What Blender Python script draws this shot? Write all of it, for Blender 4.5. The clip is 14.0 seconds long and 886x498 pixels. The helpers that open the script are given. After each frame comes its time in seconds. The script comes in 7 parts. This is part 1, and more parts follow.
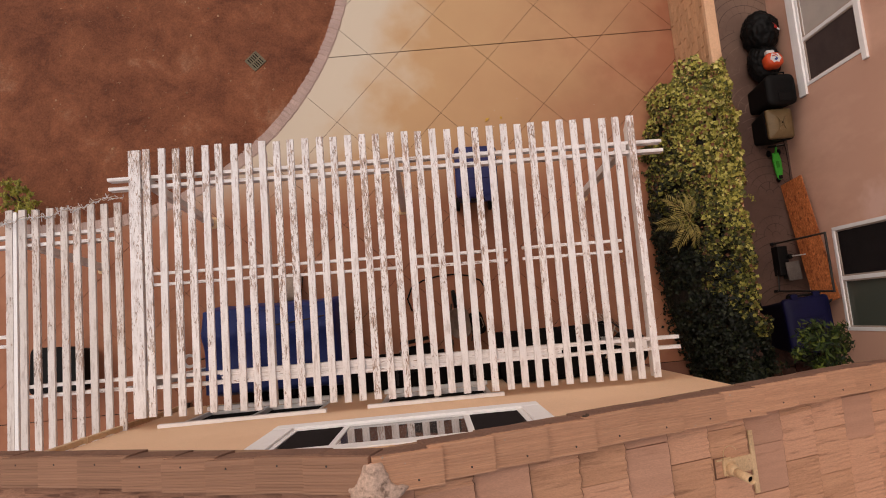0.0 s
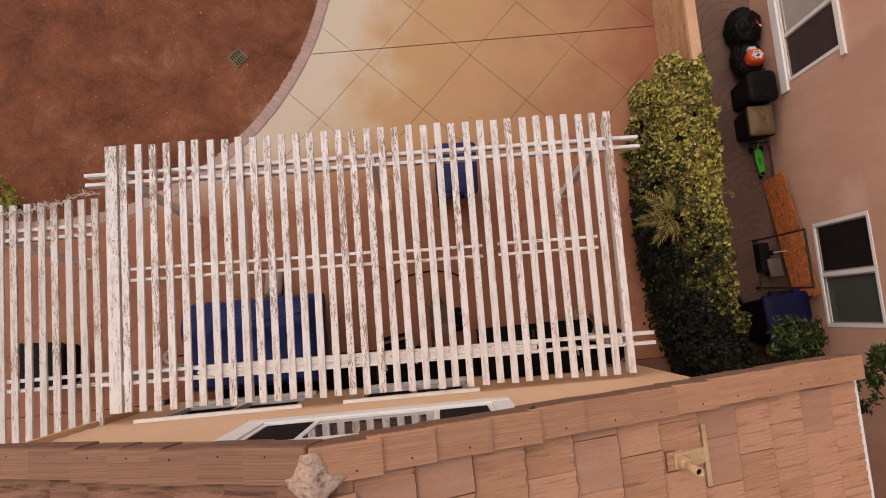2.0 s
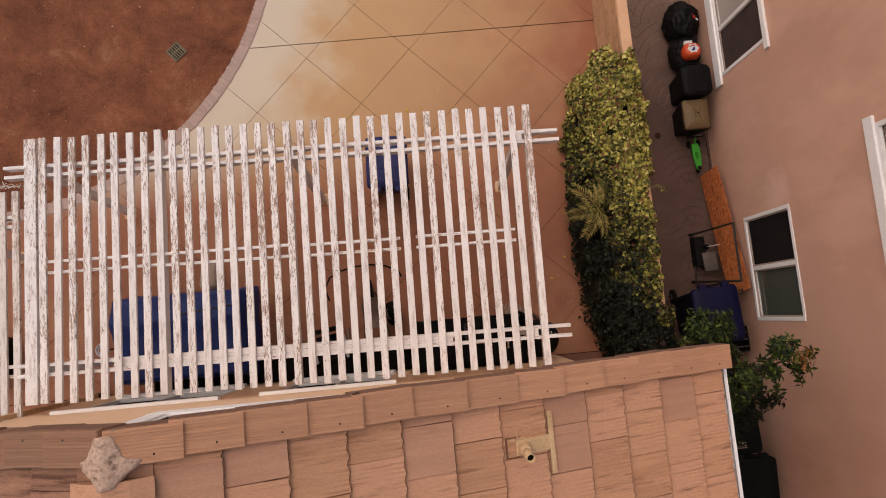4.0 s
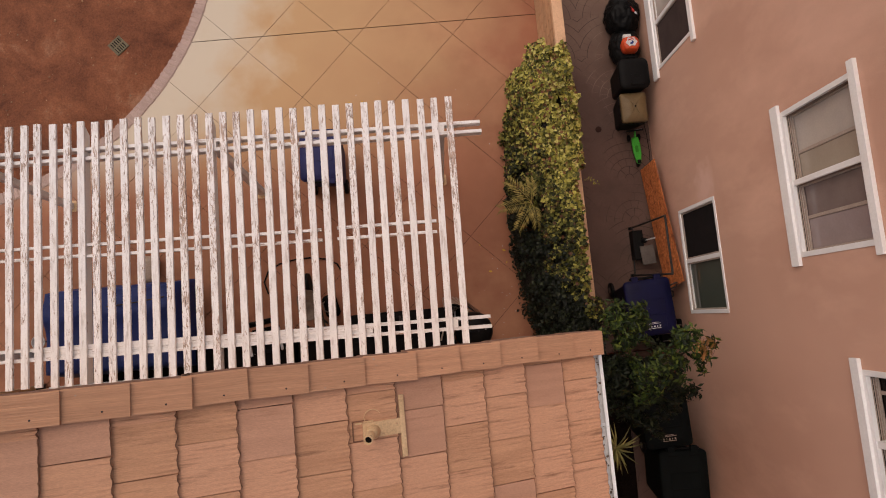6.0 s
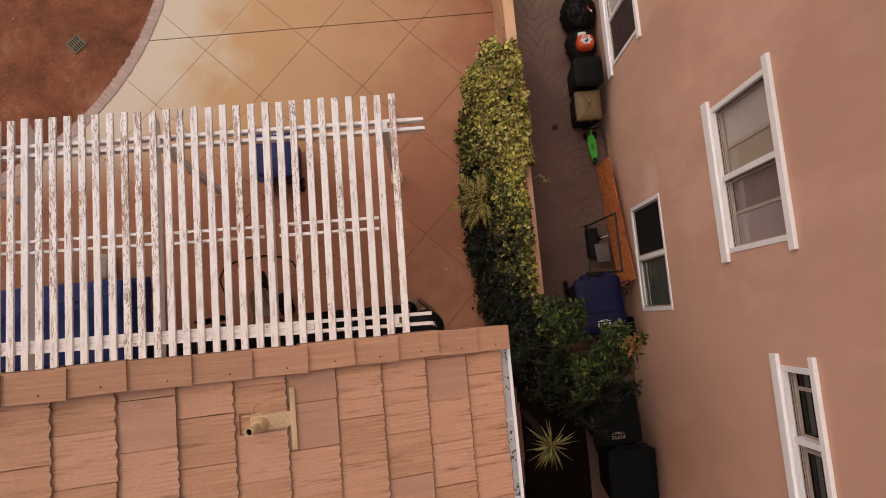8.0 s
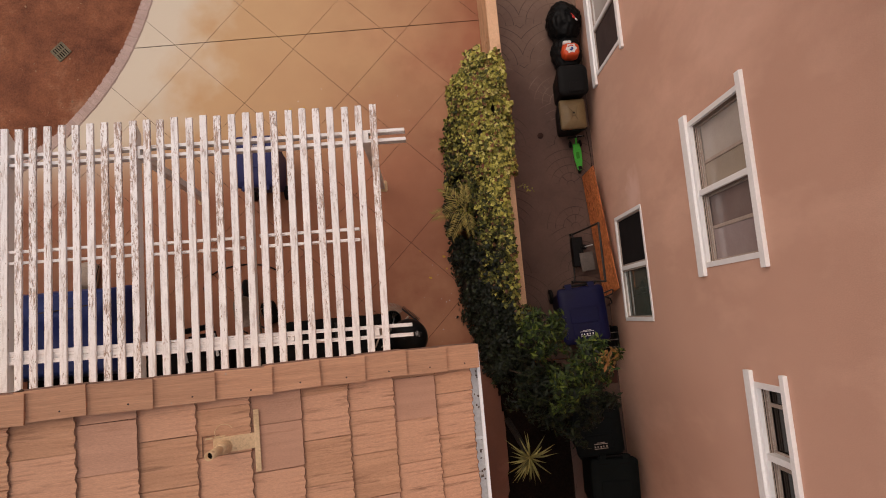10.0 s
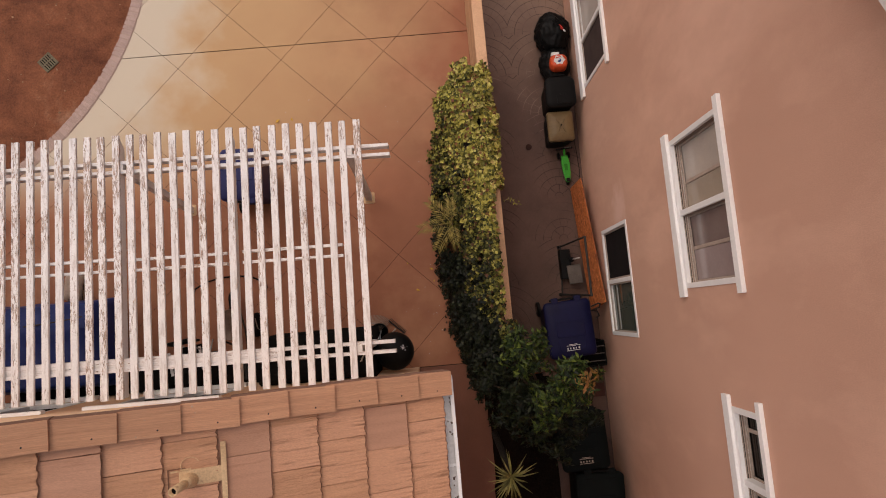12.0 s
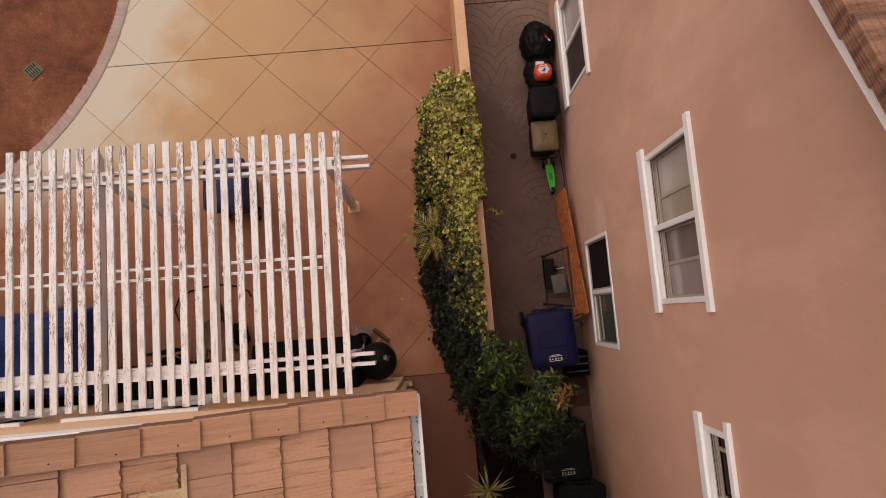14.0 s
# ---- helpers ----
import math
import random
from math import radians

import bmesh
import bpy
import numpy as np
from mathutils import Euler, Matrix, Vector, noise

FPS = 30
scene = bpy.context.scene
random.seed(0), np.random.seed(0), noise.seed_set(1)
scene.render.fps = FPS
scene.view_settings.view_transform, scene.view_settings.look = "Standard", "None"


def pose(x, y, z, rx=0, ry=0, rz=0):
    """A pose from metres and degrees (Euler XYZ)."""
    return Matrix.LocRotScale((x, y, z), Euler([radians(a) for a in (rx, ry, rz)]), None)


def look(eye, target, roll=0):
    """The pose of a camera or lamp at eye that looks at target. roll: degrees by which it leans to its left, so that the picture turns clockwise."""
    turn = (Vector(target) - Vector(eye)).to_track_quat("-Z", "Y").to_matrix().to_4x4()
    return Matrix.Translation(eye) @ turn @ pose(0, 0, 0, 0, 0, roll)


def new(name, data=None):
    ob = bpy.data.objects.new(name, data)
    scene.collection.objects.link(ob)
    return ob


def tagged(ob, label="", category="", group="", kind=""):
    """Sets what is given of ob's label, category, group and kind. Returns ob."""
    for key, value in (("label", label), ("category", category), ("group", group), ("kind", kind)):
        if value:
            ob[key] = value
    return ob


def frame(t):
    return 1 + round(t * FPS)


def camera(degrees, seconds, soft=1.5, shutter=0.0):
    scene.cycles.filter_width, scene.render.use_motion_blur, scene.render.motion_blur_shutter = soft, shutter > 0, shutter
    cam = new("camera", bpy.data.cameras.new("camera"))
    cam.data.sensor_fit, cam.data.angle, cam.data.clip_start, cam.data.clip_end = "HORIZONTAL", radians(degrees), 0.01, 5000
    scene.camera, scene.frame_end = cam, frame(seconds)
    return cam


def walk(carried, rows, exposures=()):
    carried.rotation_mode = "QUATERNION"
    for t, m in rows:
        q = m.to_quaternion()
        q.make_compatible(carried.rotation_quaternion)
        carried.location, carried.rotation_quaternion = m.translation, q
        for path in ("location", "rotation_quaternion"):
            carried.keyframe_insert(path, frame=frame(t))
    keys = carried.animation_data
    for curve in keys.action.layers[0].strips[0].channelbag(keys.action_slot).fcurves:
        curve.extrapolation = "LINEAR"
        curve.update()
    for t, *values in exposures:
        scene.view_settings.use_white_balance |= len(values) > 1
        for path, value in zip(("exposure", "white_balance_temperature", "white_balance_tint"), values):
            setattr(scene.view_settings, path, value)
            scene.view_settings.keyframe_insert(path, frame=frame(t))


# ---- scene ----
cam = camera(70.0, 14.0, 1.0)
# seconds, place, turn in degrees
PATH = [
    (0, -0.211, 0.274, 10.434, 6.445, -0.763, -5.253),
    (0.5, -0.217, 0.268, 10.436, 6.429, -0.713, -5.287),
    (1, -0.157, 0.247, 10.437, 6.392, -0.719, -5.227),
    (1.5, -0.045, 0.228, 10.444, 6.349, -0.690, -5.211),
    (2, 0.115, 0.207, 10.444, 6.321, -0.619, -5.203),
    (2.5, 0.364, 0.165, 10.440, 6.285, -0.633, -5.192),
    (3, 0.628, 0.127, 10.444, 6.229, -0.615, -5.223),
    (5.5, 1.963, -0.112, 10.488, 6.113, -0.438, -5.072),
    (6, 2.201, -0.162, 10.478, 6.133, -0.382, -5.097),
    (6.5, 2.412, -0.212, 10.474, 6.220, -0.398, -5.063),
    (7, 2.608, -0.249, 10.478, 6.230, -0.292, -5.086),
    (7.5, 2.776, -0.281, 10.481, 6.291, -0.286, -5.036),
    (8, 2.970, -0.286, 10.482, 6.236, -0.191, -5.067),
    (10.5, 3.235, -0.101, 10.489, 6.157, -0.274, -4.995),
    (11, 3.265, -0.049, 10.490, 6.109, -0.219, -4.974),
    (11.5, 3.345, 0.002, 10.487, 6.067, -0.190, -4.943),
    (12, 3.469, 0.058, 10.482, 6.013, -0.168, -4.934),
    (12.5, 3.618, 0.103, 10.480, 5.982, -0.142, -4.884),
    (13, 3.755, 0.137, 10.488, 5.955, -0.139, -4.863),
    (13.5, 3.767, 0.167, 10.489, 5.950, -0.145, -4.884),
    (14, 3.756, 0.199, 10.490, 5.946, -0.101, -4.852),
]
EXPOSURES = [(0, -0.02, 6600, 17), (14, 0.02, 6540, 16)]
walk(cam, [(t, pose(x, y, z, rx, ry, rz)) for t, x, y, z, rx, ry, rz in PATH], EXPOSURES)

# ---- sky and sun: a soft overcast afternoon ----
world = bpy.data.worlds.new("overcast_sky")
scene.world = world
world.use_nodes = True
wn, wl = world.node_tree.nodes, world.node_tree.links
sky = wn.new("ShaderNodeTexSky")
sky.sky_type, sky.sun_disc = "NISHITA", False
sky.sun_elevation, sky.sun_rotation = radians(61), radians(-42)
sky.dust_density, sky.air_density, sky.ozone_density = 6.0, 1.6, 0.6
wn["Background"].inputs[1].default_value = 0.072
wl.new(sky.outputs[0], wn["Background"].inputs[0])
sun_data = bpy.data.lights.new("sun", "SUN")
sun_data.energy, sun_data.angle, sun_data.color = 1.5, radians(114), (1.0, 0.92, 0.83)
sun = new("sun", sun_data)
sun.matrix_world = look((0, 0, 20), (0.36, -0.40, 19.0))


# ---- materials ----
def mat(name, a, b=None, scale=6.0, fine=70.0, rough=0.75, bump=0.25, metal=0.0, stretch=(1, 1, 1), spread=0.0, island=False,
        alt=None, stain=None, stain_scale=0.7, stain_at=(0.45, 0.7), spec=0.3, grain=0.25, depth=0.006):
    """Base colour a to b over a broad noise, fine grain and relief, an optional third stain colour, and a spread between pieces."""
    m = bpy.data.materials.new(name)
    m.use_nodes = True
    n, l = m.node_tree.nodes, m.node_tree.links
    shader = n["Principled BSDF"]
    shader.inputs["Roughness"].default_value = rough
    shader.inputs["Metallic"].default_value = metal
    shader.inputs["Specular IOR Level"].default_value = spec
    where = n.new("ShaderNodeTexCoord")
    info = n.new("ShaderNodeObjectInfo")
    shift = n.new("ShaderNodeVectorMath")
    shift.operation = "MULTIPLY_ADD"
    shift.inputs[1].default_value = (37.0, 19.0, 23.0)
    l.new(info.outputs["Random"], shift.inputs[0])
    l.new(where.outputs["Object"], shift.inputs[2])
    place = n.new("ShaderNodeMapping")
    place.inputs["Scale"].default_value = stretch
    l.new(shift.outputs[0], place.inputs[0])

    def noise_at(s, detail=5.0, source=None):
        t = n.new("ShaderNodeTexNoise")
        t.inputs["Scale"].default_value, t.inputs["Detail"].default_value, t.inputs["Roughness"].default_value = s, detail, 0.62
        l.new((source or place).outputs[0], t.inputs[0])
        return t

    def ramp(source, lo, hi, c0, c1):
        r = n.new("ShaderNodeValToRGB")
        r.color_ramp.elements[0].position, r.color_ramp.elements[1].position = lo, hi
        r.color_ramp.elements[0].color, r.color_ramp.elements[1].color = (*c0, 1), (*c1, 1)
        l.new(source, r.inputs[0])
        return r

    def mixed(kind, fac, x, y):
        k = n.new("ShaderNodeMix")
        k.data_type, k.blend_type = "RGBA", kind
        if isinstance(fac, float):
            k.inputs[0].default_value = fac
        else:
            l.new(fac, k.inputs[0])
        l.new(x, k.inputs[6])
        l.new(y, k.inputs[7])
        return k.outputs[2]

    b = b or tuple(v * 0.7 for v in a)
    colour = ramp(noise_at(scale).outputs[0], 0.3, 0.7, a, b).outputs[0]
    if alt:
        other = n.new("ShaderNodeRGB")
        other.outputs[0].default_value = (*alt, 1)
        pick = ramp(info.outputs["Random"], 0.55, 0.75, (0, 0, 0), (0.8, 0.8, 0.8))
        colour = mixed("MIX", pick.outputs[0], colour, other.outputs[0])
    if stain:
        spots = ramp(noise_at(stain_scale, 7.0).outputs[0], stain_at[0], stain_at[1], (0, 0, 0), (1, 1, 1))
        third = n.new("ShaderNodeRGB")
        third.outputs[0].default_value = (*stain, 1)
        colour = mixed("MIX", spots.outputs[0], colour, third.outputs[0])
    grains = noise_at(fine, 4.0)
    speck = ramp(grains.outputs[0], 0.3, 0.75, (1 - grain,) * 3, (1 + grain * 0.6,) * 3)
    colour = mixed("MULTIPLY", 1.0, colour, speck.outputs[0])
    if spread:
        tone = n.new("ShaderNodeHueSaturation")
        span = n.new("ShaderNodeMapRange")
        span.inputs[3].default_value, span.inputs[4].default_value = 1 - spread, 1 + spread
        if island:
            l.new(n.new("ShaderNodeNewGeometry").outputs["Random Per Island"], span.inputs[0])
        else:
            l.new(info.outputs["Random"], span.inputs[0])
        l.new(span.outputs[0], tone.inputs["Value"])
        l.new(colour, tone.inputs["Color"])
        colour = tone.outputs[0]
    l.new(colour, shader.inputs["Base Color"])
    if bump:
        rise = n.new("ShaderNodeBump")
        rise.inputs["Strength"].default_value, rise.inputs["Distance"].default_value = bump, depth
        l.new(grains.outputs[0], rise.inputs["Height"])
        l.new(rise.outputs[0], shader.inputs["Normal"])
    return m


def peeling(name, most, white=(0.875, 0.838, 0.820), bare=(0.37, 0.270, 0.215), along=1):
    """White paint that flakes off along the grain: worn grey first, then bare wood with dark cracks; most: how much is gone at one end."""
    m = mat(name, white, tuple(v * 0.92 for v in white), 3.0, 60.0, 0.62, 0.3, stretch=(1, 1, 1), spread=0.05, grain=0.10)
    n, l = m.node_tree.nodes, m.node_tree.links
    shader = n["Principled BSDF"]
    old = shader.inputs["Base Color"].links[0].from_socket
    where, info = n["Texture Coordinate"], n["Object Info"]
    shift = n["Vector Math"]

    def noise_along(across, length, detail, rough, twist=0.0):
        place = n.new("ShaderNodeMapping")
        place.inputs["Scale"].default_value = (across, length, across) if along == 1 else (length, across, across)
        l.new(shift.outputs[0], place.inputs[0])
        t = n.new("ShaderNodeTexNoise")
        t.inputs["Scale"].default_value, t.inputs["Detail"].default_value, t.inputs["Roughness"].default_value = 1.0, detail, rough
        t.inputs["Distortion"].default_value = twist
        l.new(place.outputs[0], t.inputs[0])
        return t.outputs[0]

    def calc(op, a, b, c=None):
        k = n.new("ShaderNodeMath")
        k.operation = op
        for i, v in enumerate((a, b, c)):
            if isinstance(v, float):
                k.inputs[i].default_value = v
            elif v is not None:
                l.new(v, k.inputs[i])
        return k.outputs[0]

    def ramp(source, stops):
        r = n.new("ShaderNodeValToRGB")
        for k, (at, colour) in enumerate(stops):
            e = r.color_ramp.elements[k] if k < 2 else r.color_ramp.elements.new(at)
            e.position, e.color = at, (*colour, 1)
        l.new(source, r.inputs[0])
        return r.outputs[0]

    def mixed(kind, fac, x, y):
        k = n.new("ShaderNodeMix")
        k.data_type, k.blend_type = "RGBA", kind
        if isinstance(fac, float):
            k.inputs[0].default_value = fac
        else:
            l.new(fac, k.inputs[0])
        l.new(x, k.inputs[6])
        l.new(y, k.inputs[7])
        return k.outputs[2]

    axes = n.new("ShaderNodeSeparateXYZ")
    l.new(where.outputs["Object"], axes.inputs[0])
    gone = n.new("ShaderNodeMapRange")
    gone.inputs[1].default_value, gone.inputs[2].default_value = -1.7, 1.7
    gone.inputs[3].default_value, gone.inputs[4].default_value = 0.0, most
    l.new(axes.outputs[along], gone.inputs[0])
    flakes = noise_along(44.0, 8.0, 8.0, 0.70, 1.1)
    drift = noise_along(7.0, 1.7, 2.0, 0.5)
    own = calc("MULTIPLY_ADD", info.outputs["Random"], 0.12, -0.262)
    level = calc("ADD", calc("ADD", flakes, calc("MULTIPLY", drift, 0.36)), calc("ADD", gone.outputs[0], own))
    # soft grey smears where the paint has worn thin
    smear = noise_along(26.0, 4.0, 5.0, 0.6)
    thin = ramp(smear, ((0.50, (1, 1, 1)), (0.74, (0.66, 0.595, 0.56))))
    painted = mixed("MULTIPLY", 1.0, old, thin)
    wood = ramp(noise_along(120.0, 14.0, 4.0, 0.6), ((0.36, [v * 0.36 for v in bare]), (0.60, [v * 1.55 for v in bare]), (0.47, bare)))
    edge = ramp(level, ((0.583, (0, 0, 0)), (0.630, (1, 1, 1))))
    l.new(mixed("MIX", edge, painted, wood), shader.inputs["Base Color"])
    flat = n.new("ShaderNodeBump")
    flat.invert = True
    flat.inputs["Strength"].default_value, flat.inputs["Distance"].default_value = 0.5, 0.003
    l.new(edge, flat.inputs["Height"])
    l.new(n["Bump"].outputs[0], flat.inputs["Normal"])
    l.new(flat.outputs[0], shader.inputs["Normal"])
    return m


def soil(name):
    """Trodden red earth: soft dark and dusty patches, crumbs and small hollows."""
    m = mat(name, (1, 1, 1), (0.82, 0.80, 0.78), 5.0, 34, 0.97, 1.0, grain=0.30, depth=0.03)
    n, l = m.node_tree.nodes, m.node_tree.links
    shader = n["Principled BSDF"]
    old = shader.inputs["Base Color"].links[0].from_socket
    patch = n.new("ShaderNodeTexNoise")
    patch.inputs["Scale"].default_value, patch.inputs["Detail"].default_value = 1.15, 9.0
    patch.inputs["Roughness"].default_value, patch.inputs["Distortion"].default_value = 0.66, 0.5
    l.new(n["Texture Coordinate"].outputs["Object"], patch.inputs[0])
    run = n.new("ShaderNodeValToRGB")
    stops = run.color_ramp.elements
    stops[0].position, stops[0].color = 0.30, (0.126, 0.044, 0.023, 1)
    stops[1].position, stops[1].color = 0.74, (0.437, 0.219, 0.130, 1)
    for at, colour in ((0.44, (0.219, 0.077, 0.038, 1)), (0.58, (0.307, 0.113, 0.054, 1))):
        e = stops.new(at)
        e.color = colour
    l.new(patch.outputs[0], run.inputs[0])
    mix = n.new("ShaderNodeMix")
    mix.data_type, mix.blend_type = "RGBA", "MULTIPLY"
    mix.inputs[0].default_value = 1.0
    l.new(run.outputs[0], mix.inputs[6])
    l.new(old, mix.inputs[7])
    l.new(mix.outputs[2], shader.inputs["Base Color"])
    hollow = n.new("ShaderNodeBump")
    hollow.inputs["Strength"].default_value, hollow.inputs["Distance"].default_value = 0.6, 0.10
    l.new(patch.outputs[0], hollow.inputs["Height"])
    l.new(n["Bump"].outputs[0], hollow.inputs["Normal"])
    l.new(hollow.outputs[0], shader.inputs["Normal"])
    return m


def leafy(name, stops, rough=0.5, grain=0.15):
    """Leaves whose colour is drawn leaf by leaf from a run of colours."""
    m = mat(name, (1, 1, 1), (0.52, 0.52, 0.50), 3.4, 40, rough, 0.2, grain=grain, spec=0.2)
    n, l = m.node_tree.nodes, m.node_tree.links
    shader = n["Principled BSDF"]
    old = shader.inputs["Base Color"].links[0].from_socket
    pick = n.new("ShaderNodeValToRGB")
    run = pick.color_ramp.elements
    for k, (at, colour) in enumerate(stops):
        e = run[k] if k < 2 else run.new(at)
        e.position, e.color = at, (*colour, 1)
    l.new(n.new("ShaderNodeNewGeometry").outputs["Random Per Island"], pick.inputs[0])
    mix = n.new("ShaderNodeMix")
    mix.data_type, mix.blend_type = "RGBA", "MULTIPLY"
    mix.inputs[0].default_value = 1.0
    l.new(pick.outputs[0], mix.inputs[6])
    l.new(old, mix.inputs[7])
    l.new(mix.outputs[2], shader.inputs["Base Color"])
    return m


def glass(name, tint=(0.05, 0.06, 0.06), rough=0.04, shine=0.6):
    m = bpy.data.materials.new(name)
    m.use_nodes = True
    s = m.node_tree.nodes["Principled BSDF"]
    s.inputs["Base Color"].default_value = (*tint, 1)
    s.inputs["Roughness"].default_value = rough
    s.inputs["Specular IOR Level"].default_value = shine
    s.inputs["Transmission Weight"].default_value = 0.0
    return m


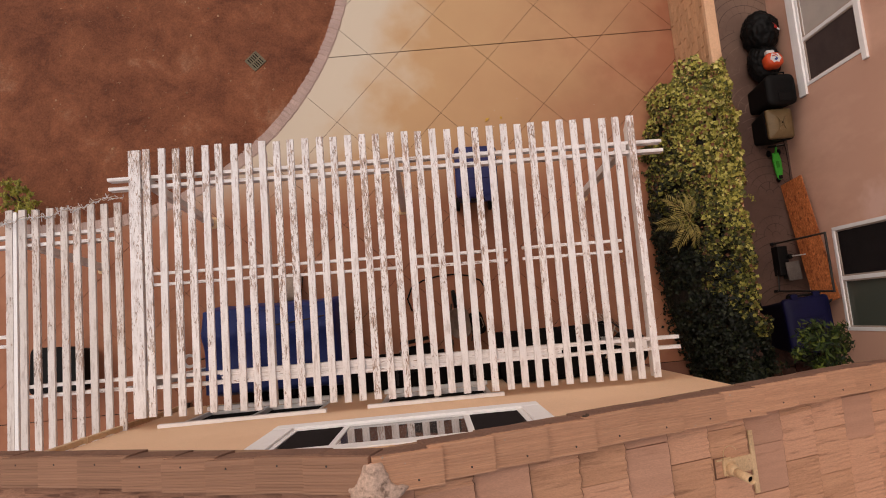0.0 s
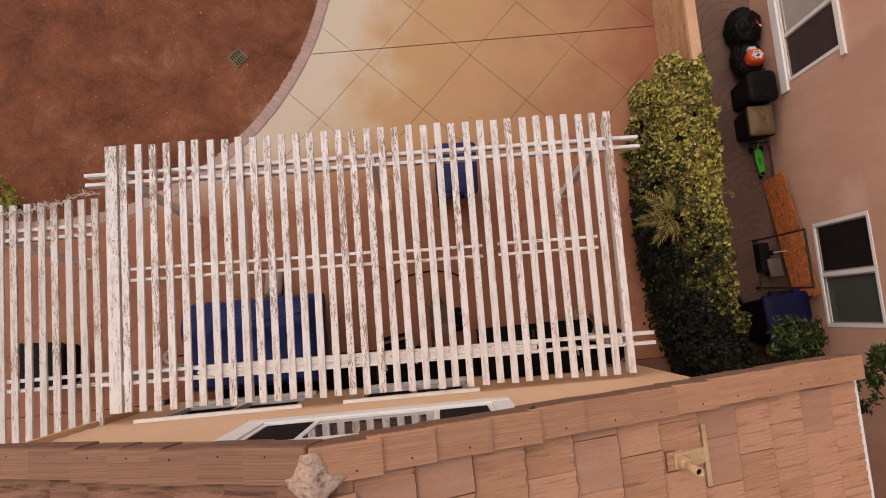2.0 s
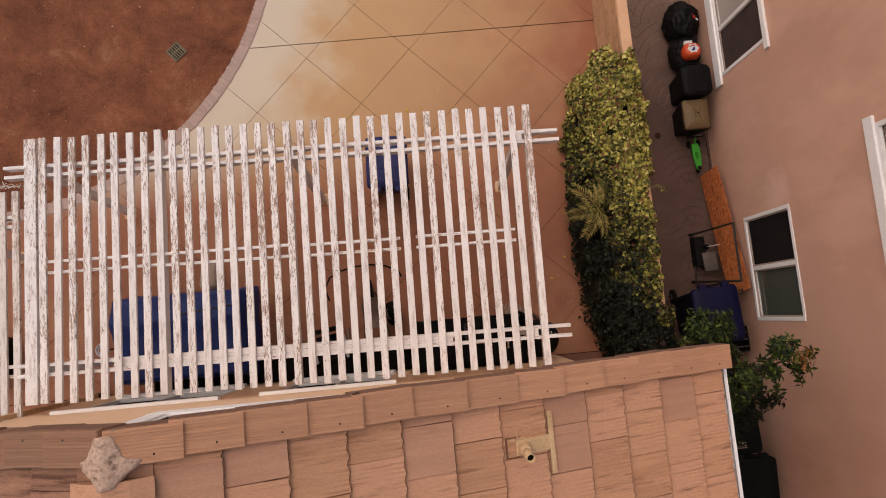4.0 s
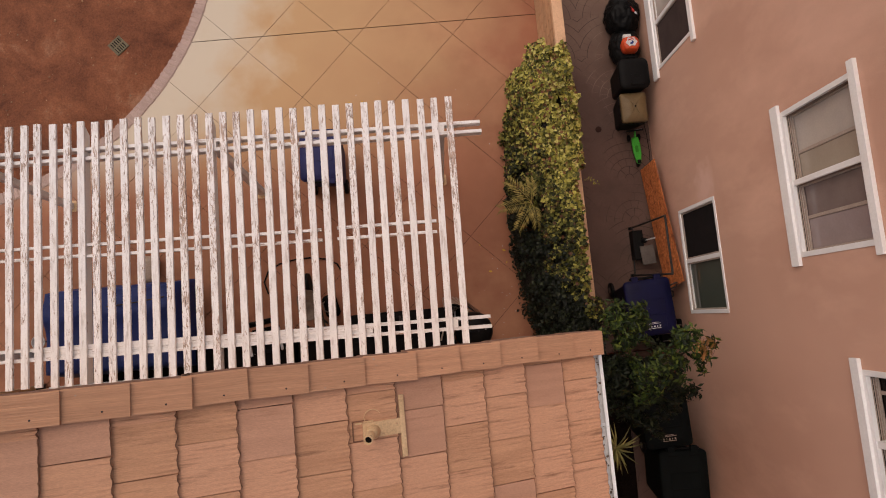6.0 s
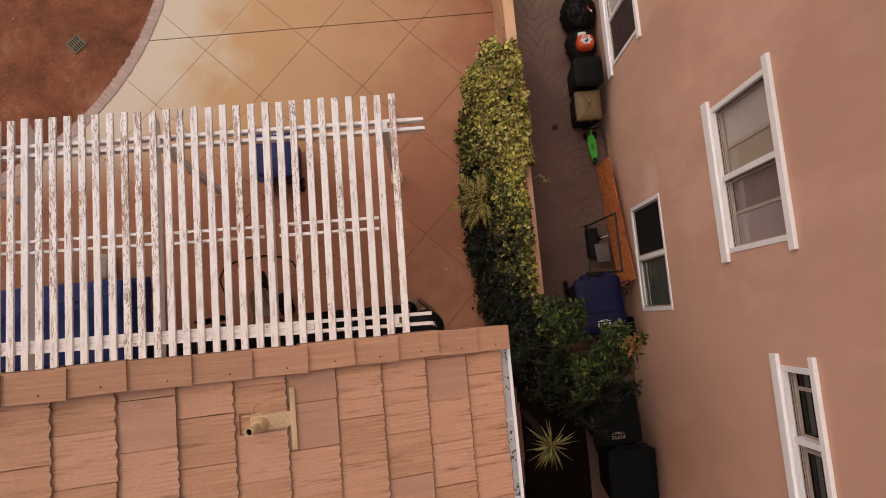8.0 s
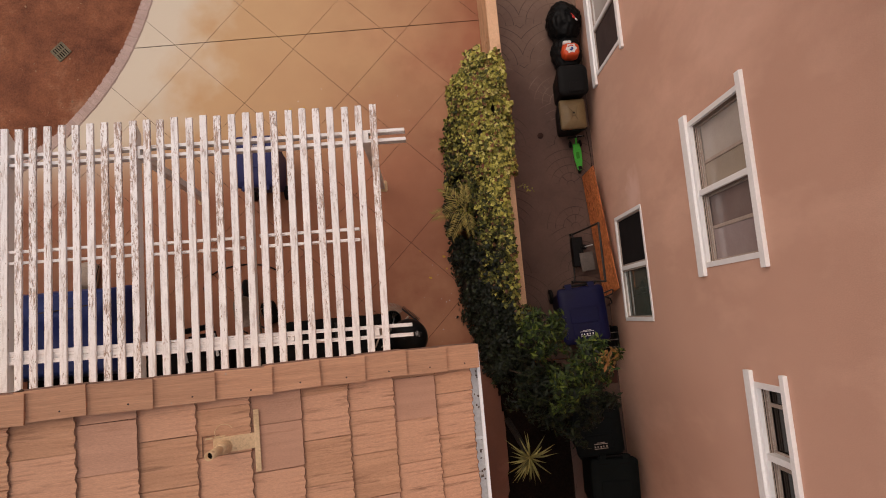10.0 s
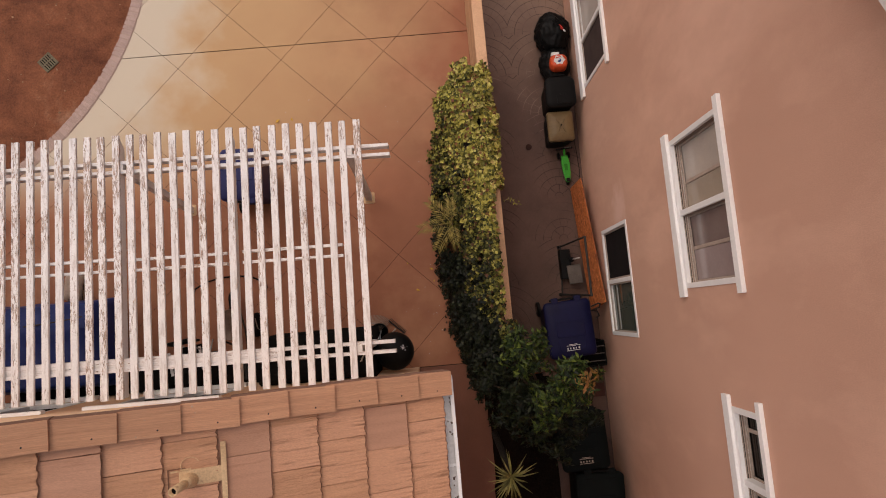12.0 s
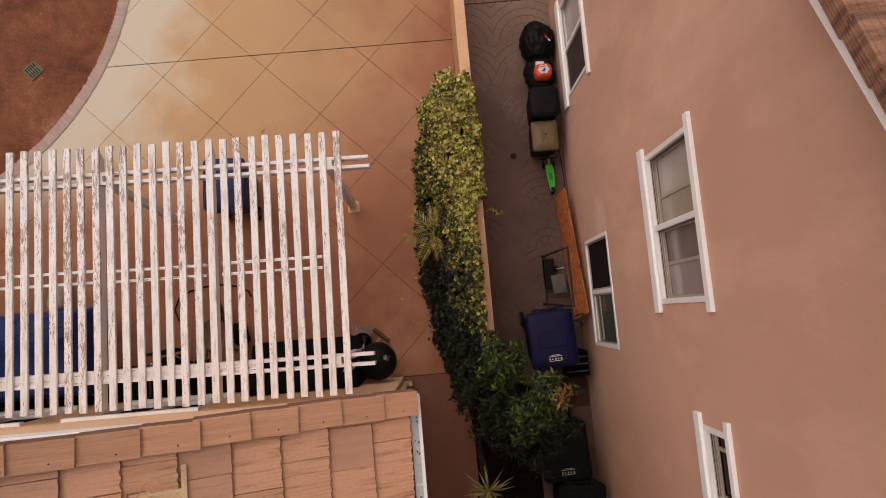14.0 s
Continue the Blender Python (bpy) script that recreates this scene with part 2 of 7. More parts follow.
M = {
    "paint": peeling("peeling_white_paint", 0.075),
    "paint_x": peeling("peeling_white_paint_beams", 0.03, along=0),
    "paint_left": peeling("peeling_white_paint_greyer", 0.07, (0.77, 0.705, 0.655)),
    "post": mat("scuffed_white_post_paint", (0.84, 0.81, 0.78), (0.72, 0.67, 0.63), 5.0, 50, 0.6, 0.2, grain=0.14),
    "trim": mat("white_trim_paint", (0.93, 0.91, 0.89), (0.88, 0.855, 0.83), 3.0, 40, 0.5, 0.1, grain=0.06),
    "vinyl": mat("white_vinyl", (0.88, 0.86, 0.84), (0.82, 0.80, 0.78), 2.0, 30, 0.35, 0.05, grain=0.04),
    "peach": mat("peach_stucco", (0.87, 0.590, 0.375), (0.82, 0.540, 0.335), 1.2, 120, 0.9, 0.5, grain=0.14),
    "mauve": mat("mauve_brown_stucco", (0.67, 0.398, 0.288), (0.590, 0.345, 0.248), 0.6, 140, 0.92, 0.35, grain=0.10,
                 stain=(0.755, 0.468, 0.345), stain_scale=0.9, stain_at=(0.45, 0.66), stretch=(1, 1, 0.45)),
    "tile": mat("rough_roof_tile", (0.66, 0.352, 0.200), (0.51, 0.262, 0.146), 2.6, 60, 0.85, 0.5, alt=(0.62, 0.330, 0.200), stretch=(0.6, 6.5, 1), spread=0.06, grain=0.22,
                stain=(0.24, 0.115, 0.064), stain_scale=4.0, stain_at=(0.56, 0.76)),
    "tile_smooth": mat("smooth_roof_tile", (0.59, 0.318, 0.204), (0.475, 0.252, 0.158), 2.4, 110, 0.85, 0.4, stretch=(0.5, 5.0, 1), spread=0.06, grain=0.24,
                       stain=(0.37, 0.185, 0.110), stain_scale=3.0, stain_at=(0.60, 0.78)),
    # dark butt colour paints the shadow line at the end of each course
    "tile_edge": mat("shadowed_tile_butt", (0.27, 0.132, 0.076), (0.17, 0.084, 0.050), 6.0, 90, 0.9, 0.4, grain=0.3),
    # stained tile with the left slope's shade put into its darker colour
    "tile_dim": mat("dimmed_stained_roof_tile", (0.43, 0.225, 0.142), (0.29, 0.148, 0.092), 2.2, 60, 0.9, 0.5, stretch=(0.8, 5.5, 1), spread=0.08, grain=0.3,
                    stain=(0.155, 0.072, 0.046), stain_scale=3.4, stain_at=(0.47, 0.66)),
    "tile_cross": mat("dark_mottled_roof_tile_next_door", (0.37, 0.205, 0.128), (0.25, 0.135, 0.084), 2.2, 60, 0.9, 0.8, stretch=(9.0, 0.8, 1), spread=0.07, island=True, grain=0.4,
                      stain=(0.18, 0.10, 0.065), stain_scale=5.0, stain_at=(0.48, 0.66), depth=0.012),
    "verge": mat("ribbed_verge_tile", (0.67, 0.368, 0.216), (0.53, 0.280, 0.162), 6.0, 80, 0.85, 0.4, stretch=(0.12, 7.0, 1), spread=0.07, grain=0.3,
                 stain=(0.25, 0.125, 0.072), stain_scale=2.5, stain_at=(0.60, 0.78)),
    # upright face coloured darker than the tile's top, as in shade
    "verge_edge": mat("shaded_verge_flange", (0.30, 0.165, 0.110), (0.21, 0.115, 0.078), 4.0, 80, 0.9, 0.4, grain=0.3),
    # verge tile darkened in colour for the shaded left slope
    "verge_dim": mat("dimmed_verge_tile", (0.39, 0.215, 0.134), (0.27, 0.145, 0.090), 6.0, 80, 0.9, 0.3, stretch=(0.05, 6.0, 1), spread=0.07, grain=0.2),
    "mortar": mat("grey_mortar", (0.56, 0.375, 0.275), (0.66, 0.465, 0.350), 7.0, 55, 0.95, 0.5, grain=0.34, stain=(0.24, 0.155, 0.110), stain_scale=16.0, stain_at=(0.55, 0.66), depth=0.02),
    "deck": mat("roof_underlay", (0.07, 0.05, 0.045), rough=0.9),
    "fascia": mat("tan_fascia_paint", (0.42, 0.26, 0.16), (0.36, 0.22, 0.13), 3.0, rough=0.7),
    "flash": mat("tan_painted_flashing", (0.72, 0.49, 0.275), (0.58, 0.38, 0.205), 7.0, rough=0.55, grain=0.22, stain=(0.34, 0.19, 0.10), stain_scale=14.0, stain_at=(0.60, 0.72)),
    "dirt": soil("bare_reddish_soil"),
    "drain": mat("faded_olive_drain_plastic", (0.20, 0.165, 0.100), (0.135, 0.110, 0.068), 6.0, rough=0.7, grain=0.3),
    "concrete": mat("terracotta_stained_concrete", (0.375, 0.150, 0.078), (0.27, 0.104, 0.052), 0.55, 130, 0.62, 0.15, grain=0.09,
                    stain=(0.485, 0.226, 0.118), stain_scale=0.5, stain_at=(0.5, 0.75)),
    "joint": mat("dark_joint_filler", (0.050, 0.024, 0.016), rough=0.95),
    "edging": mat("pale_edging_brick", (0.50, 0.365, 0.315), (0.43, 0.300, 0.255), 9.0, 80, 0.9, 0.5, spread=0.10, grain=0.25),
    "bedding": mat("pale_edging_mortar", (0.52, 0.385, 0.320), (0.44, 0.315, 0.255), 6.0, 70, 0.95, 0.6, grain=0.3),
    "block": mat("tan_slump_block", (0.56, 0.32, 0.175), (0.46, 0.25, 0.13), 5.0, 70, 0.9, 0.5, spread=0.09, grain=0.2),
    "cap": mat("tan_wall_cap", (0.75, 0.475, 0.290), (0.65, 0.388, 0.232), 2.0, 70, 0.9, 0.4, grain=0.2, stain=(0.25, 0.13, 0.08), stain_scale=1.4, stain_at=(0.55, 0.8)),
    "rail": mat("dusty_sash_rail", (0.46, 0.37, 0.30), (0.38, 0.30, 0.25), 5.0, rough=0.6),
    "rust": mat("rusty_brown_steel", (0.25, 0.18, 0.135), (0.15, 0.098, 0.072), 5.0, rough=0.6),
    "dark": mat("dark_glass_interior", (0.009, 0.008, 0.008), rough=0.9, bump=0.0, spec=0.05),
    "black": mat("black_plastic", (0.005, 0.005, 0.005), (0.009, 0.008, 0.008), 6.0, rough=0.6, bump=0.1, spec=0.12),
    "cover": mat("matt_black_cover", (0.007, 0.006, 0.006), (0.011, 0.010, 0.009), 5.0, rough=0.9, bump=0.3, spec=0.05),
    "mulch": mat("shade_black_mulch", (0.016, 0.010, 0.0075), (0.008, 0.0055, 0.0045), 3.0, 40, 0.98, 1.0, grain=0.5, spec=0.03, depth=0.03),
    "bag": mat("black_bag_film", (0.006, 0.006, 0.006), (0.010, 0.010, 0.010), 5.0, rough=0.45, bump=0.3, spec=0.10),
    "steel": mat("black_painted_steel", (0.016, 0.015, 0.015), (0.03, 0.025, 0.022), 8.0, rough=0.5, bump=0.1),
    "blue": mat("blue_bin_plastic", (0.0055, 0.006, 0.042), (0.004, 0.004, 0.027), 4.0, rough=0.55, bump=0.08, grain=0.1, spec=0.2),
    # darker copy of the bin blue, painting the body's shadow side
    "blue_body": mat("shaded_blue_bin_plastic", (0.004, 0.004, 0.022), (0.003, 0.003, 0.014), 4.0, rough=0.6, bump=0.08, grain=0.1, spec=0.12),
    "blue_faded": mat("faded_blue_bin_plastic", (0.026, 0.030, 0.125), (0.018, 0.020, 0.085), 4.0, rough=0.55, bump=0.08, grain=0.12, spec=0.25),
    "green": mat("dark_green_bin_plastic", (0.0062, 0.0085, 0.0082), (0.0045, 0.006, 0.006), 4.0, rough=0.7, bump=0.08, grain=0.1, spec=0.08),
    "olive": mat("olive_tan_plastic", (0.185, 0.125, 0.058), (0.135, 0.090, 0.042), 5.0, rough=0.5, bump=0.1),
    "tarp": mat("blue_tarpaulin", (0.022, 0.042, 0.195), (0.014, 0.028, 0.130), 3.0, 30, 0.5, 0.4, grain=0.15),
    "osb": mat("orange_strand_board", (0.66, 0.215, 0.066), (0.36, 0.098, 0.028), 20.0, 60, 0.8, 0.5, stretch=(1, 0.5, 1), grain=0.6, stain=(0.24, 0.066, 0.022), stain_scale=16.0, stain_at=(0.54, 0.66)),
    "lime": mat("bright_green_plastic", (0.05, 0.42, 0.035), (0.04, 0.33, 0.03), 4.0, rough=0.4, bump=0.05),
    "red": mat("red_plastic", (0.50, 0.03, 0.02), rough=0.4, bump=0.05),
    "orange": mat("orange_plastic", (0.72, 0.10, 0.03), (0.60, 0.07, 0.02), rough=0.35, bump=0.05),
    "white": mat("white_plastic", (0.72, 0.71, 0.70), (0.6, 0.59, 0.58), rough=0.45, bump=0.05),
    "grey": mat("weathered_grey", (0.15, 0.128, 0.112), (0.095, 0.08, 0.072), 5.0, rough=0.7),
    "metal": mat("dull_galvanised", (0.42, 0.40, 0.38), (0.30, 0.28, 0.27), 6.0, rough=0.45, metal=0.7),
    "stems": mat("dark_core_and_stem", (0.020, 0.015, 0.010), (0.012, 0.010, 0.007), 12.0, 60, 0.95, 0.8, grain=0.4, depth=0.02),
    "bark": mat("brown_bark", (0.10, 0.066, 0.045), (0.055, 0.038, 0.028), 12.0, 60, 0.95, 0.8, grain=0.4, depth=0.02),
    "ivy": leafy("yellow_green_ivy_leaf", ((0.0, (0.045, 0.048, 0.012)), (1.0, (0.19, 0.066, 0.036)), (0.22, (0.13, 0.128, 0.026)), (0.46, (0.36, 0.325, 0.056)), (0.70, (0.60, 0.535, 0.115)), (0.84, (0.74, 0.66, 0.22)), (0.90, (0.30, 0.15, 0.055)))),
    "ivy_mid": leafy("half_shaded_olive_ivy_leaf", ((0.0, (0.012, 0.015, 0.006)), (1.0, (0.14, 0.060, 0.030)), (0.30, (0.042, 0.048, 0.012)), (0.58, (0.15, 0.150, 0.030)), (0.84, (0.44, 0.40, 0.085)), (0.92, (0.11, 0.06, 0.028)))),
    "ivy_shaded": leafy("shaded_ivy_leaf", ((0.0, (0.004, 0.006, 0.003)), (1.0, (0.048, 0.054, 0.024)), (0.55, (0.008, 0.012, 0.006)), (0.88, (0.018, 0.025, 0.010))), 0.45),
    # citrus leaf in two tones: shaded for low clumps, lit for high ones
    "leaf": leafy("shaded_citrus_leaf", ((0.0, (0.004, 0.007, 0.003)), (1.0, (0.026, 0.034, 0.008)), (0.6, (0.009, 0.015, 0.005))), 0.5),
    "leaf_lit": leafy("lit_citrus_leaf", ((0.0, (0.008, 0.018, 0.005)), (1.0, (0.135, 0.170, 0.024)), (0.4, (0.022, 0.044, 0.009)), (0.8, (0.062, 0.092, 0.015))), 0.45),
    "leaf_light": mat("yellow_green_shrub_leaf", (0.34, 0.30, 0.040), (0.17, 0.17, 0.024), 4.0, 40, 0.45, 0.2, spread=0.45, island=True, grain=0.12),
    "leaf_orange": mat("orange_new_leaf", (0.24, 0.085, 0.028), (0.20, 0.13, 0.025), 6.0, 40, 0.5, 0.2, spread=0.3, island=True),
    "palm": mat("yellowed_palm_frond", (0.36, 0.27, 0.075), (0.22, 0.19, 0.05), 5.0, 40, 0.55, 0.2, spread=0.3, island=True),
    "yucca": mat("yucca_blade", (0.30, 0.26, 0.085), (0.13, 0.125, 0.036), 4.0, 40, 0.5, 0.2, spread=0.6, grain=0.2),
    "straw": mat("pale_straw_and_clods", (0.40, 0.24, 0.14), (0.20, 0.085, 0.045), 3.0, rough=0.95, spread=0.4, island=True),
    "twig": mat("dry_twig", (0.30, 0.21, 0.14), rough=0.9),
    "blind": mat("pale_window_blind", (0.52, 0.46, 0.40), (0.44, 0.39, 0.35), 2.0, 60, 0.22, 0.0, grain=0.06, spec=0.5),
    "shade": mat("dim_window_shade", (0.17, 0.125, 0.115), (0.24, 0.19, 0.175), 1.6, 60, 0.16, 0.0, grain=0.06, spec=0.5),
    "shade_pale": mat("pinkish_window_shade", (0.30, 0.235, 0.225), (0.36, 0.29, 0.28), 1.6, 60, 0.16, 0.0, grain=0.06, spec=0.5),
    "shade_warm": mat("warm_window_shade", (0.40, 0.335, 0.265), (0.34, 0.28, 0.22), 1.6, 60, 0.2, 0.0, grain=0.06, spec=0.5),
    "dark_pane": glass("dark_window_glass", (0.010, 0.007, 0.006), 0.05, 0.25),
    "screen": mat("dark_insect_screen", (0.022, 0.018, 0.018), (0.017, 0.014, 0.014), 4.0, 200, 0.95, 0.1, spec=0.05),
    "screen_dusty": mat("dusty_brown_screen", (0.085, 0.060, 0.054), (0.065, 0.046, 0.042), 4.0, 200, 0.9, 0.1, spec=0.08),
    "leaf_yellow": mat("yellow_fallen_leaf", (0.66, 0.40, 0.05), (0.50, 0.26, 0.04), 20.0, rough=0.6),
    "rust_leaf": mat("rust_brown_dry_leaf", (0.15, 0.055, 0.030), (0.085, 0.032, 0.020), 6.0, 40, 0.7, 0.2, spread=0.4, island=True),
    "glass": glass("window_glass", (0.10, 0.085, 0.08), 0.03),
    "glass_green": glass("greenish_window_glass", (0.075, 0.085, 0.068), 0.05),
    "rope": mat("pale_rope_light", (0.55, 0.42, 0.32), rough=0.7),
}


# ---- building helpers ----
def mesh_of(bm, name):
    me = bpy.data.meshes.new(name)
    bmesh.ops.recalc_face_normals(bm, faces=bm.faces)
    bm.to_mesh(me)
    bm.free()
    return me


def part(name, bm, material, parent, label=""):
    me = bm if isinstance(bm, bpy.types.Mesh) else mesh_of(bm, name)
    if not me.materials:
        me.materials.append(material)
    ob = new(name, me)
    ob.parent = parent
    return tagged(ob, label)


def thing(name, at, label, category, group="", kind="", turn=0.0, tip=0.0):
    ob = new(name)
    ob.empty_display_size = 0.1
    ob.matrix_world = pose(*at, tip, 0, turn)
    return tagged(ob, label, category, group, kind)


def solid(name, bm, material, label, category="", kind="", group="", at=(0, 0, 0)):
    me = bm if isinstance(bm, bpy.types.Mesh) else mesh_of(bm, name)
    me.materials.append(material)
    ob = new(name, me)
    ob.matrix_world = Matrix.Translation(at)
    return tagged(ob, label, category, group, kind)


def box(x0, x1, y0, y1, z0, z1, bevel=0.0, bm=None, m=None, taper=1.0):
    """A box between two corners, with rounded edges; taper shrinks its top."""
    own = bmesh.new()
    v = bmesh.ops.create_cube(own, size=1.0)["verts"]
    cx, cy = (x0 + x1) / 2, (y0 + y1) / 2
    for p in v:
        k = taper if p.co.z > 0 else 1.0
        p.co = Vector((cx + p.co.x * (x1 - x0) * k, cy + p.co.y * (y1 - y0) * k, z0 + (p.co.z + 0.5) * (z1 - z0)))
    if bevel:
        bmesh.ops.bevel(own, geom=own.edges[:], offset=bevel, segments=2, affect="EDGES", profile=0.6)
    if m is not None:
        bmesh.ops.transform(own, matrix=m, verts=own.verts)
    if bm is None:
        return own
    me = bpy.data.meshes.new("piece")
    own.to_mesh(me)
    own.free()
    bm.from_mesh(me)
    bpy.data.meshes.remove(me)
    return bm


def tube(points, radius, bm=None, sides=8, close=True, ends=None):
    """A round bar along points; radius may taper to ends."""
    bm = bm or bmesh.new()
    rings = []
    pts = [Vector(p) for p in points]
    for i, p in enumerate(pts):
        way = (pts[min(i + 1, len(pts) - 1)] - pts[max(i - 1, 0)]).normalized()
        side = way.orthogonal().normalized() if not rings else (last - way * last.dot(way)).normalized()
        last = side
        up = way.cross(side)
        r = radius if ends is None else radius + (ends - radius) * i / (len(pts) - 1)
        rings.append([bm.verts.new(p + (side * math.cos(a) + up * math.sin(a)) * r) for a in (2 * math.pi * k / sides for k in range(sides))])
    for a, b in zip(rings, rings[1:]):
        for k in range(sides):
            bm.faces.new((a[k], a[(k + 1) % sides], b[(k + 1) % sides], b[k]))
    if close:
        bm.faces.new(rings[0][::-1])
        bm.faces.new(rings[-1])
    return bm


def lathe(profile, bm=None, sides=24, at=(0, 0, 0), squash=1.0):
    """A turned form: profile of (radius, height)."""
    bm = bm or bmesh.new()
    rings = [[bm.verts.new((at[0] + r * math.cos(2 * math.pi * k / sides), at[1] + squash * r * math.sin(2 * math.pi * k / sides), at[2] + h))
              for k in range(sides)] for r, h in profile]
    for a, b in zip(rings, rings[1:]):
        for k in range(sides):
            bm.faces.new((a[k], a[(k + 1) % sides], b[(k + 1) % sides], b[k]))
    bm.faces.new(rings[0][::-1])
    bm.faces.new(rings[-1])
    return bm


def smooth(ob):
    for p in ob.data.polygons:
        p.use_smooth = True
    return ob


def prism(outline, z0, z1, bm=None):
    """A flat outline of (x, y) raised from z0 to z1."""
    bm = bm or bmesh.new()
    low = [bm.verts.new((x, y, z0)) for x, y in outline]
    high = [bm.verts.new((x, y, z1)) for x, y in outline]
    bm.faces.new(low[::-1])
    bm.faces.new(high)
    for i in range(len(low)):
        j = (i + 1) % len(low)
        bm.faces.new((low[i], low[j], high[j], high[i]))
    return bm


def rounded(w, d, r, steps=5):
    pts = []
    for cx, cy, a0 in ((w / 2 - r, d / 2 - r, 0), (-w / 2 + r, d / 2 - r, 90), (-w / 2 + r, -d / 2 + r, 180), (w / 2 - r, -d / 2 + r, 270)):
        pts += [(cx + r * math.cos(radians(a0 + 90 * k / steps)), cy + r * math.sin(radians(a0 + 90 * k / steps))) for k in range(steps + 1)]
    return pts


def loft(sections, bm=None):
    """Closed outlines of equal length, each (points, z), joined and capped."""
    bm = bm or bmesh.new()
    rings = [[bm.verts.new((x, y, z)) for x, y in pts] for pts, z in sections]
    for a, b in zip(rings, rings[1:]):
        for k in range(len(a)):
            bm.faces.new((a[k], a[(k + 1) % len(a)], b[(k + 1) % len(a)], b[k]))
    bm.faces.new(rings[0][::-1])
    bm.faces.new(rings[-1])
    return bm


# ---- ground ----
ARC_X, ARC_Y, ARC_R = -6.055, 7.22, 5.00        # the curved edge between soil and patio
WALL_X = 4.34                                   # garden wall's patio face
HOUSE_WEST = -4.26                              # the house's other side wall
HOUSE_SIDE = 3.06                               # the house's side wall
NEXT_X = 6.05                                   # neighbour's wall

bm = bmesh.new()
bmesh.ops.create_grid(bm, x_segments=2, y_segments=2, size=900.0)
solid("ground", bm, M["dirt"], "bare earth stretching away around the houses", "ground", "structure", at=(0, 0, -0.09))

# soil bed with a gently uneven surface, inside the curve
rings, spokes = 46, 150
bm = bmesh.new()
rows_of = []
for i in range(rings + 1):
    r = (ARC_R - 0.165) * i / rings
    ring = []
    for k in range(spokes):
        a = 2 * math.pi * k / spokes
        x, y = r * math.cos(a), r * math.sin(a)
        lift = 0.020 * noise.noise((x * 0.8, y * 0.8, 3)) + 0.012 * noise.noise((x * 3.1, y * 3.1, 7)) + 0.006 * noise.noise((x * 9, y * 9, 1))
        rim = min(1.0, (ARC_R - 0.165 - r) / 0.35)
        ring.append(bm.verts.new((x, y, -0.004 + 0.034 * rim + lift * (0.2 + 0.8 * rim))))
        if i == 0:
            break
    rows_of.append(ring)
for i in range(rings):
    a, b = rows_of[i], rows_of[i + 1]
    for k in range(spokes):
        j = (k + 1) % spokes
        bm.faces.new((a[0], b[k], b[j])) if i == 0 else bm.faces.new((a[k], b[k], b[j], a[j]))
smooth(solid("soil_bed", bm, M["dirt"], "bare reddish-brown soil bed with scattered dry bits", "soil", "structure", at=(ARC_X, ARC_Y, 0.012)))


def concrete_bloom_and_shade(m):
    """Pale efflorescence that fades outwards from the curved edge, broken up by noise; left out under the pergola to
    paint its shade.
    """
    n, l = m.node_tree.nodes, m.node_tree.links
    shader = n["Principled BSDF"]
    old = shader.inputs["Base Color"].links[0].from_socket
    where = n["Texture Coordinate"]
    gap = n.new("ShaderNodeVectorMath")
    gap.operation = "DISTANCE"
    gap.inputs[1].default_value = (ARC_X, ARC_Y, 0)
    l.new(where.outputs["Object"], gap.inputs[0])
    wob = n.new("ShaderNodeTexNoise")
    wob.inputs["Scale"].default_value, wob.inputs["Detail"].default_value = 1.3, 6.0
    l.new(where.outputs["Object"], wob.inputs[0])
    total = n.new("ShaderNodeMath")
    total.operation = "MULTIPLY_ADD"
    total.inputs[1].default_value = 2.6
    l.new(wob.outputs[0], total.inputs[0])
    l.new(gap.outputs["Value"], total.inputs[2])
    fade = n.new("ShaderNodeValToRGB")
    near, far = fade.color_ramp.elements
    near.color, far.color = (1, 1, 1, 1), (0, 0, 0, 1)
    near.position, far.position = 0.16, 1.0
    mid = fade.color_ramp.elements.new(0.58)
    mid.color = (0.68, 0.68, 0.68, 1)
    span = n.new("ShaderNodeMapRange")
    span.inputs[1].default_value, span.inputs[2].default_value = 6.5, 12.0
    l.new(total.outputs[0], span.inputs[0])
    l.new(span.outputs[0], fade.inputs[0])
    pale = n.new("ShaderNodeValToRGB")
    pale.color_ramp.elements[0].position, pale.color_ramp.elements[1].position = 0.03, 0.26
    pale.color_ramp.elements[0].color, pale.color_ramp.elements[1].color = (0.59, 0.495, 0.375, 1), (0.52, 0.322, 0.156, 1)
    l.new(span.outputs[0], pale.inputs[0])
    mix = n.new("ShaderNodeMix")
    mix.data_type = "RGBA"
    # pergola shade put into the colour: no paling on its side of y 2.2
    unshaded = n.new("ShaderNodeMapRange")
    unshaded.inputs[1].default_value, unshaded.inputs[2].default_value = 2.2, 3.3
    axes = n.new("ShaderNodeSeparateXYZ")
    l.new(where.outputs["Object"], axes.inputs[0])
    l.new(axes.outputs[1], unshaded.inputs[0])
    pale_mix = n.new("ShaderNodeMath")
    pale_mix.operation = "MULTIPLY"
    l.new(fade.outputs[0], pale_mix.inputs[0])
    l.new(unshaded.outputs[0], pale_mix.inputs[1])
    l.new(pale_mix.outputs[0], mix.inputs[0])
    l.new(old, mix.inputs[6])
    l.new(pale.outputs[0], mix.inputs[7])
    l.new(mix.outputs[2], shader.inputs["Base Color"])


concrete_bloom_and_shade(M["concrete"])
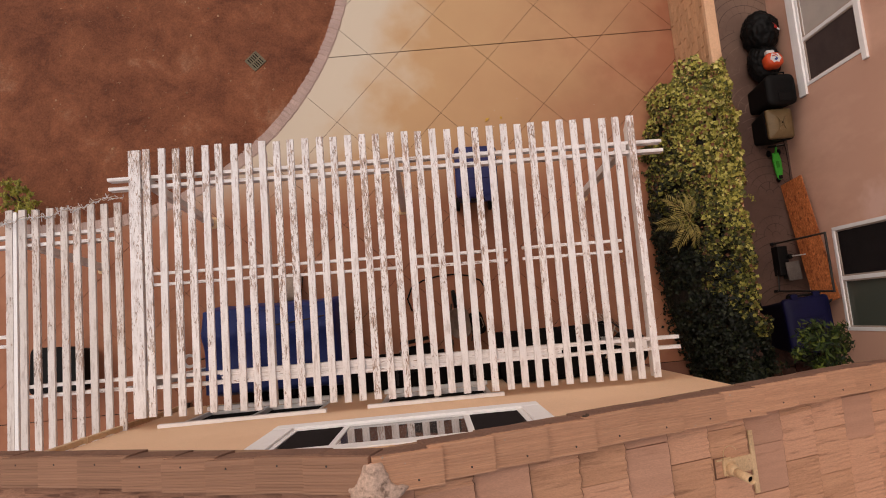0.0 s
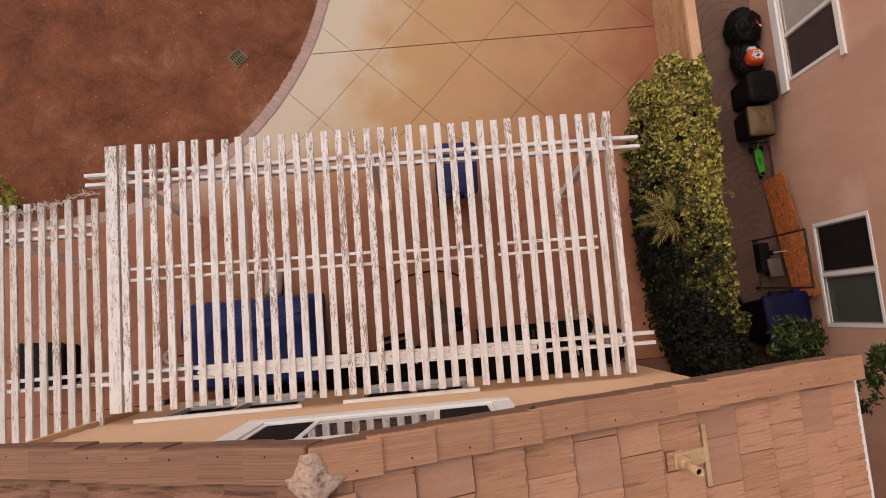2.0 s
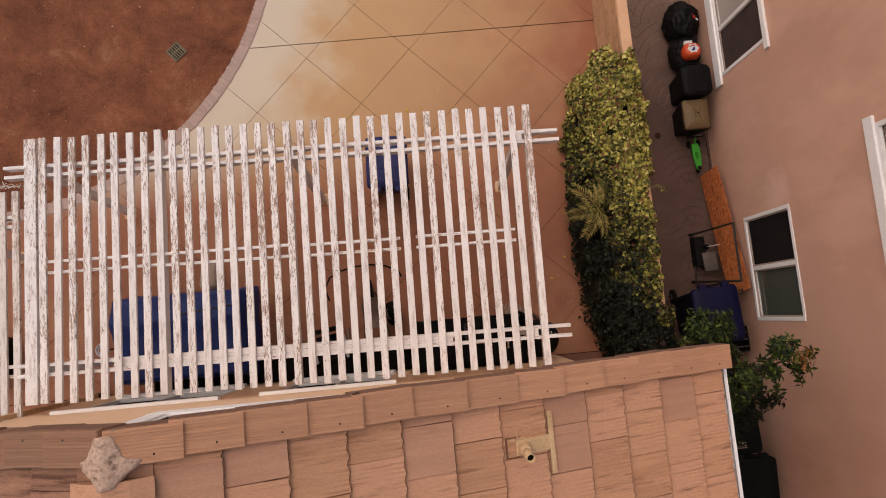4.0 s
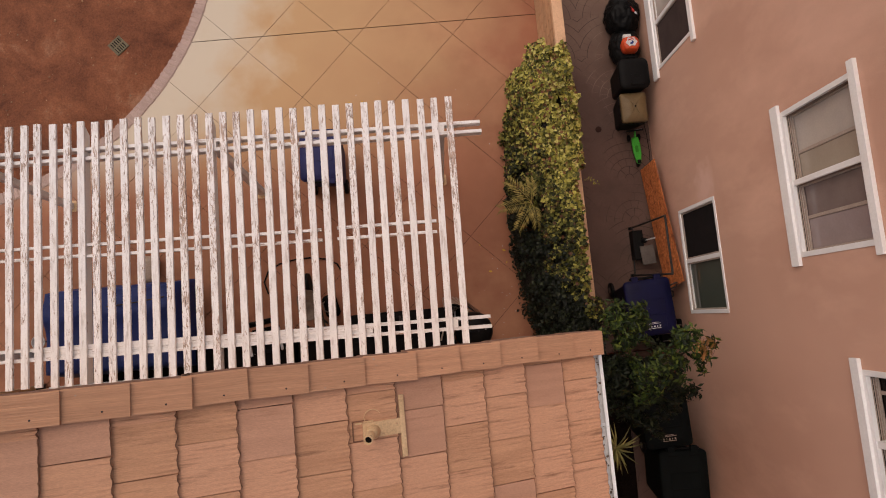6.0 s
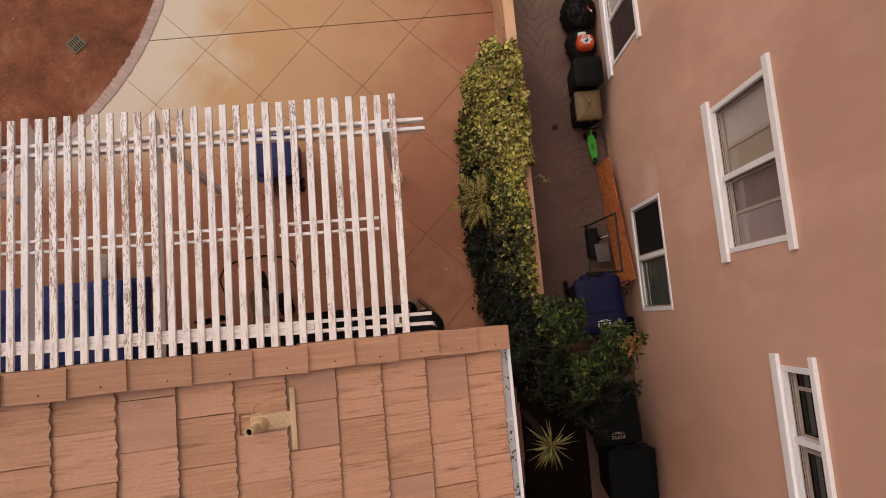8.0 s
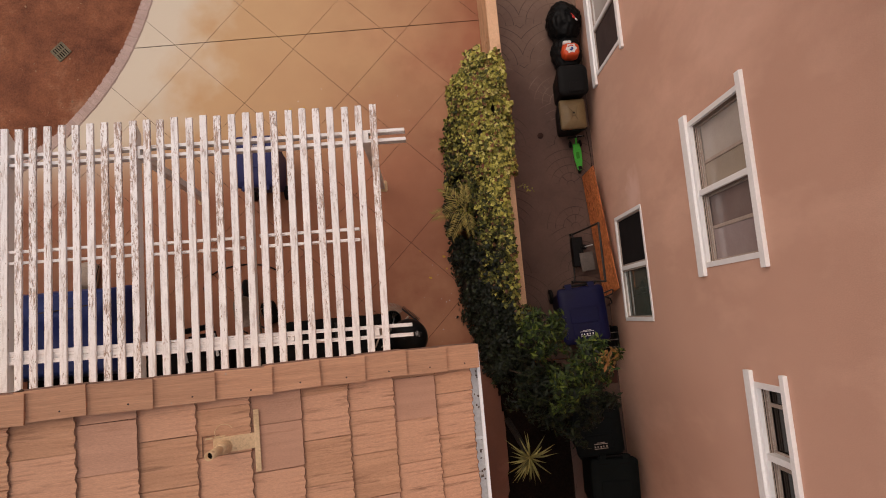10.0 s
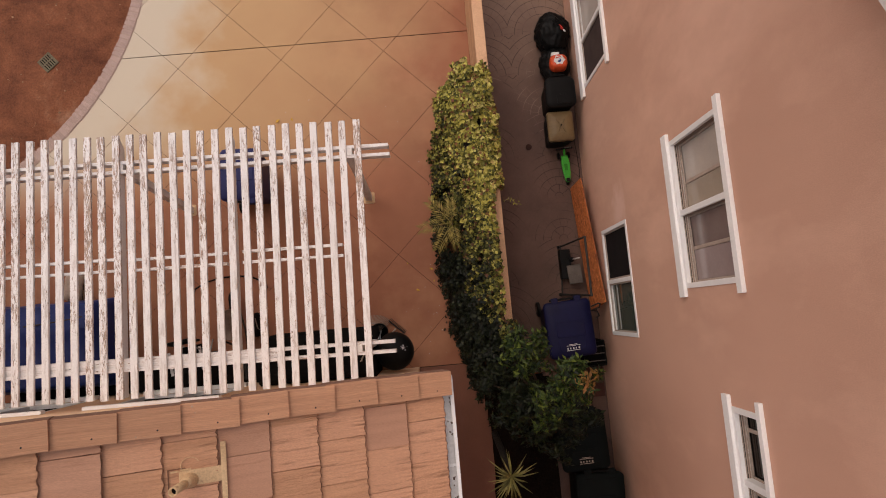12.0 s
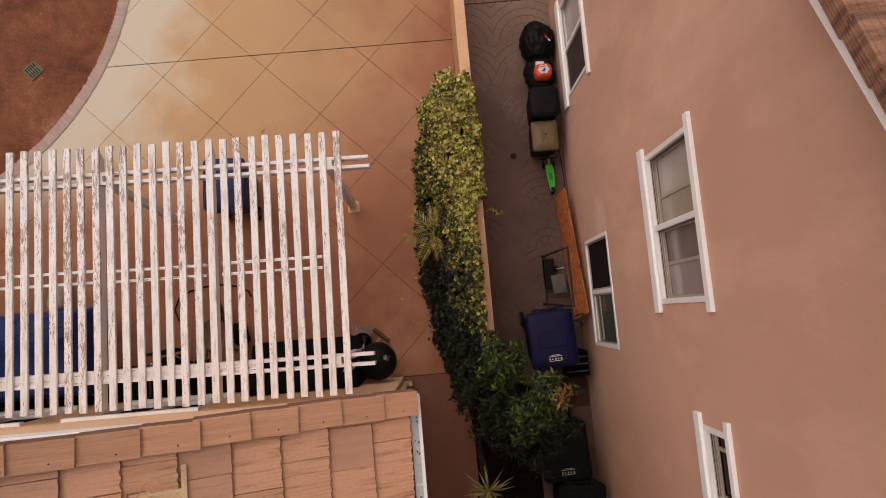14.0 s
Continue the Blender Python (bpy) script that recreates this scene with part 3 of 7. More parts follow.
# slabs and wall pieces take one continuous pattern
for key in ("concrete", "mauve", "peach"):
    nodes = M[key].node_tree.nodes
    M[key].node_tree.links.new(nodes["Texture Coordinate"].outputs["Object"], nodes["Mapping"].inputs[0])

bm = box(-9.0, WALL_X - 0.002, -12.0, 12.0, -0.085, -0.012)
solid("patio_bed", bm, M["joint"], "dark bed under the patio slabs", "bed", "structure")
patio = thing("pavement", (0, 0, 0), "terracotta-stained concrete patio with diagonal saw cuts", "patio", kind="structure")


def clip(poly, a, b, c):
    """The part of a polygon where a x + b y >= c."""
    out = []
    for i, p in enumerate(poly):
        q = poly[(i + 1) % len(poly)]
        dp, dq = a * p[0] + b * p[1] - c, a * q[0] + b * q[1] - c
        if dp >= 0:
            out.append(p)
        if dp * dq < 0:
            t = dp / (dp - dq)
            out.append((p[0] + t * (q[0] - p[0]), p[1] + t * (q[1] - p[1])))
    return out


CUT, STEP_U, STEP_V = 0.0068, 1.777, 1.757
for low, high in ((4.90, 10.4), (-0.75, 4.90)):
    for i in range(-12, 9):
        for j in range(-12, 9):
            u0, v0 = 5.75 + STEP_U * i, -0.035 + STEP_V * j
            cell = [((u + v) / 2, (u - v) / 2) for u, v in ((u0, v0), (u0 + STEP_U, v0), (u0 + STEP_U, v0 + STEP_V), (u0, v0 + STEP_V))]
            g = CUT * 0.71
            for a, b, c in ((1, 1, u0 + g), (-1, -1, -u0 - STEP_U + g), (1, -1, v0 + g), (-1, 1, -v0 - STEP_V + g),
                            (0, 1, low + 0.007), (0, -1, -high + 0.007), (-1, 0, -WALL_X + 0.004), (1, 0, -8.9)):
                cell = clip(cell, a, b, c) if len(cell) > 2 else []
            if len(cell) < 3 or all((x - ARC_X) ** 2 + (y - ARC_Y) ** 2 < (ARC_R - 0.3) ** 2 for x, y in cell):
                continue
            area = sum(p[0] * q[1] - q[0] * p[1] for p, q in zip(cell, cell[1:] + cell[:1])) / 2
            if abs(area) < 0.002:
                continue
            if area < 0:
                cell = cell[::-1]
            inner = cell
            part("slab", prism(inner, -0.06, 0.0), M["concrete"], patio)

# slabs beside the house, the deep shade there put into their colour
side_slab = mat("shaded_brown_concrete", (0.24, 0.100, 0.060), (0.17, 0.070, 0.043), 0.8, 110, 0.7, 0.2, grain=0.16, stain=(0.30, 0.135, 0.085), stain_scale=1.1, stain_at=(0.55, 0.8))
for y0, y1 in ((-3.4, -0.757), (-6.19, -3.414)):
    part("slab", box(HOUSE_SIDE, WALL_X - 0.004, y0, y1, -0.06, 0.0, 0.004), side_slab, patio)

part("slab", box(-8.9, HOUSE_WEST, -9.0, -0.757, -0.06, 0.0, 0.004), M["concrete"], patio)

# planting strip, its mulch coloured near black for the shade between the houses
bm = bmesh.new()
bmesh.ops.create_grid(bm, x_segments=40, y_segments=60, size=1.0)
for v in bm.verts:
    v.co = Vector((4.60 + v.co.x * 0.58, -3.60 + v.co.y * 2.58, 0.0))
    edge = min(v.co.x - 4.04 - 0.05 * math.sin(v.co.y * 2.1), 5.17 - v.co.x, -1.04 - v.co.y)
    v.co.z = (0.035 if edge > 0.04 else -0.03) + 0.02 * noise.noise((v.co.x * 3, v.co.y * 3, 0)) + 0.012 * noise.noise((v.co.x * 9, v.co.y * 9, 4))
smooth(solid("planting_strip", bm, M["mulch"], "mulch strip under the citrus tree, coloured near black for shade", "mulch", "structure"))
# unseen wall added to close the gap and block light along it
solid("wall_back", box(3.06, 6.04, -6.4, -6.2, -0.08, 1.85), M["peach"], "unseen wall added to block light along the gap between houses", "wall", "structure")

# curved row of edging bricks
edging = thing("garden_edging", (ARC_X, ARC_Y, 0), "pale brick edging set side by side along the curved patio edge", "edging", kind="structure")
brick = mesh_of(box(-0.090, 0.090, -0.036, 0.036, -0.05, 0.016, 0.007), "edging_brick")
brick.materials.append(M["edging"])
count = 128
rng = random.Random(4)
for k in range(count):
    a = radians(-100 + 126 * k / count)
    ob = part("brick", brick, None, edging)
    ob.matrix_local = Matrix.Rotation(a, 4, "Z") @ pose(ARC_R - 0.096 + rng.uniform(-0.006, 0.006), 0, rng.uniform(-0.003, 0.003), rng.uniform(-1, 1), rng.uniform(-1, 1), rng.uniform(-1.6, 1.6)) @ Matrix.Diagonal((rng.uniform(0.94, 1.05), rng.uniform(0.94, 1.04), 1, 1))
# mortar between the bricks, smeared unevenly over the slabs' edge
bm = bmesh.new()
loops = []
for k in range(count * 3 + 1):
    a = radians(-100.5 + 127 * k / (count * 3))
    ragged = 0.014 * noise.noise((k * 0.21, 0, 0)) + 0.010 * noise.noise((k * 0.83, 4, 0))
    loops.append([bm.verts.new((r * math.cos(a), r * math.sin(a), z)) for r, z in ((ARC_R - 0.184, -0.05), (ARC_R - 0.182, 0.009), (ARC_R - 0.012, 0.011), (ARC_R + 0.006 + ragged, 0.0035), (ARC_R + 0.006 + ragged, -0.05))])
for a, b in zip(loops, loops[1:]):
    for k in range(4):
        bm.faces.new((a[k], a[k + 1], b[k + 1], b[k]))
part("mortar", bm, M["bedding"], edging, "pale mortar between the bricks")

# yard drain in the soil
grate = thing("yard_drain", (-2.85, 4.92, 0.045), "small square green plastic drain grate set in soil", "drain", turn=41)
part("sump", box(-0.12, 0.12, -0.12, 0.12, -0.03, 0.004, 0.0), M["dark"], grate, "dark opening")
for x0, x1, y0, y1 in ((-0.13, 0.13, 0.112, 0.13), (-0.13, 0.13, -0.13, -0.112), (-0.13, -0.112, -0.111, 0.111), (0.112, 0.13, -0.111, 0.111)):
    part("frame", box(x0, x1, y0, y1, -0.03, 0.020, 0.003), M["drain"], grate)
part("rib", box(-0.111, 0.111, -0.012, 0.012, 0.0182, 0.023, 0.002), M["drain"], grate)
for k in range(6):
    x = -0.10 + 0.04 * k
    part("slat", box(x - 0.012, x + 0.012, -0.115, 0.115, 0.008, 0.018, 0.003), M["drain"], grate)

# straw, twigs and small clods strewn over the soil
rng = random.Random(41)
bm = bmesh.new()
for k in range(330):
    a, r = rng.uniform(-1.65, 0.5), ARC_R * rng.uniform(0.15, 0.94)
    x, y, h = r * math.cos(a), r * math.sin(a), rng.uniform(0, 6.283)
    if rng.random() < 0.35:
        ln = rng.uniform(0.03, 0.11)
        p = Vector((x, y, 0.052))
        d = Vector((math.cos(h), math.sin(h), rng.uniform(-0.1, 0.15))) * ln
        n_ = Vector((-d.y, d.x, 0)) * rng.uniform(-0.3, 0.3)
        tube([p, p + d * 0.5 + n_, p + d], 0.0028, bm, 4)
    else:
        s = rng.uniform(0.005, 0.017)
        box(-s, s, -s * rng.uniform(0.6, 1.3), s, -s * 0.6, s * 0.6, s * 0.35, bm, pose(x, y, 0.044, rng.uniform(-40, 40), rng.uniform(-40, 40), rng.uniform(0, 180)))
litter = solid("soil_litter", bm, M["straw"], "dry straw, twigs and clods strewn on bare soil", "litter", "stuff", at=(ARC_X, ARC_Y, 0.0))

# ---- side alley with stamped fan pattern ----
alley_mat = mat("stamped_brown_concrete", (0.150, 0.087, 0.066), (0.086, 0.048, 0.037), 0.9, 90, 0.66, 0.2, grain=0.16,
                stain=(0.22, 0.137, 0.104), stain_scale=0.8, stain_at=(0.58, 0.8))


def fan_joints(m, wide=1.16, pitch=0.135):
    """Scallop rings and radial joints of a stamped fan pattern, as dark recessed lines."""
    n, l = m.node_tree.nodes, m.node_tree.links
    shader = n["Principled BSDF"]
    old = shader.inputs["Base Color"].links[0].from_socket
    axes = n.new("ShaderNodeSeparateXYZ")
    l.new(n["Texture Coordinate"].outputs["Object"], axes.inputs[0])

    def calc(op, a, b=None, c=None):
        k = n.new("ShaderNodeMath")
        k.operation = op
        for i, v in enumerate((a, b, c)):
            if v is None:
                continue
            if isinstance(v, (int, float)):
                k.inputs[i].default_value = v
            else:
                l.new(v, k.inputs[i])
        return k.outputs[0]

    x = calc("SUBTRACT", calc("MODULO", calc("ADD", axes.outputs[0], 20 * wide - 5.62 + wide / 2), wide), wide / 2)
    y = calc("MODULO", calc("ADD", axes.outputs[1], 60 * wide * 0.5), wide * 0.62)
    r = calc("SQRT", calc("ADD", calc("MULTIPLY", x, x), calc("MULTIPLY", y, y)))
    ring = calc("ABSOLUTE", calc("SUBTRACT", calc("MODULO", r, pitch), pitch / 2))
    ring = calc("LESS_THAN", ring, 0.0055)
    turn = calc("ARCTAN2", x, calc("ADD", y, 0.001))
    row = calc("FLOOR", calc("DIVIDE", calc("ADD", r, pitch / 2), pitch))
    sector = calc("MULTIPLY", calc("MULTIPLY", turn, calc("ADD", row, 0.001)), 1.15)
    spoke = calc("ABSOLUTE", calc("SUBTRACT", calc("FRACT", calc("ADD", calc("ADD", sector, 40.0), calc("MULTIPLY", row, 0.37))), 0.5))
    spoke = calc("LESS_THAN", spoke, calc("DIVIDE", 0.05, calc("MAXIMUM", row, 1.0)))
    worn = n.new("ShaderNodeTexNoise")
    worn.inputs["Scale"].default_value = 1.5
    l.new(n["Texture Coordinate"].outputs["Object"], worn.inputs[0])
    keep = n.new("ShaderNodeMapRange")
    keep.inputs[1].default_value, keep.inputs[2].default_value = 0.44, 0.57
    # crisper joints, and open-sky light painted paler towards the path's open end
    lightened = n.new("ShaderNodeMapRange")
    lightened.inputs[1].default_value, lightened.inputs[2].default_value = 3.2, 5.6
    l.new(calc("ADD", axes.outputs[1], calc("MULTIPLY", calc("SUBTRACT", worn.outputs[0], 0.5), 3.0)), lightened.inputs[0])
    l.new(calc("ADD", worn.outputs[0], calc("MULTIPLY", lightened.outputs[0], 0.13)), keep.inputs[0])
    sky_mix = n.new("ShaderNodeMix")
    sky_mix.data_type = "RGBA"
    sky_mix.inputs[7].default_value = (0.255, 0.168, 0.125, 1)
    l.new(calc("MULTIPLY", lightened.outputs[0], 0.85), sky_mix.inputs[0])
    l.new(old, sky_mix.inputs[6])
    old = sky_mix.outputs[2]
    line = calc("MULTIPLY", calc("MAXIMUM", ring, spoke), keep.outputs[0])
    mix = n.new("ShaderNodeMix")
    mix.data_type = "RGBA"
    l.new(calc("MULTIPLY", line, 0.58), mix.inputs[0])
    l.new(old, mix.inputs[6])
    bloom = n.new("ShaderNodeValToRGB")
    bloom.color_ramp.elements[0].position, bloom.color_ramp.elements[1].position = 0.54, 0.60
    bloom.color_ramp.elements[0].color, bloom.color_ramp.elements[1].color = (0.018, 0.010, 0.008, 1), (0.30, 0.20, 0.155, 1)
    salts = n.new("ShaderNodeTexNoise")
    salts.inputs["Scale"].default_value = 0.85
    l.new(n["Texture Coordinate"].outputs["Object"], salts.inputs[0])
    # salts have bled out of the joints in one stretch of the path
    near = calc("SUBTRACT", 0.10, calc("MULTIPLY", calc("ABSOLUTE", calc("SUBTRACT", axes.outputs[1], 3.9)), 0.11))
    l.new(calc("ADD", salts.outputs[0], near), bloom.inputs[0])
    l.new(bloom.outputs[0], mix.inputs[7])
    l.new(mix.outputs[2], shader.inputs["Base Color"])
    rise = n.new("ShaderNodeBump")
    rise.invert = True
    rise.inputs["Strength"].default_value, rise.inputs["Distance"].default_value = 0.6, 0.008
    l.new(line, rise.inputs["Height"])
    l.new(n["Bump"].outputs[0], rise.inputs["Normal"])
    l.new(rise.outputs[0], shader.inputs["Normal"])


fan_joints(alley_mat)
alley = thing("path", (0, 0, 0), "dark brown stamped concrete side path with fan pattern", "path", kind="structure")
for y0, y1 in ((-6.2, -1.012), (-1.0, 5.503), (5.515, 12.0)):
    part("slab", box(WALL_X + (0.152 if y1 > 0 else 0.70), NEXT_X - 0.003, y0 + 0.006, y1, -0.08, -0.004), alley_mat, alley)
plug = thing("cleanout_cap", (5.19, 2.76, 0), "small round rusty cleanout cap in the path", "drain cap")
smooth(part("cap", lathe([(0.052, -0.01), (0.052, 0.006), (0.044, 0.010), (0.0001, 0.010)], sides=20), mat("dark_rust", (0.045, 0.018, 0.012), (0.028, 0.012, 0.009), 8.0, rough=0.9), plug))

# ---- garden wall of slump block ----
wall = thing("garden_wall", (WALL_X, 0, 0), "tan slump-block garden wall with a flat cap", "garden wall", kind="structure")
part("core", box(0.012, 0.138, -0.3, 12, -0.08, 1.19), M["cap"], wall)
part("cap", box(-0.006, 0.156, -0.3, 12, 1.192, 1.28, 0.012), M["cap"], wall)
block = mesh_of(box(-0.004, 0.02, -0.197, 0.197, 0.0, 0.092, 0.006), "slump_block")
block.materials.append(M["block"])
rng = random.Random(9)
for course in range(12):
    for k in range(12):
        y = 3.1 + 0.404 * k + (0.202 if course % 2 else 0.0)
        ob = part("block", block, None, wall)
        ob.matrix_local = pose(rng.uniform(-0.004, 0.003), y, 0.002 + course * 0.099, 0, rng.uniform(-0.6, 0.6), 0)

# ---- own house: gabled upper storey with a tiled roof ----
HX0, HX1, HY = -4.25, 3.05, -0.745               # wall corners and the gable wall's face
RIDGE_X, EAVE_X, EAVE_Z, SLOPE = -0.60, 3.50, 5.22, 0.45
ROOF_A = math.atan(SLOPE)


def roof_z(x):
    return EAVE_Z + SLOPE * (EAVE_X - RIDGE_X) - SLOPE * abs(x - RIDGE_X)


def holed_wall(name, a0, a1, z0, z1, holes, place, material, parent, thick=0.18):
    """A wall with real openings: rectangles between the holes' edges, a along the wall, place(a, depth, z)."""
    bm = bmesh.new()
    xs = sorted({a0, a1, *[h[0] for h in holes], *[h[1] for h in holes]})
    zs = sorted({z0, z1, *[h[2] for h in holes], *[h[3] for h in holes]})
    full = {}
    for i in range(len(xs) - 1):
        for j in range(len(zs) - 1):
            cx, cz = (xs[i] + xs[i + 1]) / 2, (zs[j] + zs[j + 1]) / 2
            full[i, j] = not any(h[0] < cx < h[1] and h[2] < cz < h[3] for h in holes)
    spots = {}

    def v(i, j, d):
        if (i, j, d) not in spots:
            spots[i, j, d] = bm.verts.new(place(xs[i], d * thick, zs[j]))
        return spots[i, j, d]

    for (i, j), solid_here in full.items():
        if not solid_here:
            continue
        for d in (0, 1):
            bm.faces.new((v(i, j, d), v(i + 1, j, d), v(i + 1, j + 1, d), v(i, j + 1, d)))
        for di, dj, p, q in ((-1, 0, (i, j), (i, j + 1)), (1, 0, (i + 1, j), (i + 1, j + 1)), (0, -1, (i, j), (i + 1, j)), (0, 1, (i, j + 1), (i + 1, j + 1))):
            if not full.get((i + di, j + dj), False):
                bm.faces.new((v(*p, 0), v(*q, 0), v(*q, 1), v(*p, 1)))
    return part(name, bm, material, parent)


house = thing("house", (0, 0, 0), "peach stucco two-storey house with a brown tiled gable roof", "house", kind="structure")
LOW_1, LOW_2, UPPER = (-3.62, -1.80, 0.90, 2.20), (-1.00, 0.45, 0.90, 2.20), (-1.80, 0.62, 3.53, 4.68)
holed_wall("wall", HX0, HX1, -0.08, 5.0, [LOW_1, LOW_2, UPPER], lambda a, d, z: (a, HY - d, z), M["peach"], house)
bm = bmesh.new()
for y in (HY, HY - 0.18):
    bm.faces.new([bm.verts.new((x, y, z)) for x, z in ((HX0, 5.0), (HX1, 5.0), (HX1, roof_z(HX1) - 0.1), (RIDGE_X, roof_z(RIDGE_X) - 0.1), (HX0, roof_z(HX0) - 0.1))])
part("gable", bm, M["peach"], house)
for x0, x1 in ((HX0, HX0 + 0.18), (HX1 - 0.18, HX1)):
    part("wall", box(x0, x1, -12, HY - 0.18, -0.08, roof_z(x0 if x0 > 0 else x1) - 0.12), M["peach"], house)
part("wall", box(HX0, HX1, -12.18, -12, -0.08, 5.3), M["peach"], house)
part("floor", box(HX0 + 0.18, HX1 - 0.18, -12, HY - 0.2, 2.6, 2.9), M["deck"], house)

# roof deck, fascias and soffit
for side in (1, -1):
    ex = RIDGE_X + side * (EAVE_X - 0.08 - RIDGE_X)
    low_z = EAVE_Z + 0.08 * SLOPE
    bm = bmesh.new()
    for y in (-0.43, -12.5):
        bm.faces.new([bm.verts.new(p) for p in ((RIDGE_X, y, roof_z(RIDGE_X) - 0.075), (ex, y, low_z - 0.075), (ex, y, low_z - 0.16), (RIDGE_X, y, roof_z(RIDGE_X) - 0.16))])
    vs = list(bm.verts)
    for k in range(4):
        bm.faces.new((vs[k], vs[(k + 1) % 4], vs[4 + (k + 1) % 4], vs[4 + k]))
    part("roof_deck", bm, M["deck"], house)
    bm = bmesh.new()
    for y in (-0.40, -0.428):
        bm.faces.new([bm.verts.new(p) for p in ((RIDGE_X, y, roof_z(RIDGE_X) - 0.04), (ex, y, low_z - 0.04), (ex, y, low_z - 0.24), (RIDGE_X, y, roof_z(RIDGE_X) - 0.24))])
    vs = list(bm.verts)
    for k in range(4):
        bm.faces.new((vs[k], vs[(k + 1) % 4], vs[4 + (k + 1) % 4], vs[4 + k]))
    part("barge_board", bm, M["fascia"], house, "tan painted barge board")
    part("fascia", box(min(ex, ex - side * 0.03), max(ex, ex - side * 0.03), -12.4, -0.432, EAVE_Z - 0.22, EAVE_Z - 0.05), M["fascia"], house)

# roof tiles: one course lies across the slope every 0.318 m
LENGTH = 0.41
tile_meshes, dim_tiles = [], []
rng = random.Random(2)
for kind in range(6):
    # butt end waves gently in half of the kinds; wood-grain grooves run up the slope
    lines = 23
    bm = bmesh.new()
    top, low = [], []
    wave = [0.0055 * math.sin(2 * math.pi * (3.4 + 0.5 * kind) * i / (lines - 1) + kind) + rng.uniform(-0.003, 0.003) if kind < 4 else rng.uniform(-0.003, 0.003) for i in range(lines)]
    groove = [(-0.0042 if i % 2 else 0.0) + rng.uniform(-0.003, 0.001) if kind < 4 else rng.uniform(-0.0008, 0.0005) for i in range(lines)]
    for i in range(lines):
        y = -0.1577 + 0.3154 * i / (lines - 1)
        end = 0.0 if i not in (0, lines - 1) else -0.004
        top.append([bm.verts.new((0.0, y, 0.033)), bm.verts.new((LENGTH * 0.62, y, 0.033 + groove[i] * 0.25)), bm.verts.new((LENGTH * 0.84, y, 0.033 + groove[i] * 0.6)),
                    bm.verts.new((LENGTH + wave[i] - 0.006, y, 0.034 + groove[i] + end)), bm.verts.new((LENGTH + wave[i], y, 0.030 + groove[i] + end))])
        low.append([bm.verts.new((0.0, y, 0.012)), bm.verts.new((LENGTH + wave[i] - 0.004, y, -0.002))])
    for i in range(lines - 1):
        for s in range(4):
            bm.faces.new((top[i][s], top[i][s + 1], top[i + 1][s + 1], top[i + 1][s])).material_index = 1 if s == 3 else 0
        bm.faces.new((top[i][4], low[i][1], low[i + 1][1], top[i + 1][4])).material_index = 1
    for i in (0, lines - 1):
        bm.faces.new((*top[i], low[i][1], low[i][0]))
    me = mesh_of(bm, "roof_tile")
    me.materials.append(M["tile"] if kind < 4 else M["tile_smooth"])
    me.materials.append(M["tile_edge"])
    tile_meshes.append(me)
    # same tile again in the darkened colour, for the slope in shade
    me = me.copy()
    me.materials[0] = M["tile_dim"]
    dim_tiles.append(me)


def slope_pose(side, x, y, lift):
    """A frame on the roof: its x runs down the slope."""
    flip = Matrix.Rotation(0 if side > 0 else math.pi, 4, "Z")
    return Matrix.Translation((x, y, roof_z(x) + lift)) @ flip @ Matrix.Rotation(ROOF_A, 4, "Y")


ends = [3.408] + [3.440 - 0.3212 * k for k in range(1, 13)]
for side in (1, -1):
    for c, end in enumerate(ends):
        start = max(end - LENGTH * 0.912, RIDGE_X + 0.01)
        if end < RIDGE_X + 0.12:
            continue
        x = start if side > 0 else 2 * RIDGE_X - start
        for r in range(11):
            y = -0.632 - 0.319 * r + (0.16 if c % 2 else 0.0) - (0.0 if side > 0 else 0.07) + (0.035 if c in (0, 1) else 0.0)
            cut = r == 0 and c % 2          # half tile under the verge
            if cut:
                y -= 0.08
            ob = part("tile", rng.choice(tile_meshes if side > 0 else dim_tiles), None, house)
            ob.matrix_local = slope_pose(side, x, y, -0.034 + rng.uniform(-0.003, 0.003)) @ pose(rng.uniform(-0.004, 0.004), 0, 0, 0, -4.3, rng.uniform(-0.5, 0.5)) @ Matrix.Diagonal(((end - start) / (LENGTH * 0.912), 0.5 if cut else 1, 1, 1))


def tile_field(places, source):
    """Many tiles in one mesh, for the parts of a roof away from the edge."""
    verts, faces = [], []
    base = [v.co.copy() for v in source.vertices]
    loops = [tuple(p.vertices) for p in source.polygons]
    for m in places:
        k = len(verts)
        verts += [tuple(m @ v) for v in base]
        faces += [tuple(k + i for i in f) for f in loops]
    me = bpy.data.meshes.new("tile_field")
    me.from_pydata(verts, [], faces)
    me.update()
    me.materials.append(source.materials[0])
    me.materials.append(source.materials[1])
    butts = [p.material_index for p in source.polygons]
    me.polygons.foreach_set("material_index", butts * len(places))
    return me


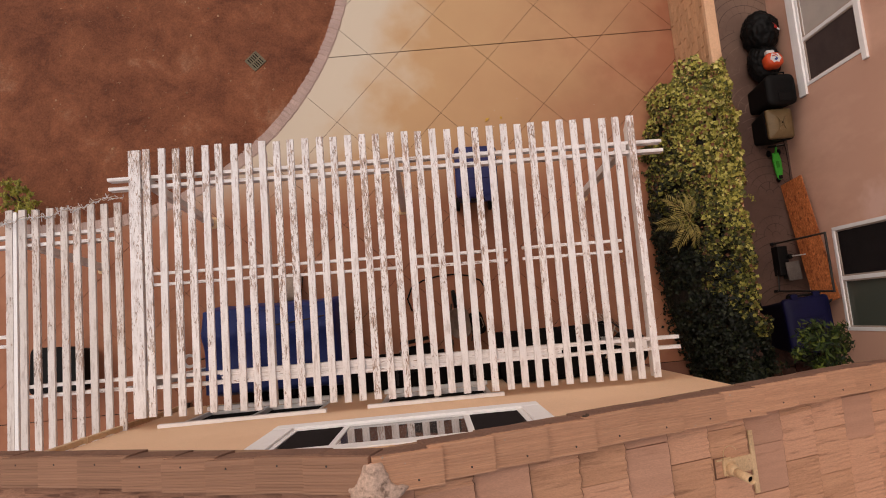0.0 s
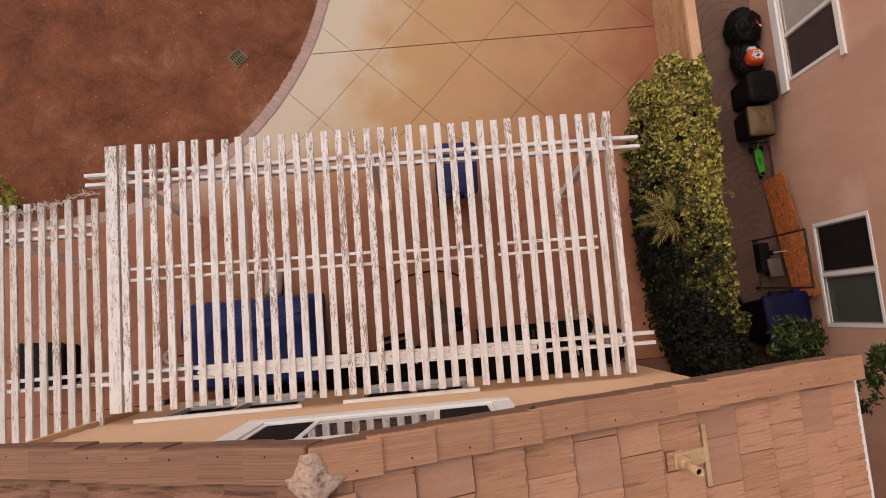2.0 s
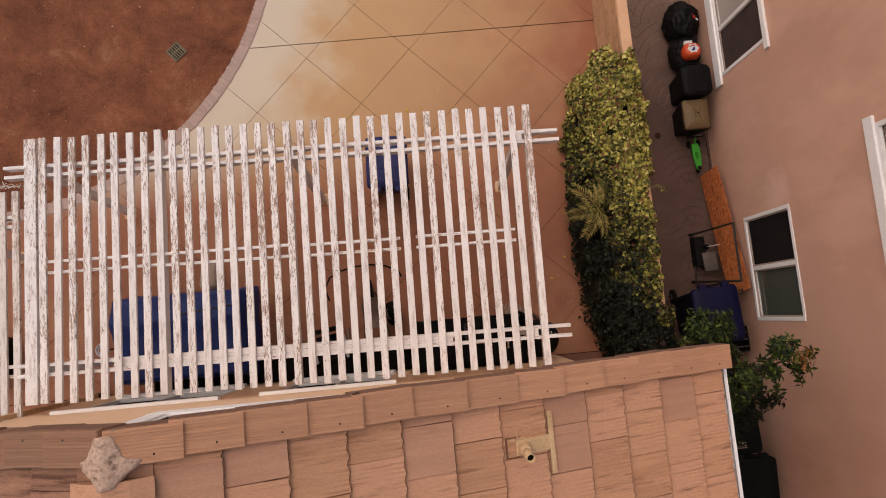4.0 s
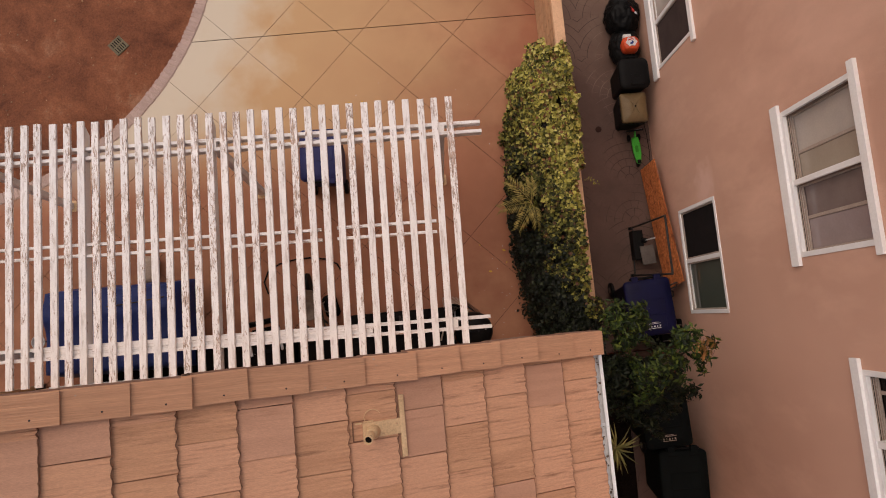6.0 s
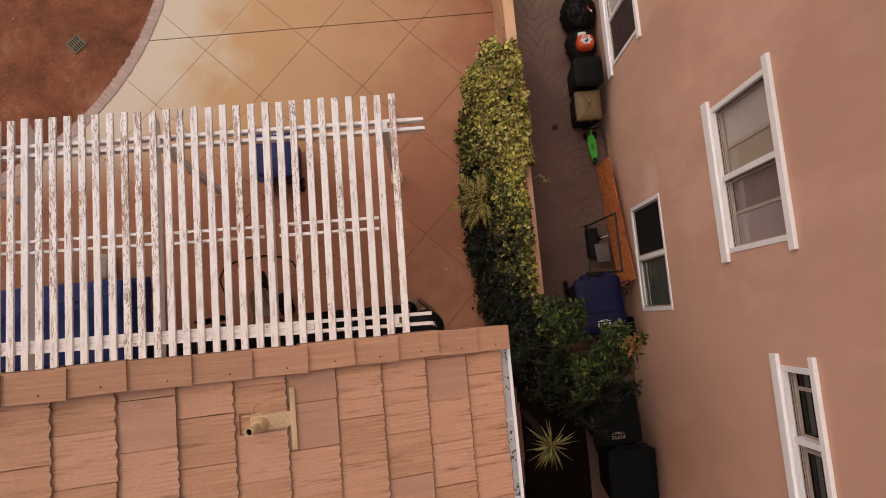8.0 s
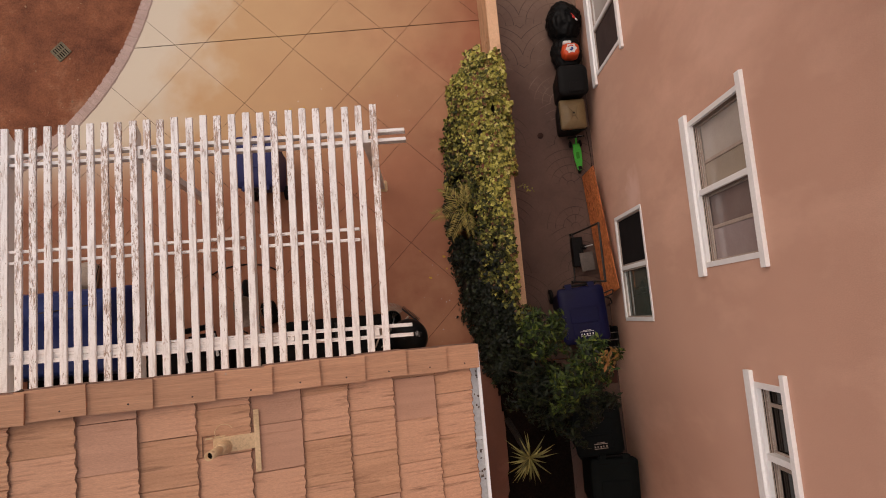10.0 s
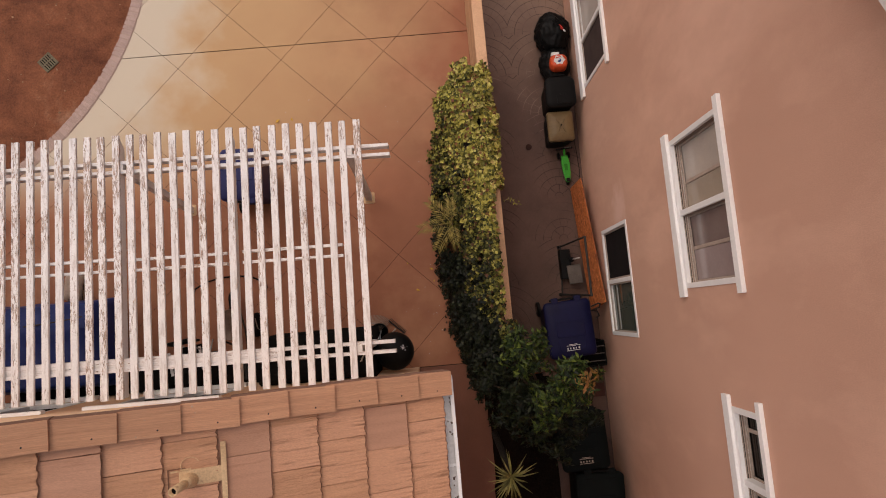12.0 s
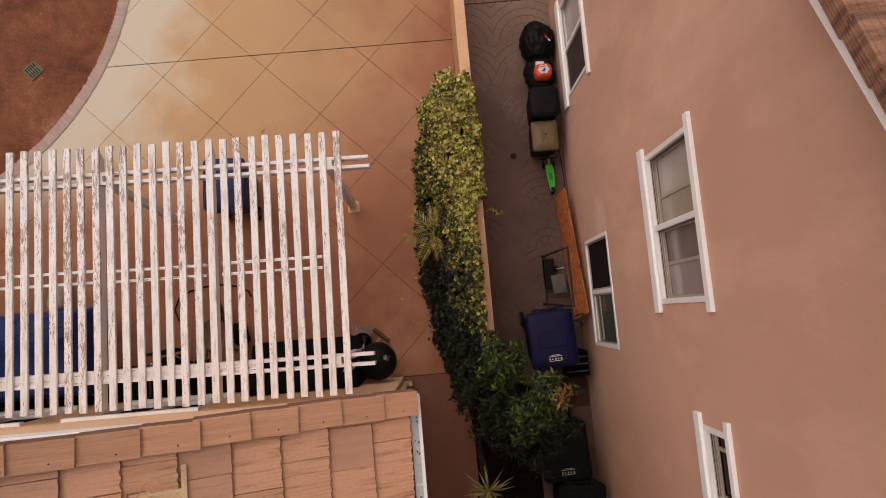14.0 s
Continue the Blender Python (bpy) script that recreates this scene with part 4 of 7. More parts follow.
for side in (1, -1):
    places = []
    for c, end in enumerate(ends):
        if end < RIDGE_X + 0.12:
            continue
        start = max(end - LENGTH * 0.912, RIDGE_X + 0.01)
        x = start if side > 0 else 2 * RIDGE_X - start
        for r in range(11, 37):
            y = -0.632 - 0.319 * r + (0.16 if c % 2 else 0.0) - (0.0 if side > 0 else 0.07) + (0.035 if c in (0, 1) else 0.0)
            places.append(slope_pose(side, x, y, -0.034 + rng.uniform(-0.003, 0.003)) @ pose(0, 0, 0, 0, -4.3, rng.uniform(-0.5, 0.5)) @ Matrix.Diagonal(((end - start) / (LENGTH * 0.912), 1, 1, 1)))
    tagged(part("far_tiles", tile_field(places, (tile_meshes if side > 0 else dim_tiles)[1]), None, house), kind="stuff")

# verge tiles along the gable edge: an L over the edge, one for each course, each lapping the one below
bm = box(0.0, 0.385, -0.095, 0.095, 0.0, 0.030, 0.004)
for k in range(11):
    w = 0.0045 + 0.0012 * math.sin(5.1 * k)
    box(0.003, 0.384, -0.086 + 0.0172 * k - w, -0.086 + 0.0172 * k + w, 0.028, 0.0345, 0.0, bm)
verge = mesh_of(bm, "verge_tile")
verge.materials.append(M["verge"])
bm = box(0.0, 0.385, -0.095, 0.095, 0.0, 0.030, 0.004)
for k in range(11):
    w = 0.0045 + 0.0012 * math.sin(5.1 * k)
    box(0.003, 0.384, -0.086 + 0.0172 * k - w, -0.086 + 0.0172 * k + w, 0.028, 0.0345, 0.0, bm)
verge_left = mesh_of(bm, "verge_tile")
verge_left.materials.append(M["verge_dim"])
flange = mesh_of(box(0.0, 0.385, 0.078, 0.100, -0.155, 0.004, 0.004), "flange")
flange_left = mesh_of(box(0.0, 0.385, -0.100, -0.078, -0.155, 0.004, 0.004), "flange")
for me in (flange, flange_left):
    me.materials.append(M["verge_edge"])
slips = (-0.004, -0.020, -0.010, 0.010, 0.022, 0.035, 0.012, -0.015, -0.040, -0.015)      # shifts that fit the verge joints to the camera's view
for side in (1, -1):
    for c, end in enumerate(ends):
        start = end - 0.385 * 0.912 + 0.02 + 0.108 + (slips[c] if c < len(slips) else 0.0)
        if end < RIDGE_X - 0.1:
            continue
        start = max(start, RIDGE_X)
        short = min(1.0, (3.485 - start) / 0.351)
        x = start if side > 0 else 2 * RIDGE_X - start
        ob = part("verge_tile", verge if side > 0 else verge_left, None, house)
        ob.matrix_local = slope_pose(side, x, -0.476 + rng.uniform(-0.006, 0.006), 0.038) @ pose(0, 0, 0, 0, -4.2 + rng.uniform(-0.8, 0.8), rng.uniform(-1.6, 0.8) * side) @ Matrix.Diagonal((short, 1, 1, 1))
        part("flange", flange if side > 0 else flange_left, None, ob, "upright flange darkened in colour as if shaded")
        part("nail", lathe([(0.006, 0.0), (0.006, 0.004), (0.0001, 0.006)], sides=8), M["steel"], ob).matrix_local = pose(0.24, -0.05, 0.031)

# ridge caps and the mortar at the ridge end
for k in range(31):
    y = -0.87 - 0.38 * k
    bm = bmesh.new()
    outline = [(-0.22, -0.085), (-0.12, -0.020), (0.0, 0.030), (0.12, -0.020), (0.22, -0.085)]
    a = [bm.verts.new((x, 0.22, z + 0.012)) for x, z in outline]
    b = [bm.verts.new((x, -0.22, z)) for x, z in outline]
    for i in range(4):
        bm.faces.new((a[i], a[i + 1], b[i + 1], b[i]))
    bm.faces.new(a[::-1])
    part("ridge_tile", bm, M["tile"], house).matrix_local = pose(RIDGE_X, y, roof_z(RIDGE_X) + 0.030)
bm = bmesh.new()
shield = [(0.045, 0.13), (0.075, 0.06), (0.10, 0.01), (0.175, -0.015), (0.15, -0.045), (0.09, -0.085), (0.045, -0.14), (-0.02, -0.15), (-0.075, -0.09), (-0.125, -0.045), (-0.145, 0.0), (-0.10, 0.02), (-0.07, 0.07), (-0.045, 0.125)]
fine = []
for i, p in enumerate(shield):
    q = shield[(i + 1) % len(shield)]
    for k in range(4):
        x, y = p[0] + (q[0] - p[0]) * k / 4, p[1] + (q[1] - p[1]) * k / 4
        j = 0.010 * noise.noise((x * 40, y * 40, 3))
        fine.append((x + j, y + 0.8 * j))
loops = []
for share, lift in ((1.0, -0.03), (0.985, 0.006), (0.9, 0.013), (0.7, 0.016), (0.45, 0.018), (0.2, 0.019)):
    loops.append([bm.verts.new((x * share, y * share, lift + (0.0025 * noise.noise((x * share * 45, y * share * 45, 0)) if share < 0.98 else 0) - SLOPE * 0.92 * abs(x * share))) for x, y in fine])
for a, b in zip(loops, loops[1:]):
    for k in range(len(fine)):
        j = (k + 1) % len(fine)
        bm.faces.new((a[k], a[j], b[j], b[k]))
bm.faces.new(loops[-1])
smooth(part("mortar", bm, M["mortar"], house, "rough tan mortar smeared over the ridge end")).matrix_local = pose(RIDGE_X + 0.01, -0.54, roof_z(RIDGE_X) + 0.074)

# moss in the verge joints, dead leaves and pale flecks on the roof edge
rng = random.Random(18)
bm = bmesh.new()
for x0, y0, count, spread in ((0.325, -0.49, 26, 0.045), (0.645, -0.40, 14, 0.030), (1.10, -0.41, 10, 0.025), (-0.20, -0.43, 12, 0.03)):
    for k in range(count):
        x, y, r = x0 + rng.gauss(0, 0.006), y0 + rng.uniform(-spread, spread), rng.uniform(0.005, 0.013)
        box(-r, r, -r, r, -r, r * 0.6, r * 0.4, bm, pose(x, y, roof_z(x) + 0.058, rng.uniform(-40, 40), rng.uniform(-40, 40), rng.uniform(0, 180)))
solid("moss", bm, M["bark"], "dark moss and grit caught in the verge joints", "moss", "stuff")
bm = bmesh.new()
for k in range(30):
    x, y, r = rng.uniform(-0.6, 3.2), -0.47 + rng.gauss(0, 0.05), rng.uniform(0.002, 0.0045)
    y = max(-0.56, min(-0.39, y))
    box(-r, r, -r * 1.5, r, 0, 0.002, 0.0, bm, Matrix.Translation((x, y, roof_z(x) + 0.082)) @ Matrix.Rotation(ROOF_A, 4, "Y") @ pose(0, 0, 0, 0, 0, rng.uniform(0, 180)))
solid("roof_flecks", bm, M["rope"], "pale flecks scattered along the roof edge", "litter", "stuff")

# plumbing vent with its flashing
vent = thing("vent_pipe", (1.64, -0.885, roof_z(1.64)), "tan-painted vent pipe and T-shaped flashing on the roof", "vent pipe")
part("flashing", box(0.240, 0.276, -0.21, 0.21, 0.020, 0.036, 0.003, m=Matrix.Rotation(ROOF_A, 4, "Y")), M["flash"], vent)
part("apron", box(-0.03, 0.25, -0.050, 0.055, 0.018, 0.034, 0.006, m=Matrix.Rotation(ROOF_A, 4, "Y")), M["flash"], vent)
smooth(part("collar", lathe([(0.055, -0.04), (0.052, 0.01), (0.040, 0.065), (0.033, 0.10)], sides=20), M["flash"], vent)).matrix_local = pose(0.045, -0.012, 0)
bm = lathe([(0.029, -0.02), (0.029, 0.292), (0.023, 0.292), (0.023, 0.06)], sides=20)
smooth(part("pipe", bm, M["flash"], vent)).matrix_local = pose(0.045, -0.015, 0.0)
part("bore", lathe([(0.0225, 0.05), (0.0225, 0.25), (0.0001, 0.25)], sides=16), M["dark"], vent).matrix_local = pose(0.045, -0.015, 0.0)
lean = Matrix.Rotation(ROOF_A, 4, "Y")
for x0, x1, y0, y1 in ((-0.10, 0.03, 0.068, 0.075), (-0.10, -0.092, -0.06, 0.067), (-0.091, 0.0, -0.062, -0.056)):
    part("cut_tile", box(x0, x1, y0, y1, 0.010, 0.0185, 0.0, m=lean), M["tile_edge"], vent, "dark gap cut in the tile")
for x0, x1, y0, y1 in ((-0.082, -0.03, 0.050, 0.062), (-0.022, 0.05, 0.056, 0.066)):
    part("sealant", box(x0, x1, y0, y1, 0.012, 0.028, 0.004, m=lean), M["flash"], vent, "cracked pale sealant")
bm = tube([(0.05 + 0.055 * math.cos(a), 0.09 + 0.05 * math.sin(a), 0.012 - 0.02 * math.cos(a)) for a in (radians(20 + 22 * k) for k in range(13))], 0.0025, sides=5)
part("wire", bm, M["flash"], vent)

# white gutter along the eave
gutter = thing("gutter", (EAVE_X, -0.44, EAVE_Z - 0.06), "white metal gutter with dry leaf litter along the eave", "gutter")
bm = bmesh.new()
section = [(-0.074, 0.006), (-0.074, -0.095), (-0.004, -0.095), (0.004, -0.05), (0.014, -0.03), (0.014, 0.012), (-0.010, 0.012), (-0.010, 0.004), (0.006, -0.002), (-0.002, -0.070), (-0.066, -0.070), (-0.066, 0.006)]
a = [bm.verts.new((x, 0.0, z)) for x, z in section]
b = [bm.verts.new((x, -11.9, z)) for x, z in section]
for i in range(len(section)):
    j = (i + 1) % len(section)
    bm.faces.new((a[i], a[j], b[j], b[i]))
bm.faces.new(a)
part("trough", bm, M["vinyl"], gutter)
part("lip", box(-0.012, 0.017, -11.9, 0.0, 0.013, 0.021, 0.003), M["trim"], gutter, "bright rolled lip")
part("end_cap", box(-0.072, 0.009, -0.006, 0.003, -0.094, 0.003, 0.0), M["trim"], gutter)
for k in range(9):
    part("strap", box(-0.072, 0.0, -0.012, 0.012, -0.006, 0.0, 0.001), M["trim"], gutter).matrix_local = pose(0, -0.10 - 0.62 * k, 0)
litter = bmesh.new()
rng = random.Random(12)
for k in range(48):
    s = rng.uniform(0.004, 0.010)
    box(-s, s, -s * 1.4, s * 1.4, 0, 0.004, 0.0, litter, pose(rng.uniform(-0.050, -0.010), -0.12 - rng.random() ** 1.3 * 4.5, -0.012 + rng.uniform(0, 0.010), rng.uniform(-40, 40), rng.uniform(-40, 40), rng.uniform(0, 180)))
tagged(part("leaf_litter", litter, M["rust"], gutter, "brown dry leaf litter"), kind="stuff")
# raised white floor added so the deep trough looks lighter
part("silt", box(-0.065, -0.003, -11.8, -0.05, -0.0695, -0.012, 0.002), M["post"], gutter, "pale raised floor added to lighten the trough")

# downspout at the left corner
spout = thing("downspout", (HX0 - 0.03, HY + 0.035, 0.0), "tan-painted square downspout at the house corner", "downspout")
part("pipe", box(-0.035, 0.035, -0.03, 0.03, 0.25, 4.9, 0.008), M["flash"], spout)
part("boot", box(-0.04, 0.04, -0.035, 0.035, 0.0, 0.25, 0.008), M["deck"], spout, "dark lower end")
for z in (1.2, 3.0, 4.5):
    part("strap", box(-0.045, 0.045, -0.034, 0.034, z, z + 0.03, 0.002), M["flash"], spout)


spout = thing("downspout", (HX1 + 0.045, HY - 0.11, 0.0), "tan-painted downspout on the side of the house corner", "downspout")
part("pipe", box(-0.038, 0.038, -0.03, 0.03, 0.22, 5.0, 0.008), M["flash"], spout)
part("boot", box(-0.042, 0.10, -0.034, 0.034, 0.0, 0.22, 0.010), M["flash"], spout)
for z in (1.1, 2.9, 4.4):
    part("strap", box(-0.044, 0.044, -0.036, 0.034, z, z + 0.03, 0.002), M["flash"], spout)


def window(name, label, hole, place, panes, frame_mat, out=0.0, frame=0.05, mull=0.05, deep=0.09):
    """A framed window in a wall's opening. panes: (share of width, glass material, screen on?). place(a, depth, z)."""
    a0, a1, z0, z1 = hole
    win = thing(name, (0, 0, 0), label, "window", kind="structure")

    def bar(nm, a, b, c, d, d0, d1, material, owner):
        bm = bmesh.new()
        p, q = Vector(place(a, d0, c)), Vector(place(b, d1, d))
        box(min(p.x, q.x), max(p.x, q.x), min(p.y, q.y), max(p.y, q.y), min(p.z, q.z), max(p.z, q.z), 0.004, bm)
        return part(nm, bm, material, owner)

    bar("frame", a0 - 0.012, a0 + frame, z0, z1, -out, deep, frame_mat, win)
    bar("frame", a1 - frame, a1 + 0.012, z0, z1, -out, deep, frame_mat, win)
    bar("frame", a0 + frame, a1 - frame, z0 - 0.012, z0 + frame, -out, deep, frame_mat, win)
    bar("frame", a0 + frame, a1 - frame, z1 - frame, z1 + 0.012, -out, deep, frame_mat, win)
    at = a0 + frame
    total = a1 - a0 - 2 * frame
    for i, (share, pane_mat, depth) in enumerate(panes):
        end = at + total * share
        lo, hi = at, end
        if i:
            lo = at + mull / 2
        if i < len(panes) - 1:
            bar("mullion", end - mull / 2, end + mull / 2, z0 + frame, z1 - frame, 0.0, deep - 0.005, frame_mat, win)
            hi = end - mull / 2
        bar("pane", lo, hi, z0 + frame, z1 - frame, depth, depth + 0.008, pane_mat, win)
        at = end
    bar("backing", a0 + 0.01, a1 - 0.01, z0 + 0.01, z1 - 0.01, 0.14, 0.17, M["dark"], win)
    return win, bar


south = lambda a, d, z: (a, HY - d, z)
win, bar = window("window_1", "white three-part upper window with dark side screens", UPPER, south,
                  ((0.226, M["screen"], 0.004), (0.543, M["glass"], 0.008), (0.231, M["screen"], 0.004)), M["vinyl"], 0.006, 0.045, 0.06)
for a, b, c, d, proud in ((-2.03, 0.83, 3.27, 3.515, 0.030), (-2.03, 0.83, 4.695, 4.90, 0.018), (-2.03, -1.815, 3.515, 4.695, 0.026), (0.635, 0.83, 3.515, 4.695, 0.026)):
    bar("trim", a, b, c, d, -proud, -0.002, M["trim"], win)
for i, (hole, x0, x1) in enumerate(((LOW_1, -3.76, -1.66), (LOW_2, -1.145, 0.587))):
    win, bar = window("window_%d" % (i + 2), "white-framed lower window with a projecting header trim", hole, south,
                      ((0.5, M["dark"], 0.05), (0.5, M["dark"], 0.06)), M["vinyl"], 0.0)
    bar("header", x0, x1, 2.24, 2.33, -0.048, -0.002, M["trim"], win)
    bar("sill", x0 + 0.1, x1 - 0.1, 0.76, 0.885, -0.06, -0.002, M["trim"], win)

# ---- patched plaster on the neighbour's wall ----
def plaster_patch(m, centre, size, colour):
    """A dusty, ragged repair in the stucco."""
    n, l = m.node_tree.nodes, m.node_tree.links
    shader = n["Principled BSDF"]
    old = shader.inputs["Base Color"].links[0].from_socket
    place = n.new("ShaderNodeMapping")
    place.vector_type = "POINT"
    place.inputs["Location"].default_value = (-centre[0] / size[0], -centre[1] / size[1], -centre[2] / size[2])
    place.inputs["Scale"].default_value = (1 / size[0], 1 / size[1], 1 / size[2])
    l.new(n["Texture Coordinate"].outputs["Object"], place.inputs[0])
    far = n.new("ShaderNodeVectorMath")
    far.operation = "LENGTH"
    l.new(place.outputs[0], far.inputs[0])
    rag = n.new("ShaderNodeTexNoise")
    rag.inputs["Scale"].default_value, rag.inputs["Detail"].default_value = 4.0, 7.0
    l.new(n["Texture Coordinate"].outputs["Object"], rag.inputs[0])
    total = n.new("ShaderNodeMath")
    total.operation = "MULTIPLY_ADD"
    total.inputs[1].default_value = 1.4
    l.new(rag.outputs[0], total.inputs[0])
    l.new(far.outputs["Value"], total.inputs[2])
    edge = n.new("ShaderNodeValToRGB")
    edge.color_ramp.elements[0].position, edge.color_ramp.elements[1].position = 0.70, 1.0
    edge.color_ramp.elements[0].color, edge.color_ramp.elements[1].color = (0.75, 0.75, 0.75, 1), (0, 0, 0, 1)
    half = n.new("ShaderNodeMath")
    half.operation = "MULTIPLY"
    half.inputs[1].default_value = 0.6
    l.new(total.outputs[0], half.inputs[0])
    l.new(half.outputs[0], edge.inputs[0])
    mix = n.new("ShaderNodeMix")
    mix.data_type = "RGBA"
    mix.inputs[7].default_value = (*colour, 1)
    l.new(edge.outputs[0], mix.inputs[0])
    l.new(old, mix.inputs[6])
    l.new(mix.outputs[2], shader.inputs["Base Color"])


plaster_patch(M["mauve"], (6.05, 1.34, 1.85), (0.5, 0.40, 0.36), (0.74, 0.49, 0.40))

# ---- neighbour's house ----
next_house = thing("house", (0, 0, 0), "mauve-brown stucco neighbour house with a tiled gable", "house", kind="structure")
W1, W2, W3, W4 = (3.44, 4.92, 0.78, 2.095), (-0.44, 1.12, 0.81, 2.07), (0.13, 1.67, 3.90, 5.065), (-2.31, -1.00, 4.59, 5.095)
PEAK_Y = -2.0


def gable_z(y):
    return 7.64 - 0.48 * (y - 1.0) if y > PEAK_Y else 7.64 - 0.48 * (PEAK_Y - 1.0) - 0.48 * (PEAK_Y - y)


holed_wall("wall", -10.0, 5.9, -0.08, 5.3, [W1, W2, W3, W4], lambda a, d, z: (NEXT_X + d, a, z), M["mauve"], next_house)
bm = bmesh.new()
for x in (NEXT_X, NEXT_X + 0.18):
    bm.faces.new([bm.verts.new((x, y, z)) for y, z in ((-10.0, 5.3), (5.9, 5.3), (5.9, gable_z(5.9) + 0.08), (PEAK_Y, gable_z(PEAK_Y) + 0.08), (-10.0, gable_z(-10) + 0.08))])
part("gable", bm, M["mauve"], next_house)
part("wall", box(NEXT_X + 0.18, 16, 5.72, 5.9, -0.08, 5.25), M["mauve"], next_house)
part("wall", box(NEXT_X + 0.18, 16, -10, -9.82, -0.08, 4.9), M["mauve"], next_house)
RX = 5.82
A2 = math.atan(0.48)
for side, y_end in ((1, 6.5), (-1, -10.6)):
    z_end = gable_z(y_end)
    bm = bmesh.new()
    for x in (RX, RX + 0.03):
        bm.faces.new([bm.verts.new((x, y, z)) for y, z in ((PEAK_Y, gable_z(PEAK_Y)), (y_end, z_end), (y_end, z_end + 0.08), (PEAK_Y, gable_z(PEAK_Y) + 0.08))])
    vs = list(bm.verts)
    for k in range(4):
        bm.faces.new((vs[k], vs[(k + 1) % 4], vs[4 + (k + 1) % 4], vs[4 + k]))
    part("barge_board", bm, M["trim"], next_house, "white painted barge board")
    bm = bmesh.new()
    for x in (RX + 0.03, 16.0):
        bm.faces.new([bm.verts.new((x, y, z)) for y, z in ((PEAK_Y, gable_z(PEAK_Y) + 0.05), (y_end, z_end + 0.05), (y_end, z_end + 0.115), (PEAK_Y, gable_z(PEAK_Y) + 0.115))])
    vs = list(bm.verts)
    for k in range(4):
        bm.faces.new((vs[k], vs[(k + 1) % 4], vs[4 + (k + 1) % 4], vs[4 + k]))
    part("roof_deck", bm, M["deck"], next_house)
bm = box(-0.02, 0.02, 0.0, 0.36, -0.10, 0.0, 0.004)
box(-0.02, 0.20, 0.0, 0.36, 0.0, 0.025, 0.004, bm)
for k in range(5):
    box(-0.026, -0.019, 0.003, 0.357, -0.094 + 0.018 * k, -0.085 + 0.018 * k, 0.0, bm)
for k in range(5):
    box(0.0 + 0.04 * k, 0.016 + 0.04 * k, 0.003, 0.357, 0.024, 0.0275, 0.0, bm)
next_verge = mesh_of(bm, "verge_tile")
next_verge.materials.append(M["tile_dim"])
for k in range(27):
    y = 5.9 - 0.30 * k
    part("verge_tile", next_verge, None, next_house).matrix_local = Matrix.Translation((RX - 0.005, y, gable_z(y) + 0.18)) @ Matrix.Rotation(-A2 + 0.05, 4, "X")
    y = -10.26 + 0.30 * k
    part("verge_tile", next_verge, None, next_house).matrix_local = Matrix.Translation((RX - 0.005, y, gable_z(y) + 0.18)) @ Matrix.Rotation(A2 - 0.05, 4, "X")


def next_tile(slope, k, x):
    """A frame for a tile of the neighbour's roof, in course k up from the eave; slope: 1 north, -1 south."""
    y = 5.85 - 0.30 * k if slope > 0 else -9.85 + 0.30 * k
    return Matrix.Translation((x, y, gable_z(y) + 0.17)) @ Matrix.Rotation(slope * math.pi / 2, 4, "Z") @ Matrix.Rotation(A2 - 0.07, 4, "Y")


places = []
for slope in (1, -1):
    for k in range(-1, 27):
        for j in range(31):
            half = k % 2 == 1 and j == 0           # half tile beside the verge in every other course
            x = RX + 0.37 + 0.319 * j - (0.16 if k % 2 else 0.0) + (0.08 if half else 0.0)
            m = next_tile(slope, k, x) @ Matrix.Diagonal((1, 0.5 if half else 1, 1, 1))
            if slope > 0 and 0 <= k < 20 and j < 4:
                part("tile", rng.choice(dim_tiles), None, next_house).matrix_local = m
            else:
                places.append(m)
far = part("far_tiles", tile_field(places, dim_tiles[1]), None, next_house)
far.data.materials[0] = M["tile_cross"]
tagged(far, kind="stuff")
for k in range(27):
    bm = bmesh.new()
    outline = [(-0.22, -0.085), (-0.12, -0.020), (0.0, 0.030), (0.12, -0.020), (0.22, -0.085)]
    a = [bm.verts.new((-0.22, y, z)) for y, z in outline]
    b = [bm.verts.new((0.22, y, z + 0.012)) for y, z in outline]
    for i in range(4):
        bm.faces.new((a[i], a[i + 1], b[i + 1], b[i]))
    part("ridge_tile", bm, M["tile_dim"], next_house).matrix_local = pose(RX + 0.20 + 0.38 * k, PEAK_Y, gable_z(PEAK_Y) + 0.24)

